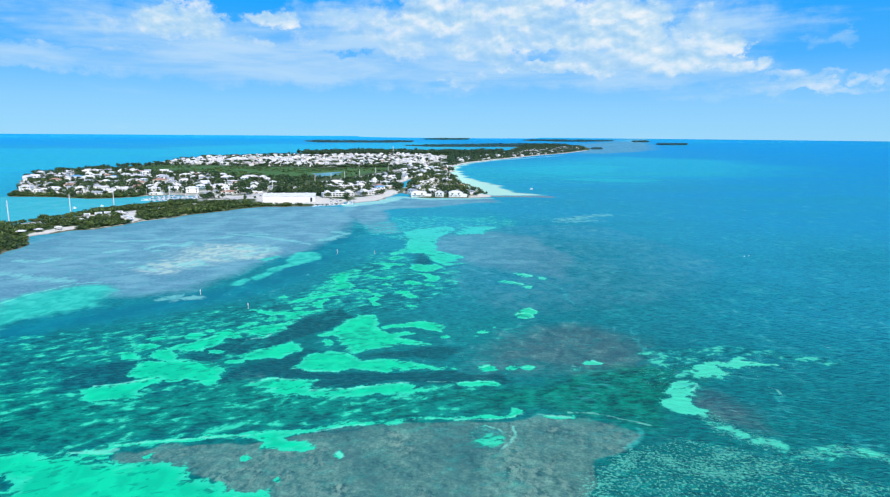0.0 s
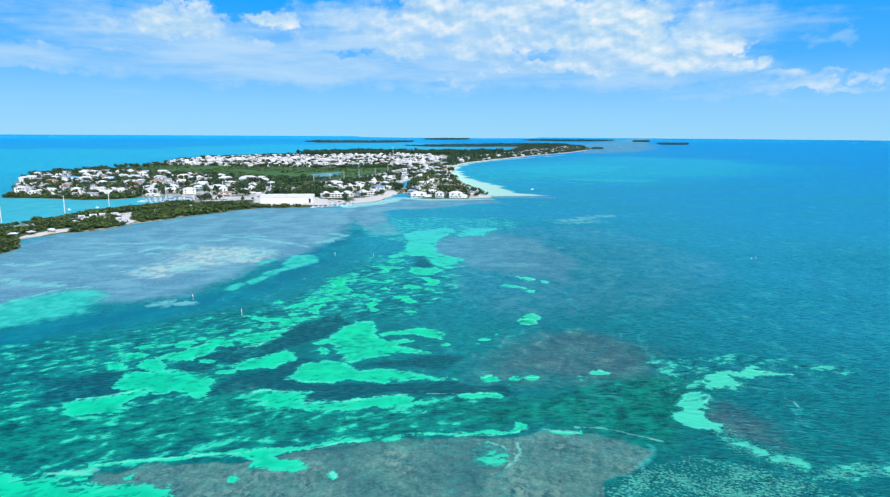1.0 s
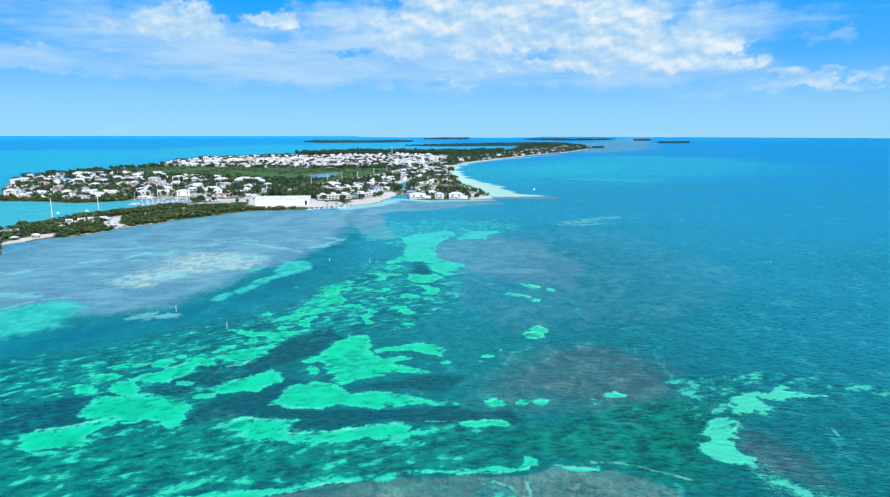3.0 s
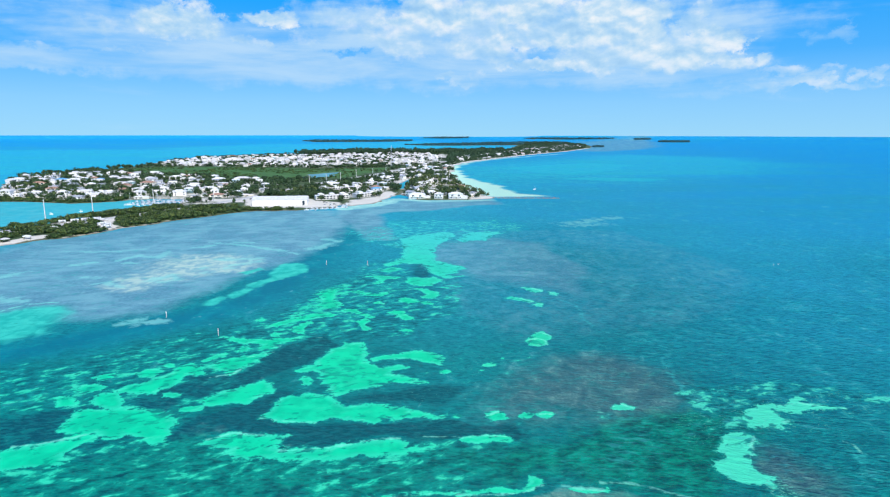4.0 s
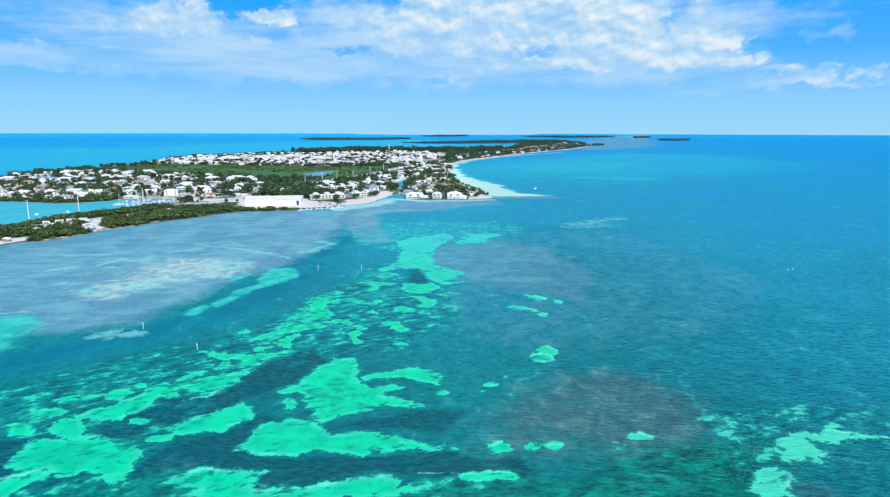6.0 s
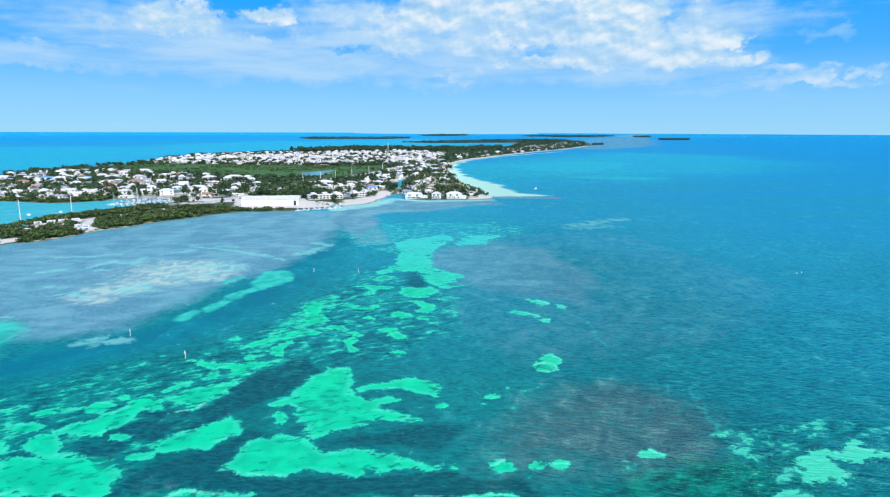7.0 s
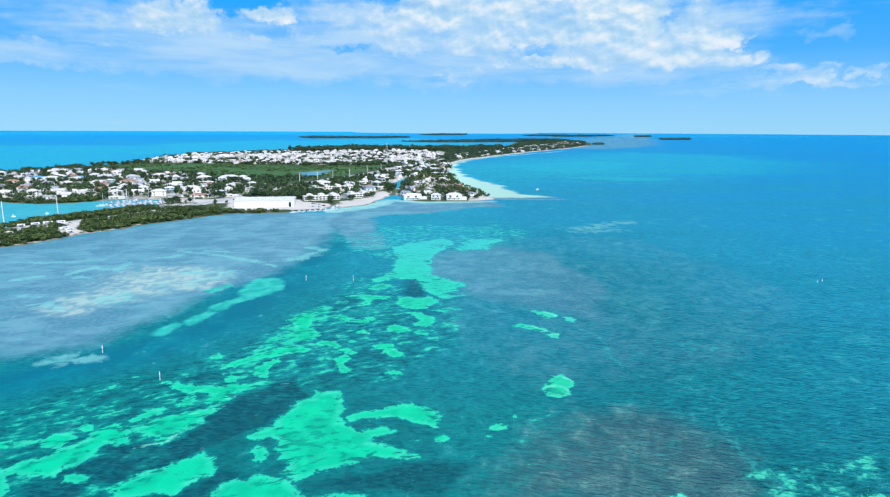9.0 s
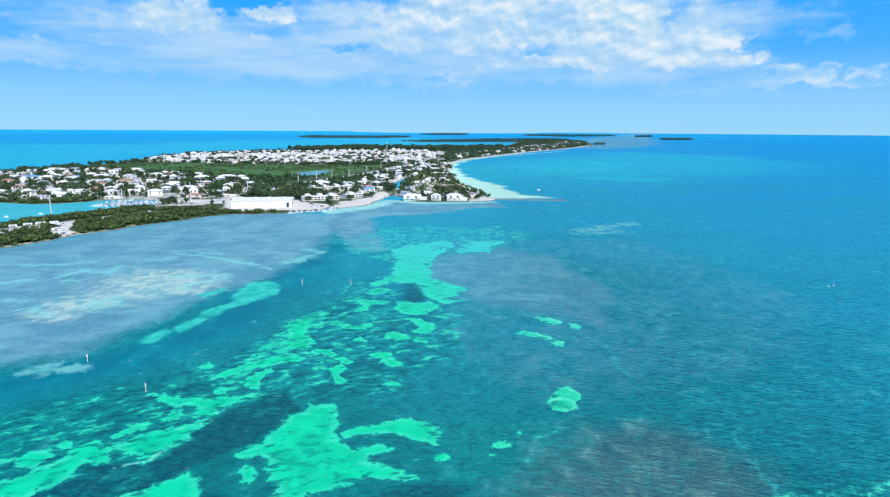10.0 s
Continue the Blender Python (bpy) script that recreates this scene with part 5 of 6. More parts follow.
MEADOW = [(-886, 1669), (-831, 1889), (-618, 1860), (-373, 1808), (-165, 1843), (-153, 1704), (-247, 1448), (-336, 1382), (-509, 1451), (-698, 1551)]
POND = [(-334, 1455), (-334, 1581), (-282, 1672), (-274, 1567), (-296, 1432)]
CLEARING = [(-438, 726), (-428, 752), (-411, 772), (-391, 779), (-372, 742), (-353, 716), (-352, 694), (-371, 706), (-386, 744), (-408, 746)]
COVE_BEACH = [(-397, 592), (-396, 627), (-390, 647), (-399, 662), (-411, 641), (-411, 612)]
LOT = [(-282, 891), (-293, 987), (-207, 995), (-152, 948), (-150, 902), (-245, 873)]
POINT_SAND = [(-147, 895), (-124, 919), (-91, 1015), (-86, 1106), (-100, 1138), (-124, 1021), (-149, 982)]
WOODS = [(-744, 3080), (-510, 3359), (29, 3331), (279, 3473), (259, 3222), (27, 3081), (-255, 3172), (-600, 2918)]
ROAD = [(-467, 646, 0), (-430, 704, 0), (-388, 791, 0), (-348, 871, 0), (-315, 968, 0), (-294, 1085, 0), (-265, 1278, 0), (-198, 1473, 0), (-112, 1792, 0), (-39, 2186, 0), (87, 2418, 0), (294, 2991, 0)]
MAIN = NEAR_SHORE + NORTH_SHORE + LAGOON_SHORE
SHAPES["bare"] = []
for zone in (CLEARING, COVE_BEACH, LOT, POINT_SAND):
    patch("bare", zone, 10, 1.0)
patch("bare", ZONE_FRONT, 30, 0.10)
patch("bare", ZONE_RIGHT, 30, 0.14)
patch("bare", ZONE_BACK, 60, 0.12)
patch("bare", ZONE_MARINA, 15, 0.05)
streak("bare", [(40, 1020, 10), (71, 1030, 20), (35, 1214, 22), (10, 1653, 20), (18, 2004, 18), (81, 2252, 17), (208, 2579, 16), (444, 3107, 15), (649, 3467, 14), (840, 3870, 12)], 10, 1.0)
streak("bare", [(-985, 2264, 20), (-930, 2040, 20)], 15, 1.0)
streak("bare", [(-370, 648, 3), (-350, 700, 5), (-321, 768, 2)], 6, 0.1)
QUAY = [(-400, 985), (-330, 1008), (-272, 1014), (-210, 990), (-200, 962), (-290, 950), (-380, 962)]
patch("bare", QUAY, 10, 0.7)
streak("bare", [(p[0], p[1], 9) for p in ROAD], 6, 0.9)
patch("meadow", MEADOW, 30, 1.0)
patch("pond", POND, 15, 1.0)
streak("pond", [(-88, 1201, 6), (-92, 1300, 6), (-80, 1420, 5)], 8, 1.0)


def shore_of(px, py, outline):
    rough = 7 * ripple(px, py, 45, 3) + 3.5 * ripple(px, py, 16, 5)
    return outside(px, py, outline) + rough * np.clip(np.hypot(px, py) / 900, 0.5, 1.5)


def build_island(name, outline, label, step_a, step_r, rise=1.6):
    xs, ys = np.array([p[0] for p in outline], float), np.array([p[1] for p in outline], float) - CENTRE[1] + 100
    a, r = np.arctan2(xs, ys), np.hypot(xs, ys)
    angles = np.arange(a.min() - 3 * radians(step_a), a.max() + 4 * radians(step_a), radians(step_a))
    radii = np.exp(np.arange(math.log(max(r.min() - 40, 100)), math.log(min(r.max() + 60, 4945)), step_r))
    x, y, quads = fan(angles, radii)
    d = shore_of(x, y, outline)
    up = np.clip(-d * 0.11, -1.5, rise)
    pond = field_values("pond", x, y)
    up = np.where(pond > -0.9, np.minimum(up, np.clip(-pond * 1.6, -1.2, rise)), up)
    keep = (up[quads] > -1.4).any(1)
    quads = quads[keep]
    used, quads = np.unique(quads, return_inverse=True)
    quads = quads.reshape(-1, 4)
    x, y, up = x[used], y[used], up[used]
    z = level(x, y) + up + np.where(up > 1, 0.25 * ripple(x, y, 30, 8), 0)
    me = quick_mesh(name, np.stack((x, y, z), 1), quads[:, ::-1], LAND, True)
    give(me, "bare", field_values("bare", x, y))
    give(me, "meadow", field_values("meadow", x, y))
    give(me, "rise", up)
    return tagged(new(name, me), label, "island", kind="structure")


build_island("ground", MAIN, "low green key with pale beaches and sandy lots", 0.13, 0.0075)
FAR_KEYS = (KEY_A, KEY_B, KEY_C, KEY_D, KEY_E, KEY_F, KEY_G)
for outline in FAR_KEYS:
    build_island("ground_key", outline, "distant low mangrove key on the sea", 0.10, 0.0012, 1.2)


def height(x, y):
    """Top of the ground of the long key at a place."""
    px, py = np.array([float(x)]), np.array([float(y)])
    up = np.clip(-shore_of(px, py, MAIN) * 0.11, -1.5, 1.6)
    up = np.where(up > 1, up + 0.25 * ripple(px, py, 30, 8), up)
    return float(level(px, py)[0] + up[0])


def heights(x, y):
    up = np.clip(-shore_of(x, y, MAIN) * 0.11, -1.5, 1.6)
    return level(x, y) + up + np.where(up > 1, 0.25 * ripple(x, y, 30, 8), 0), up


def build_road():
    pts = [Vector((x, y)) for x, y, _ in ROAD]
    fine = []
    for p, q in zip(pts, pts[1:]):
        n = max(2, int((q - p).length / 15))
        fine += [p.lerp(q, i / n) for i in range(n)]
    fine.append(pts[-1])
    for _ in range(12):
        fine = [fine[0]] + [(fine[i - 1] + fine[i] * 2 + fine[i + 1]) / 4 for i in range(1, len(fine) - 1)] + [fine[-1]]
    verts, faces = [], []
    for i, p in enumerate(fine):
        t = (fine[min(i + 1, len(fine) - 1)] - fine[max(i - 1, 0)]).normalized()
        s = Vector((t.y, -t.x))
        for o, dz in ((-8, -0.6), (-6.5, 0.55), (6.5, 0.55), (8, -0.6)):
            v = p + s * o
            verts.append((v.x, v.y, height(p.x, p.y) + dz))
        if i:
            for k in range(3):
                a = (i - 1) * 4 + k
                faces.append((a, a + 1, a + 5, a + 4))
    me = mesh_of("road", verts, faces, (CONCRETE,))
    tagged(new("road", me), "pale worn highway running along the key", "road", kind="structure")


build_road()
rng = np.random.default_rng(7)

# ---- town houses ----
WINDOW_S = box_mesh("window", [(0, 0, 0, 1.5, 0.12, 1.4)], GLASS)
WINDOW_L = box_mesh("window", [(0, 0, 0, 3.0, 0.12, 2.1)], GLASS)
DOOR = box_mesh("door", [(0, 0, 0, 1.1, 0.14, 2.1)], WOOD)


def hip_roof(w, d, z, rise, over, gable, material):
    """Hipped or gabled roof with eaves and a thin fascia."""
    x, y = w / 2 + over, d / 2 + over
    r = x - (0.0 if gable else min(y, x * 0.7))
    verts = [(-x, -y, z), (x, -y, z), (x, y, z), (-x, y, z), (-x, -y, z + 0.25), (x, -y, z + 0.25), (x, y, z + 0.25), (-x, y, z + 0.25), (-r, 0, z + rise), (r, 0, z + rise)]
    faces = [(3, 2, 1, 0), (0, 1, 5, 4), (1, 2, 6, 5), (2, 3, 7, 6), (3, 0, 4, 7), (4, 5, 9, 8), (6, 7, 8, 9), (5, 6, 9), (7, 4, 8)]
    return mesh_of("roof", verts, faces, (material,))


def make_house(label, w, d, storeys, stilts, wall, roof, gable, rise, wing=0.0):
    ob = thing("house", label, "house", "houses of the island town")
    lift = 2.6 if stilts else 0.3
    top = lift + 2.9 * storeys
    if stilts:
        for sx in (-1, 0, 1):
            for sy in (-1, 1):
                part("stilt", box_mesh("stilt", [(sx * (w / 2 - 0.5), sy * (d / 2 - 0.5), -0.6, 0.45, 0.45, lift + 0.6)], CONCRETE), ob)
        part("store_room", box_mesh("store_room", [(w * 0.15, 0, -0.6, w * 0.5, d * 0.6, lift + 0.55)], wall), ob)
    else:
        part("foundation", box_mesh("foundation", [(0, 0, -0.8, w + 0.4, d + 0.4, 1.1)], CONCRETE), ob)
    part("wall", box_mesh("wall", [(0, 0, lift, w, d, top - lift)], wall, 0.08), ob)
    part("roof", hip_roof(w, d, top, rise, 0.7, gable, roof), ob)
    if wing:
        part("wing", box_mesh("wing", [(w / 2 + wing / 2 - 0.2, -d * 0.1, -0.6, wing, d * 0.65, 3.6)], wall), ob)
        me = hip_roof(wing, d * 0.65, 3.0, rise * 0.6, 0.5, False, roof)
        part("wing_roof", me, ob).location = (w / 2 + wing / 2 - 0.2, -d * 0.1, 0)
    for side in (-1, 1):
        for s in range(storeys):
            z = lift + 2.9 * s
            if side < 0 and s == storeys - 1:
                for fx in (-0.25, 0.2):
                    part("window", WINDOW_L, ob).location = (fx * w, side * (d / 2 + 0.03), z + 0.25)
            else:
                for fx in (-0.32, 0.3):
                    part("window", WINDOW_S, ob).location = (fx * w, side * (d / 2 + 0.03), z + 0.9)
    part("door", DOOR, ob).location = (0.02 * w, -d / 2 - 0.04, lift)
    zb = lift + 2.9 * (storeys - 1)
    rails = [(0, -d / 2 - 1.1, zb - 0.2, w * 0.9, 2.2, 0.2), (0, -d / 2 - 2.15, zb + 0.9, w * 0.9, 0.1, 0.1)]
    rails += [(w * 0.45 * (k / 4 - 1), -d / 2 - 2.15, zb, 0.1, 0.1, 0.95) for k in range(9)]
    rails += [(sx * w * 0.43, -d / 2 - 2.05, -0.6, 0.2, 0.2, zb + 0.5) for sx in (-1, 1)]
    part("balcony", box_mesh("balcony", rails, WHITE), ob)
    return ob


KINDS = (
    make_house("white stucco two-storey house with a white hipped metal roof", 17, 12, 2, False, WHITE, ROOF_WHITE, False, 2.6),
    make_house("white stilt house with a pale gabled metal roof", 15, 11, 1, True, WHITE, ROOF_WHITE, True, 2.4),
    make_house("cream stucco bungalow with a white hipped roof and side wing", 18, 11, 1, False, CREAM, ROOF_WHITE, False, 2.2, 7.0),
    make_house("aqua clapboard stilt house with a white metal roof", 14, 11, 2, True, AQUA, ROOF_WHITE, False, 2.6),
    make_house("white house with a weathered grey metal roof", 16, 12, 2, False, WHITE, ROOF_GREY, True, 2.8),
    make_house("cream two-storey house with a clay tile hipped roof", 18, 13, 2, False, CREAM, ROOF_TILE, False, 2.6),
    make_house("large white waterfront villa with a low white hipped roof", 24, 14, 2, False, WHITE, ROOF_WHITE, False, 2.8, 8.0),
    make_house("white stilt house with a bright blue metal roof", 19, 14, 2, True, WHITE, BLUE, False, 3.0),
    make_house("coral stucco house with a white flat-pitched roof", 16, 12, 2, False, CORAL, ROOF_WHITE, False, 1.6),
)
WEIGHTS = (0.25, 0.20, 0.18, 0.08, 0.11, 0.05, 0.10, 0.0, 0.03)
taken = []


def scatter(zone, count, apart, inset, tries=9000):
    """Random places inside an outline, no two nearer than that, none on the road or in the water."""
    xs, ys = [p[0] for p in zone], [p[1] for p in zone]
    px, py = rng.uniform(min(xs), max(xs), tries), rng.uniform(min(ys), max(ys), tries)
    ok = (outside(px, py, zone) < -1) & (shore_of(px, py, MAIN) < -inset) & (beside(px, py, ROAD) > 18) & (field_values("pond", px, py) < -0.95)
    found = []
    for x, y in zip(px[ok], py[ok]):
        if all((x - a) ** 2 + (y - b) ** 2 > max(apart, r + apart / 2) ** 2 for a, b, r in taken[-700:]):
            found.append((x, y))
            taken.append((x, y, apart / 2))
            if len(found) == count:
                break
    return found


placed = set()


def put_house(x, y, kind, turn, small=0.80, large=1.28):
    wide = float(rng.uniform(small, large))
    m = pose(x, y, height(x, y), 0, 0, turn) @ Matrix.Diagonal((wide * float(rng.uniform(0.85, 1.2)), wide, float(rng.uniform(0.8, 1.15)), 1))
    proto = KINDS[kind]
    if kind not in placed:
        placed.add(kind)
        proto.matrix_basis = m
        return proto
    return copy_thing(proto, m)


for x, y, turn, kind in ((-48, 1018, 6, 6), (-14, 1016, -4, 0), (12, 1016, 3, 6), (38, 1040, 8, 2), (-60, 1062, -40, 4), (-24, 1062, 10, 1),
                         (-762, 1290, 15, 7), (-700, 1318, -10, 7), (-120, 1105, 30, 7), (-470, 1003, 20, 2), (-655, 1000, 12, 0), (-545, 972, 8, 4)):
    taken.append((x, y, 15))
    put_house(x, y, kind, turn, 0.78, 0.95)
taken += [(-230, 935, 45), (-190, 990, 25), (-160, 1010, 25), (-130, 1036, 25), (-185, 1142, 45)]
for zone, count, gap, inset, lean in ((ZONE_FRONT, 128, 21, 14, 20), (ZONE_RIGHT, 48, 26, 16, 35), (ZONE_BACK, 88, 34, 14, 10), (ZONE_STRIP, 16, 40, 30, 60)):
    for x, y in scatter(zone, count, gap, inset):
        kind = int(rng.choice(len(KINDS), p=WEIGHTS))
        put_house(x, y, kind, lean + rng.normal(0, 14) + rng.choice((0, 0, 0, 90, 180)))


def far_houses():
    """The crowded rows behind, too many to tell apart."""
    bm = bmesh.new()
    for x, y in scatter(ZONE_BACK, 270, 22, 12, 30000) + scatter(ZONE_STRIP, 95, 24, 24):
        w, d, h, rise = rng.uniform(12, 19), rng.uniform(9, 13), rng.uniform(4.0, 7.0), rng.uniform(1.6, 2.8)
        m = pose(x, y, height(x, y), 0, 0, rng.normal(10, 20) + rng.choice((0, 90)))
        bmesh.ops.create_cube(bm, size=1, matrix=m @ Matrix.Translation((0, 0, h / 2 - 0.4)) @ Matrix.Diagonal((w, d, h + 0.8, 1)))
        ring = [bm.verts.new(m @ Vector(v)) for v in ((-w / 2 - 0.6, -d / 2 - 0.6, h), (w / 2 + 0.6, -d / 2 - 0.6, h), (w / 2 + 0.6, d / 2 + 0.6, h), (-w / 2 - 0.6, d / 2 + 0.6, h),
                                                      (-w / 4, 0, h + rise), (w / 4, 0, h + rise))]
        for f in ((0, 1, 5, 4), (1, 2, 5), (2, 3, 4, 5), (3, 0, 4), (3, 2, 1, 0)):
            bm.faces.new([ring[i] for i in f])
    tagged(new("distant_houses", finish(bm, "distant_houses", ROW_WHITE)), "crowded rows of distant white houses on the key", "houses", kind="stuff")


far_houses()


def make_outbuilding(x, y, turn, w, d, h, roof, label):
    """Garage, cottage or shed between the houses."""
    ob = thing("cottage", label, "cottage", "cottages between the houses")
    ob.matrix_basis = pose(x, y, height(x, y), 0, 0, turn)
    part("wall", box_mesh("wall", [(0, 0, -0.7, w, d, h + 0.7)], WHITE, 0.06), ob)
    part("roof", hip_roof(w, d, h, 1.5, 0.5, True, roof), ob)
    part("door", DOOR, ob).location = (-w * 0.2, -d / 2 - 0.03, 0.05)
    part("window", WINDOW_S, ob).location = (w * 0.22, -d / 2 - 0.03, 0.9)
    return ob


COTTAGES = (make_outbuilding(-560, 1090, 12, 10, 7, 3.0, ROOF_WHITE, "small white cottage with a pale gabled metal roof"),
            make_outbuilding(-500, 1120, 100, 12, 7, 3.2, ROOF_GREY, "small white cottage with a grey metal roof"),
            make_outbuilding(-610, 1130, 20, 8, 6, 2.7, ROOF_WHITE, "white garage with a low pale roof"))
for zone, count, gap in ((ZONE_FRONT, 110, 14), (ZONE_RIGHT, 40, 14)):
    for i, (x, y) in enumerate(scatter(zone, count, gap, 10)):
        grow = float(rng.uniform(0.8, 1.3))
        copy_thing(COTTAGES[(i * 7) % 3 if i % 5 else 1], pose(x, y, height(x, y), 0, 0, 20 + rng.normal(0, 15) + rng.choice((0, 90))) @ Matrix.Diagonal((grow, grow, 1, 1)))


# ---- large buildings ----
def make_warehouse():
    ob = thing("warehouse", "long white metal boat warehouse with a low roof", "warehouse")
    ob.matrix_basis = pose(-235, 932, height(-235, 932), 0, 0, 9)
    w, d, h = 74, 40, 8
    part("wall", box_mesh("wall", [(0, 0, -0.8, w, d, h + 0.8)], WHITE, 0.1), ob)
    part("roof", hip_roof(w, d, h, 3.2, 0.6, True, ROOF_WHITE), ob)
    part("dock_door", box_mesh("dock_door", [(w / 2 - 5, -d / 2 - 0.05, 0, 3.2, 0.2, 6.0)], GLASS), ob, "dark tall doorway")
    for k in range(7):
        part("wall_panel", box_mesh("wall_panel", [(-w / 2 + 6 + k * 9, -d / 2 - 0.06, 0.4, 0.35, 0.2, h - 0.6)], WHITE), ob)
    for k in range(4):
        part("roof_vent", box_mesh("roof_vent", [(-26 + k * 17, 0, h + 2.9, 1.6, 1.6, 1.1)], STEEL, 0.1), ob)


def make_hotel(x, y, turn, w, d, storeys, label):
    ob = thing("hotel", label, "hotel")
    ob.matrix_basis = pose(x, y, height(x, y), 0, 0, turn)
    h = 3.0 * storeys
    part("wall", box_mesh("wall", [(0, 0, -0.8, w, d, h + 0.8)], WHITE, 0.1), ob)
    part("parapet", box_mesh("parapet", [(0, 0, h + 0.004, w + 0.8, d + 0.8, 0.5)], ROOF_WHITE, 0.08), ob)
    bays = int(w / 5)
    for s in range(storeys):
        part("balcony", box_mesh("balcony", [(0, -d / 2 - 0.65, 3.0 * s + 2.75, w, 1.3, 0.2), (0, -d / 2 - 1.25, 3.0 * s - 0.05, w, 0.10, 1.1)]
                                 + [(-w / 2 + 5 * k, -d / 2 - 0.65, 3.0 * s, 0.5, 1.3, 2.8) for k in range(bays + 1)], WHITE), ob)
        for k in range(bays):
            part("window", WINDOW_L, ob).location = (-w / 2 + 5 * k + 2.5, -d / 2 - 0.03, 3.0 * s + 0.3)
    for k in range(max(2, int(w / 16))):
        cx = -w / 2 + w * (k + 0.5) / max(2, int(w / 16))
        pavilion = part("pavilion", box_mesh("pavilion", [(cx, 0.5, h + 0.45, 7.0, d * 0.8, 1.9)], WHITE, 0.08), ob)
        part("pavilion_roof", hip_roof(7.0, d * 0.8, h + 2.35, 1.7, 0.5, False, ROOF_WHITE), pavilion).location = (cx, 0.5, 0)
    part("stair_tower", box_mesh("stair_tower", [(w / 2 - 3, 1, -0.8, 5, d * 0.7, h + 2.4)], CREAM, 0.1), ob)


make_warehouse()
make_hotel(-176, 1000, 24, 50, 12, 2, "white two-storey beach hotel with deep balconies")
make_hotel(-130, 1034, 40, 40, 12, 2, "white two-storey hotel wing beside the beach")
make_hotel(-186, 1142, 38, 78, 12, 2, "long low white motel behind the palms")


def make_tower():
    """Guyed radio mast: three legs, braces, dishes."""
    ob = thing("radio_mast", "tall slender lattice radio mast, pale steel", "mast")
    x, y = -160, 1843
    ob.matrix_basis = pose(x, y, height(x, y))
    corners = [(1.3 * math.cos(a), 1.3 * math.sin(a)) for a in (0.3, 2.39, 4.49)]
    for cx, cy in corners:
        part("leg", tube_mesh("leg", [(cx, cy, -0.5), (cx * 0.7, cy * 0.7, 62)], (0.28, 0.22), STEEL, 6), ob)
    for k in range(20):
        z, s = 1 + 3 * k, 1 - 0.3 * k / 20
        part("brace", box_mesh("brace", [(0, 0, z, 2.0 * s, 0.18, 0.18), (0, 0, z, 0.18, 2.0 * s, 0.18)], STEEL), ob)
    for z in (50, 57):
        part("antenna", box_mesh("antenna", [(sx * 1.6, 0, z, 0.5, 0.35, 2.6) for sx in (-1, 1)], WHITE, 0.05), ob)


make_tower()


# ---- power line ----
CREAM_POLE = plain("pale_concrete", (0.72, 0.70, 0.66), 0.8, 0.1, 2.0)


def make_pole(x, y, tall):
    ob = thing("power_pole", "tall pale concrete power line pole", "pole", "poles of the power line")
    ob.matrix_basis = pose(x, y, height(x, y) - 0.3, 0, 0, 25)
    part("shaft", tube_mesh("shaft", [(0, 0, -1), (0, 0, tall * 0.5), (0, 0, tall)], (0.62, 0.52, 0.36), CREAM_POLE, 10), ob)
    for k in range(3):
        z, s = tall - 1.2 - 2.2 * k, (1 if k % 2 else -1)
        arm = part("arm", box_mesh("arm", [(s * 1.0, 0, z, 2.0, 0.2, 0.2)], STEEL), ob)
        part("insulator", tube_mesh("insulator", [(s * 2.0, 0, z - 0.7), (s * 2.0, 0, z + 0.1)], (0.16, 0.2), GLASS, 6), arm)


for x, y in ((-479, 678), (-462, 763), (-431, 806), (-395, 889), (-342, 965), (-306, 1095), (-270, 1277), (-245, 1318), (-225, 1371), (-204, 1453), (-177, 1536), (-156, 1640)):
    make_pole(x, y, 27 if y < 1000 else 18)


# ---- channel markers ----
def make_marker(x, y, board, label):
    ob = thing("channel_marker", label, "channel marker", "markers of the channel")
    ob.matrix_basis = pose(x, y, 0, 0, 0, 20)
    part("post", tube_mesh("post", [(0, 0, -3), (0, 0, 0.4), (0, 0, 3.5)], (0.16, 0.15, 0.13), CREAM_POLE, 8), ob, "pale weathered post")
    part("board", box_mesh("board", [(0, -0.2, 2.5, 0.5, 0.06, 0.5)], board, 0.02), ob)
    part("cap", tube_mesh("cap", [(0, 0, 3.5), (0, 0, 3.7)], (0.2, 0.06), WHITE, 8), ob)


make_marker(-156, 385, WHITE, "timber channel marker with a pale board")
make_marker(-116, 354, WHITE, "timber channel marker with a weathered white board")
make_marker(-94, 526, WHITE, "far timber channel marker with a white board")
make_marker(-62, 525, RED, "far channel marker with a faded red board")


# ---- boats, docks, jetty ----
def hull_mesh(l, w, h, material):
    sections = ((-0.5, 0.80, 0.9), (-0.2, 1.0, 0.9), (0.15, 0.92, 0.95), (0.38, 0.5, 1.1), (0.5, 0.04, 1.25))
    verts, faces = [], []
    for fx, fw, fh in sections:
        b = w / 2 * fw
        verts += [(fx * l, -b, h * fh), (fx * l, -b * 0.75, 0), (fx * l, 0, -0.4), (fx * l, b * 0.75, 0), (fx * l, b, h * fh)]
    for i in range(len(sections) - 1):
        for k in range(4):
            a = i * 5 + k
            faces.append((a, a + 1, a + 6, a + 5))
        faces.append((i * 5 + 4, i * 5, i * 5 + 5, i * 5 + 9))
    faces.append((0, 4, 3, 2, 1))
    return mesh_of("hull", verts, faces, (material,))


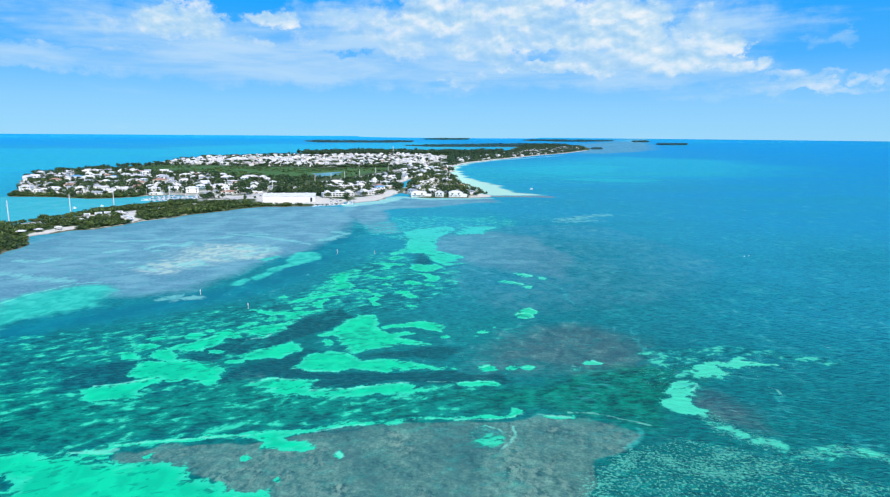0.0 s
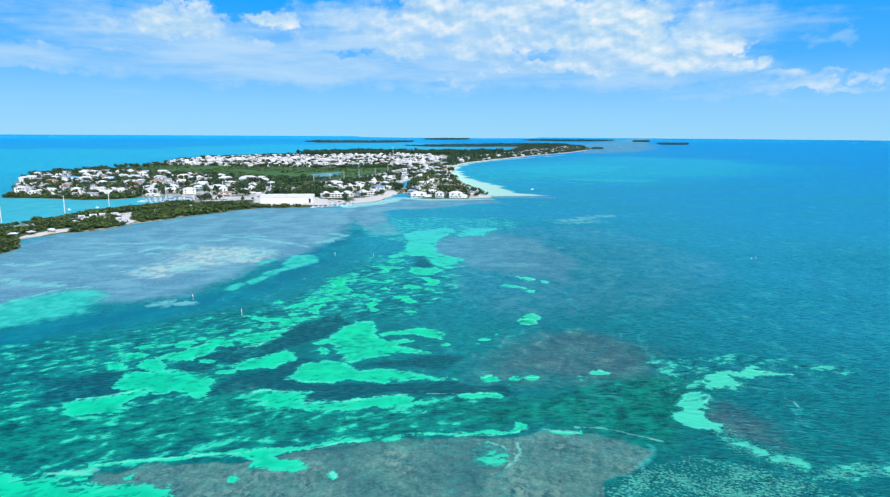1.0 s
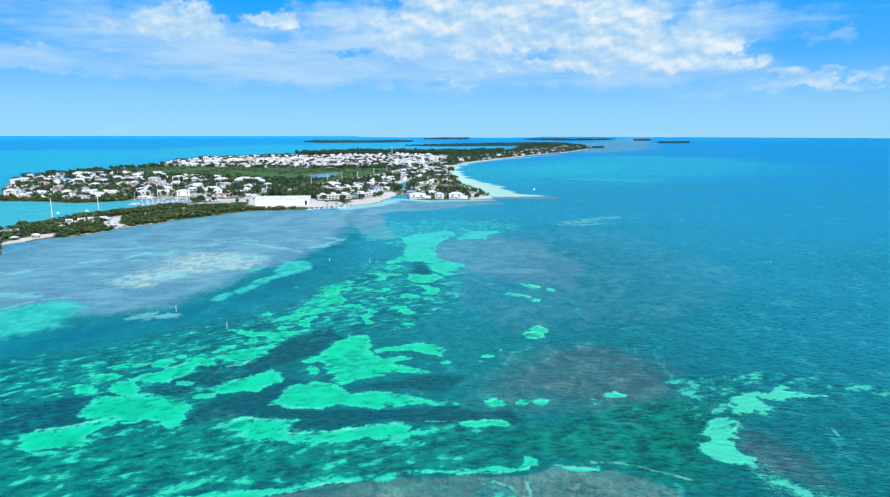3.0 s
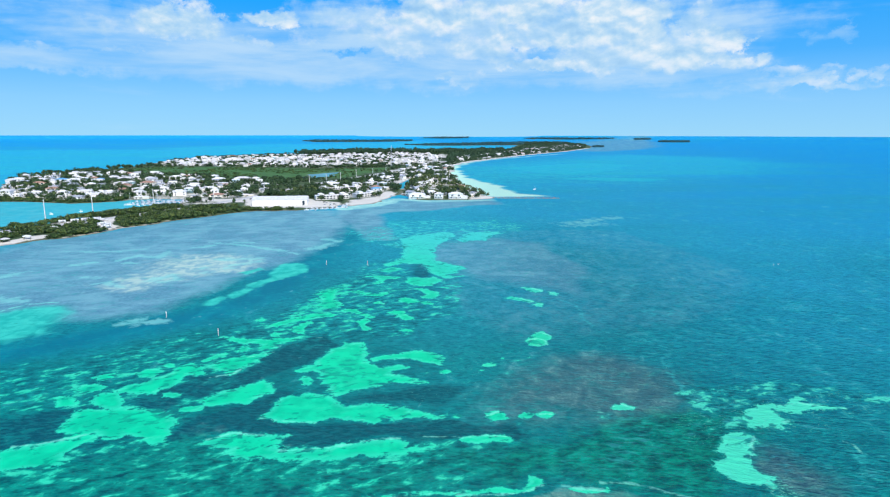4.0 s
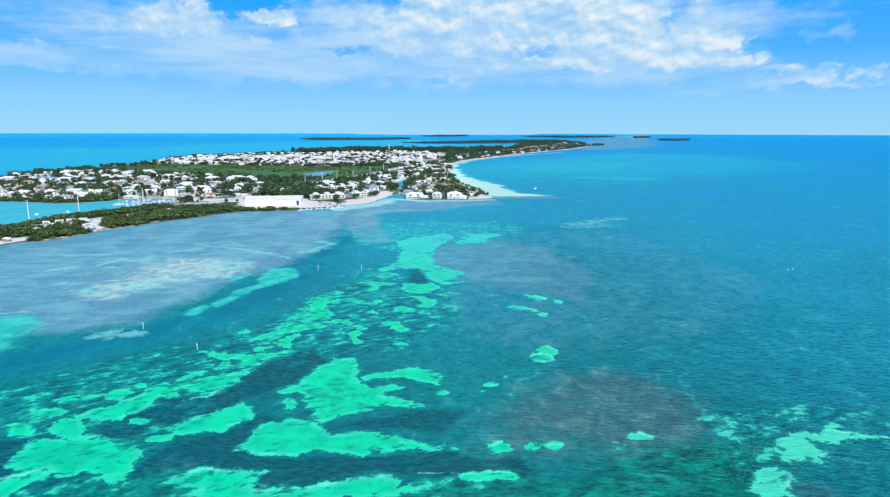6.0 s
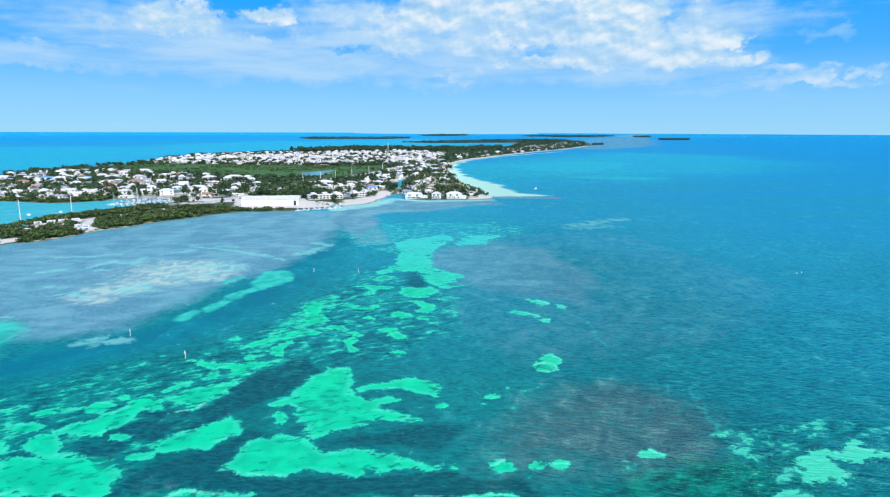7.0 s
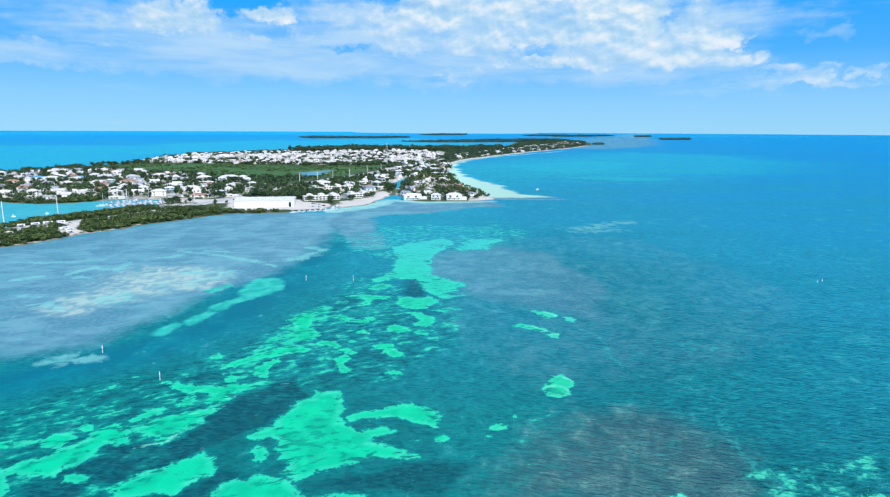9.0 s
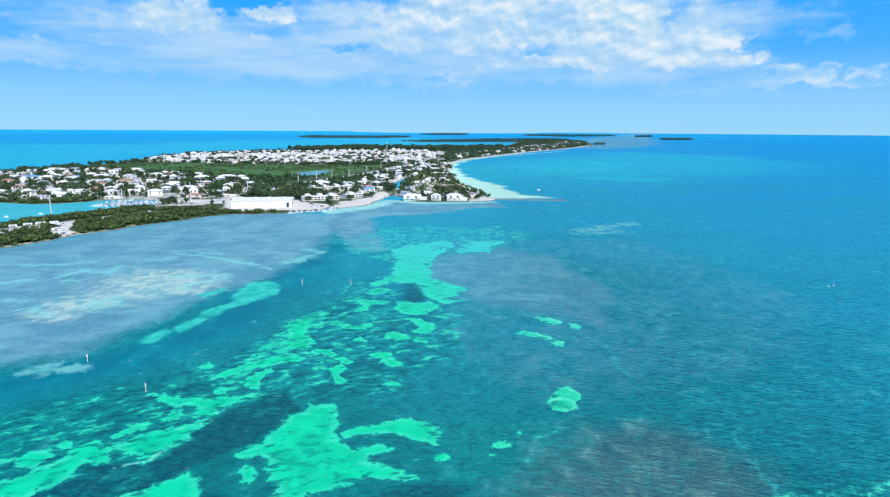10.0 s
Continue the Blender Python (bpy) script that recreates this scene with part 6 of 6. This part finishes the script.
def make_sailboat(x, y, turn, l, mast):
    ob = thing("sailboat", "white sailboat at rest with a bare mast", "sailboat", "sailing boats")
    ob.matrix_basis = pose(x, y, 0.05, 0, 0, turn)
    part("hull", hull_mesh(l, l * 0.3, 1.2, GELCOAT), ob)
    part("cabin", box_mesh("cabin", [(0, 0, 1.0, l * 0.4, l * 0.18, 0.8)], WHITE, 0.15), ob)
    part("mast", tube_mesh("mast", [(l * 0.1, 0, 0.8), (l * 0.1, 0, mast)], (0.16, 0.1), GELCOAT, 8), ob)
    part("boom", box_mesh("boom", [(-l * 0.15, 0, 2.5, l * 0.45, 0.25, 0.3)], GELCOAT, 0.05), ob)


def make_motorboat(x, y, turn, l):
    ob = thing("motorboat", "white open motorboat moored at the marina", "motorboat", "boats of the marina")
    ob.matrix_basis = pose(x, y, 0.05, 0, 0, turn)
    part("hull", hull_mesh(l, l * 0.32, 1.1, GELCOAT), ob)
    part("console", box_mesh("console", [(0, 0, 0.9, l * 0.18, l * 0.14, 0.9)], WHITE, 0.1), ob)
    part("canopy", box_mesh("canopy", [(0, 0, 2.4, l * 0.35, l * 0.26, 0.12)], WHITE, 0.04), ob)
    part("canopy_frame", box_mesh("canopy_frame", [(sx * l * 0.14, sy * l * 0.1, 0.9, 0.07, 0.07, 1.5) for sx in (-1, 1) for sy in (-1, 1)], STEEL), ob)
    part("outboard", box_mesh("outboard", [(-l * 0.5, 0, 0.4, 0.5, 0.45, 1.0)], GLASS, 0.08), ob)


def make_dock(x, y, turn, l, w):
    ob = thing("dock", "weathered timber dock standing on piles", "dock", "docks of the marina")
    ob.matrix_basis = pose(x, y, 0, 0, 0, turn)
    part("deck", box_mesh("deck", [(0, 0, 1.0, l, w, 0.2)], CONCRETE, 0.04), ob)
    pile = tube_mesh("pile", [(0, 0, -2), (0, 0, 1.9)], (0.2, 0.18), WOOD, 6)
    for k in range(int(l / 6) + 1):
        for s in (-1, 1):
            part("pile", pile, ob).location = (-l / 2 + 6 * k, s * (w / 2 + 0.15), 0)


make_dock(-414, 954, 43, 80, 3)
make_dock(-436, 966, 43, 44, 2.4)
for k in range(11):
    a = -36 + 7.0 * k
    cx, cy = -414 + a * 0.731, 954 + a * 0.682
    make_motorboat(cx + 6.5, cy - 7.0, 133 + 4 * (k % 3 - 1), 13 + (k * 37 % 6))
    if k % 4 != 1:
        make_motorboat(cx - 6.0, cy + 6.5, -47 + 5 * (k % 3 - 1), 11 + (k * 29 % 6))
for k in range(5):
    a = -16 + 8.0 * k
    make_motorboat(-436 + a * 0.731 - 5.6, 966 + a * 0.682 + 6.0, -47, 11 + (k * 17 % 5))
make_sailboat(-447, 926, 20, 14, 18)
make_sailboat(-424, 952, 133, 12, 17)
make_sailboat(-406, 970, 133, 12, 16)
make_sailboat(-431, 978, -47, 11, 15)
make_sailboat(-492, 822, 30, 4, 2.4)
make_sailboat(-470, 848, 12, 4, 2.4)
make_sailboat(156, 1180, 40, 7, 5)
for x, y in ((-143, 934), (-146, 922), (-90, 1062), (-76, 1085), (-87, 1110), (-143, 908)):
    make_motorboat(x, y, 70, 8)
for k in range(9):
    make_motorboat(-186 + 6.0 * k, 872 + 3.6 * k + 3 * (k % 2), 40 + 20 * (k % 3), 8 + k % 3)


def make_jetty():
    ob = thing("rock_jetty", "low jetty of dark limestone boulders at the point", "jetty")
    ob.matrix_basis = pose(71, 1032, 0)
    core = part("core", box_mesh("core", [(51, 0, -1.6, 104, 4.2, 2.1)], ROCK, 0.5), ob)
    shapes = []
    for s in range(4):
        bm = bmesh.new()
        bmesh.ops.create_icosphere(bm, subdivisions=1, radius=1)
        for v in bm.verts:
            v.co *= rng.uniform(0.7, 1.2)
        shapes.append(finish(bm, "boulder", ROCK))
    for k in range(120):
        b = part("boulder", shapes[k % 4], core)
        b.location = (104 * k / 120 + rng.uniform(-1, 1), rng.uniform(-2.6, 2.6), rng.uniform(-0.3, 0.5))
        b.rotation_euler = (rng.uniform(0, 6), rng.uniform(0, 6), rng.uniform(0, 6))
        s = rng.uniform(0.7, 1.4)
        b.scale = (s, s, s * 0.8)


make_jetty()


# ---- vegetation ----
def foliage(name, trees, cards, leaf, material, label, kind="stuff", parent=None):
    """Crowns of many leaf tufts round a dark core, over thin trunks. trees: rows of x, y, z, height, radius."""
    n = len(trees)
    x, y, z, h, r = trees.T
    hub = np.stack((x, y, z + h * 0.6), 1)
    half = np.stack((r, r, h * 0.42), 1)
    # tufts
    d = rng.normal(size=(n, cards, 3))
    d /= np.linalg.norm(d, axis=2, keepdims=True)
    d[:, :, 2] = np.where(d[:, :, 2] < -0.55, -d[:, :, 2], d[:, :, 2])
    lump = 1 + 0.28 * np.sin(d[:, :, :1] * 4.1 + x[:, None, None]) * np.cos(d[:, :, 1:2] * 3.7 + y[:, None, None]) + rng.normal(0, 0.10, (n, cards, 1))
    centre = hub[:, None] + d * half[:, None] * lump
    u = np.cross(d, rng.normal(size=(n, cards, 3)))
    u /= np.linalg.norm(u, axis=2, keepdims=True) + 1e-9
    w = np.cross(d, u) + 0.5 * rng.normal(size=(n, cards, 3))
    size = leaf * rng.uniform(0.55, 1.25, (n, cards, 1)) * (r / r.mean())[:, None, None]
    tri = np.stack((centre + u * size, centre - u * size * 0.6 + w * size * 0.8, centre - u * size * 0.5 - w * size * 0.8), 2).reshape(-1, 3)
    # cores
    axes = np.array([(1, 0, 0), (0, 1, 0), (-1, 0, 0), (0, -1, 0), (0, 0, 1), (0, 0, -1)], float)
    core = (hub[:, None] + axes[None] * half[:, None] * 0.86).reshape(-1, 3)
    pattern = np.array([(0, 1, 4), (1, 2, 4), (2, 3, 4), (3, 0, 4), (1, 0, 5), (2, 1, 5), (3, 2, 5), (0, 3, 5)])
    faces = [np.arange(len(tri)).reshape(-1, 3), (len(tri) + np.arange(n)[:, None, None] * 6 + pattern[None]).reshape(-1, 3)]
    # trunks
    ring = np.array([(1, 0), (-0.5, 0.87), (-0.5, -0.87)])
    low = np.concatenate((hub[:, None, :2] + ring[None] * 0.22, np.repeat((z - 0.6)[:, None, None], 3, 1)), 2)
    top = np.concatenate((hub[:, None, :2] + ring[None] * 0.12, np.repeat((z + h * 0.6)[:, None, None], 3, 1)), 2)
    stem = np.concatenate((low, top), 1).reshape(-1, 3)
    sides = np.array([(0, 1, 4), (0, 4, 3), (1, 2, 5), (1, 5, 4), (2, 0, 3), (2, 3, 5)])
    faces.append((len(tri) + len(core) + np.arange(n)[:, None, None] * 6 + sides[None]).reshape(-1, 3))
    me = quick_mesh(name, np.concatenate((tri, core, stem)), np.concatenate(faces), material)
    if parent is not None:
        return part(name, me, parent)
    return tagged(new(name, me), label, "trees", kind=kind)


def sprinkle(x0, x1, y0, y1, tries, test):
    px, py = rng.uniform(x0, x1, tries), rng.uniform(y0, y1, tries)
    d = shore_of(px, py, MAIN)
    ok = test(px, py, d)
    return px[ok], py[ok]


def clear_of(px, py, gap):
    ok = np.ones(px.shape, bool)
    for a, b, r in taken:
        ok &= (px - a) ** 2 + (py - b) ** 2 > (min(r, 13) * 0.55 + gap) ** 2
    return ok


def rows(px, py, h0, h1, squat):
    z, _ = heights(px, py)
    h = rng.uniform(h0, h1, px.shape) * (1 + 0.32 * ripple(px, py, 38, 11) + 0.28 * ripple(px, py, 15, 12))
    return np.stack((px, py, z, h, h * squat * rng.uniform(0.8, 1.25, px.shape)), 1)


HOTEL_LAWN = [(-212, 975), (-178, 1005), (-120, 1062), (-95, 1058), (-110, 1020), (-150, 965), (-200, 950)]
bare = [CLEARING, COVE_BEACH, LOT, POINT_SAND, QUAY, HOTEL_LAWN]


def open_ground(px, py):
    ok = beside(px, py, ROAD) > np.where((py > 1240) & (py < 1900), np.where(px < -100 - (1850 - py) * 0.35, 14, 34), 10)
    for zone in bare:
        ok &= outside(px, py, zone) > 3
    return ok & (field_values("pond", px, py) < -0.9)


# mangroves on the spit, down to the water
px, py = sprinkle(-500, -245, 260, 885, 7000, lambda a, b, d: (d < -1.5) & open_ground(a, b) & (b < 700 + (-250 - a) * 1.6 + 130))
foliage("mangrove_thicket", rows(px, py, 2.6, 5.0, 0.70), 70, 0.62, MANGROVE, "dense dark green mangroves along the narrow spit")
# fringe along the lagoon and round the lots
px, py = sprinkle(-720, -150, 860, 1010, 6000, lambda a, b, d: (d < -1.5) & (d > -17) & open_ground(a, b) & clear_of(a, b, 3) & ((a < -480) | ((b < 905) & (a < -205))))
foliage("shore_mangroves", rows(px, py, 3.0, 5.5, 0.6), 60, 0.7, MANGROVE, "dark mangrove fringe along the lagoon shore")
# gardens between the houses
px, py = sprinkle(-1000, 80, 930, 1900, 11500, lambda a, b, d: (d < -6) & open_ground(a, b) & clear_of(a, b, 3.6) & (outside(a, b, MEADOW) > 2) & (ripple(a, b, 60, 2) + 0.8 * ripple(a, b, 24, 4) > -0.6))
foliage("garden_trees", rows(px, py, 3.4, 8.6, 0.5), 42, 0.85, GARDEN, "mixed green garden trees between the houses")
# scrub on the low meadow
px, py = sprinkle(-900, -140, 1370, 1900, 2400, lambda a, b, d: (outside(a, b, MEADOW) < 0) & open_ground(a, b) & (ripple(a, b, 70, 9) > 0.0))
foliage("meadow_scrub", rows(px, py, 0.9, 1.9, 1.5), 22, 0.9, MANGROVE, "low green mangrove scrub covering the flat meadow")
# behind: trees among far houses, woods, the strip
px, py = sprinkle(-1000, 150, 1880, 3200, 5200, lambda a, b, d: (d < -8) & (beside(a, b, ROAD) > 12) & clear_of(a, b, 2) & (ripple(a, b, 90, 6) > -0.1))
foliage("town_trees", rows(px, py, 3.5, 6.5, 0.7), 30, 1.2, GARDEN, "green trees among the distant houses")
px, py = sprinkle(-750, 300, 2900, 3500, 5000, lambda a, b, d: (d < -6) & (outside(a, b, WOODS) < 20))
foliage("pine_woods", rows(px, py, 10, 17, 0.35), 40, 1.8, PINE, "band of tall dark casuarina woods on the shore")
px, py = sprinkle(0, 950, 2050, 4650, 14000, lambda a, b, d: (d < -32) & clear_of(a, b, 1) & (beside(a, b, ROAD) > 12))
foliage("beach_woods", rows(px, py, 4, 8, 0.7), 26, 1.8, PINE, "dark trees behind the long beach")
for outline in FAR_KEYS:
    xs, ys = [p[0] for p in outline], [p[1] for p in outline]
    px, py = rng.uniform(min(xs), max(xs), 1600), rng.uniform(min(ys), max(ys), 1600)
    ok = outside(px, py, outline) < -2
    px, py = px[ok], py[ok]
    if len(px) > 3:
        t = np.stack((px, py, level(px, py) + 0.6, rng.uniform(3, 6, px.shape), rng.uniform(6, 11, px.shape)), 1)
        foliage("key_mangroves", t, 14, 3.0, HAZED_LEAVES, "low dark mangroves on a distant key")


def palm_kind(tall, seed):
    ob = thing("palm_tree", "tall coconut palm with drooping green fronds", "palm tree", "palms of the shore")
    bend = 0.12 * tall * (1 if seed % 2 else -1)
    pts = [(bend * (k / 5) ** 2, 0, tall * k / 5 - (0.6 if k == 0 else 0)) for k in range(6)]
    part("trunk", tube_mesh("trunk", pts, [0.28 - 0.022 * k for k in range(6)], BARK, 7), ob)
    verts, faces = [], []
    for f in range(13):
        a = 2.4 * f + seed
        up = 0.9 - 0.11 * f
        prev = None
        for k in range(6):
            s = k / 5
            out, z = 3.4 * s, tall + up * 2.2 * s - 2.6 * s * s
            c = Vector((bend + out * math.cos(a), out * math.sin(a), z))
            side = Vector((-math.sin(a), math.cos(a), -0.25)) * (0.62 * math.sin(math.pi * min(0.97, 0.15 + 0.83 * s)))
            low = Vector((math.sin(a), -math.cos(a), -0.25)) * side.length
            i = len(verts)
            verts += [tuple(c - side * 1.0), tuple(c + Vector((0, 0, 0.12))), tuple(c + side + Vector((0, 0, -0.2)))]
            if prev is not None:
                faces += [(prev, prev + 1, i + 1, i), (prev + 1, prev + 2, i + 2, i + 1)]
            prev = i
    part("crown", mesh_of("crown", verts, faces, (PALM,)), ob)
    return ob


def tree_kind(tall, wide, seed):
    ob = thing("tree", "round-crowned green shade tree among the buildings", "tree", "shade trees of the town")
    limbs = [(0, 0, -0.6), (0.1, 0, tall * 0.2), (0.25, 0.1, tall * 0.42), (0.1, 0.3, tall * 0.6)]
    part("trunk", tube_mesh("trunk", limbs, (0.4, 0.32, 0.22, 0.1), BARK, 7), ob)
    crowns = np.array([(wide * 0.45 * math.cos(a * 2.4 + seed), wide * 0.45 * math.sin(a * 2.4 + seed), tall * (0.12 + 0.05 * (a % 3)), tall * 0.85, wide * (0.5 + 0.08 * (a % 2))) for a in range(5)])
    foliage("crown", crowns, 90, 0.6, GARDEN, "", parent=ob)
    return ob


def plant(kinds, spots):
    first = set()
    for i, (x, y) in enumerate(spots):
        k = kinds[i % len(kinds)]
        m = pose(x, y, height(x, y), 0, 0, float(rng.uniform(0, 360)))
        if i < len(kinds):
            k.matrix_basis = m
        else:
            s = float(rng.uniform(0.8, 1.2))
            copy_thing(k, m @ Matrix.Diagonal((s, s, s, 1)))


spots = []
for zone, count, gap in (([(-80, 1030), (60, 1035), (58, 1060), (30, 1200), (5, 1400), (-60, 1400), (-75, 1100)], 95, 5), (ZONE_FRONT, 40, 7), (ZONE_RIGHT, 30, 7),
                         ([(-300, 1000), (-200, 1040), (-130, 1090), (-200, 1130), (-300, 1110)], 26, 6)):
    spots += scatter(zone, count, gap, 6, 3000)
plant([palm_kind(10, 1), palm_kind(8.5, 2), palm_kind(12, 3)], spots)
spots = []
for zone, count, gap in (([(-300, 1010), (-210, 1010), (-150, 1090), (-200, 1110), (-290, 1100)], 26, 8), (ZONE_RIGHT, 50, 7), (ZONE_FRONT, 44, 8), ([(-215, 960), (-180, 945), (-120, 1000), (-95, 1060), (-130, 1080), (-200, 1040)], 7, 6)):
    spots += scatter(zone, count, gap, 8, 3000)
plant([tree_kind(8, 5.5, 0), tree_kind(6.5, 5, 1), tree_kind(10, 6, 2)], spots)


# ---- small things on the spit ----
def make_car(x, y, turn, paint, label):
    ob = thing("car", label, "car", "parked cars")
    ob.matrix_basis = pose(x, y, height(x, y) + 0.02, 0, 0, turn)
    part("body", box_mesh("body", [(0, 0, 0.3, 4.5, 1.8, 0.65)], paint, 0.12), ob)
    part("cabin", finish(solid((), [([(-1.5, -0.8), (1.0, -0.8), (1.0, 0.8), (-1.5, 0.8)], 0.95, 1.5)], 0.15), "cabin", GLASS), ob)
    for sx in (-1.4, 1.4):
        for sy in (-0.85, 0.85):
            wheel = part("wheel", tube_mesh("wheel", [(0, 0, -0.11), (0, 0, 0.11)], (0.33, 0.33), RUBBER, 10), ob)
            wheel.location, wheel.rotation_euler = (sx, sy, 0.33), (math.pi / 2, 0, 0)


def make_hut(x, y, turn, w):
    ob = thing("beach_hut", "small open beach shelter with a pale roof", "hut", "shelters on the spit")
    ob.matrix_basis = pose(x, y, height(x, y), 0, 0, turn)
    part("roof", hip_roof(w, w * 0.8, 2.6, 1.3, 0.5, False, ROOF_WHITE), ob)
    for sx in (-1, 1):
        for sy in (-1, 1):
            part("post", box_mesh("post", [(sx * w * 0.45, sy * w * 0.36, -0.5, 0.25, 0.25, 3.1)], WOOD), ob)
    part("table", box_mesh("table", [(0, 0, 0.7, w * 0.4, 0.9, 0.08), (0, 0, -0.3, 0.3, 0.3, 1.0)], WOOD), ob)


for x, y, turn, w in ((-416, 604, 20, 7), (-408, 618, 60, 6), (-398, 634, 30, 6), (-407, 690, 40, 6), (-392, 752, 20, 6)):
    make_hut(x, y, turn, w)
for i, (x, y, turn) in enumerate(((-385, 742, 60), (-378, 734, 62), (-372, 727, 58), (-366, 720, 60), (-392, 762, 30), (-300, 975, 70), (-296, 990, 72), (-172, 940, 20), (-166, 936, 20), (-160, 932, 20), (-163, 918, 10), (-170, 914, 10), (-178, 952, 25), (-290, 900, 80), (-284, 895, 82))):
    if i % 3:
        make_car(x, y, turn, GELCOAT, "white car parked on the sandy lot")
    else:
        make_car(x, y, turn, GLASS, "dark car parked on the sandy lot")


def make_trailer(x, y, turn, l):
    ob = thing("camper_trailer", "white camper trailer parked on the sandy clearing", "trailer", "trailers on the spit")
    ob.matrix_basis = pose(x, y, height(x, y), 0, 0, turn)
    part("body", box_mesh("body", [(0, 0, 0.6, l, 2.5, 2.4)], GELCOAT, 0.2), ob)
    part("awning", box_mesh("awning", [(0, -2.3, 2.6, l * 0.6, 2.2, 0.08)], CREAM), ob)
    for sx in (-0.8, 0.8):
        for sy in (-1.05, 1.05):
            wheel = part("wheel", tube_mesh("wheel", [(0, 0, -0.12), (0, 0, 0.12)], (0.36, 0.36), RUBBER, 10), ob)
            wheel.location, wheel.rotation_euler = (sx, sy, 0.36), (math.pi / 2, 0, 0)
    part("window", box_mesh("window", [(l * 0.2, -1.26, 1.6, 1.4, 0.06, 0.7)], GLASS), ob)


for x, y, turn, l in ((-422, 752, 35, 8), (-414, 760, 30, 9), (-404, 766, 40, 8), (-398, 756, 38, 7), (-366, 716, 60, 8), (-360, 706, 55, 7), (-376, 724, 62, 9), (-430, 742, 30, 7)):
    make_trailer(x, y, turn, l)


def make_buoy(x, y):
    ob = thing("mooring_buoy", "small white mooring buoy floating on the water", "buoy", "mooring buoys")
    ob.matrix_basis = pose(x, y, 0)
    part("float", tube_mesh("float", [(0, 0, -0.4), (0, 0, -0.1), (0, 0, 0.2), (0, 0, 0.4)], (0.2, 0.4, 0.4, 0.15), WHITE, 10), ob)
    part("pick_up_rod", tube_mesh("pick_up_rod", [(0, 0, 0.5), (0, 0, 1.5)], (0.06, 0.05), STEEL, 6), ob)


for x, y in ((254, 530), (259, 533)):
    make_buoy(x, y)
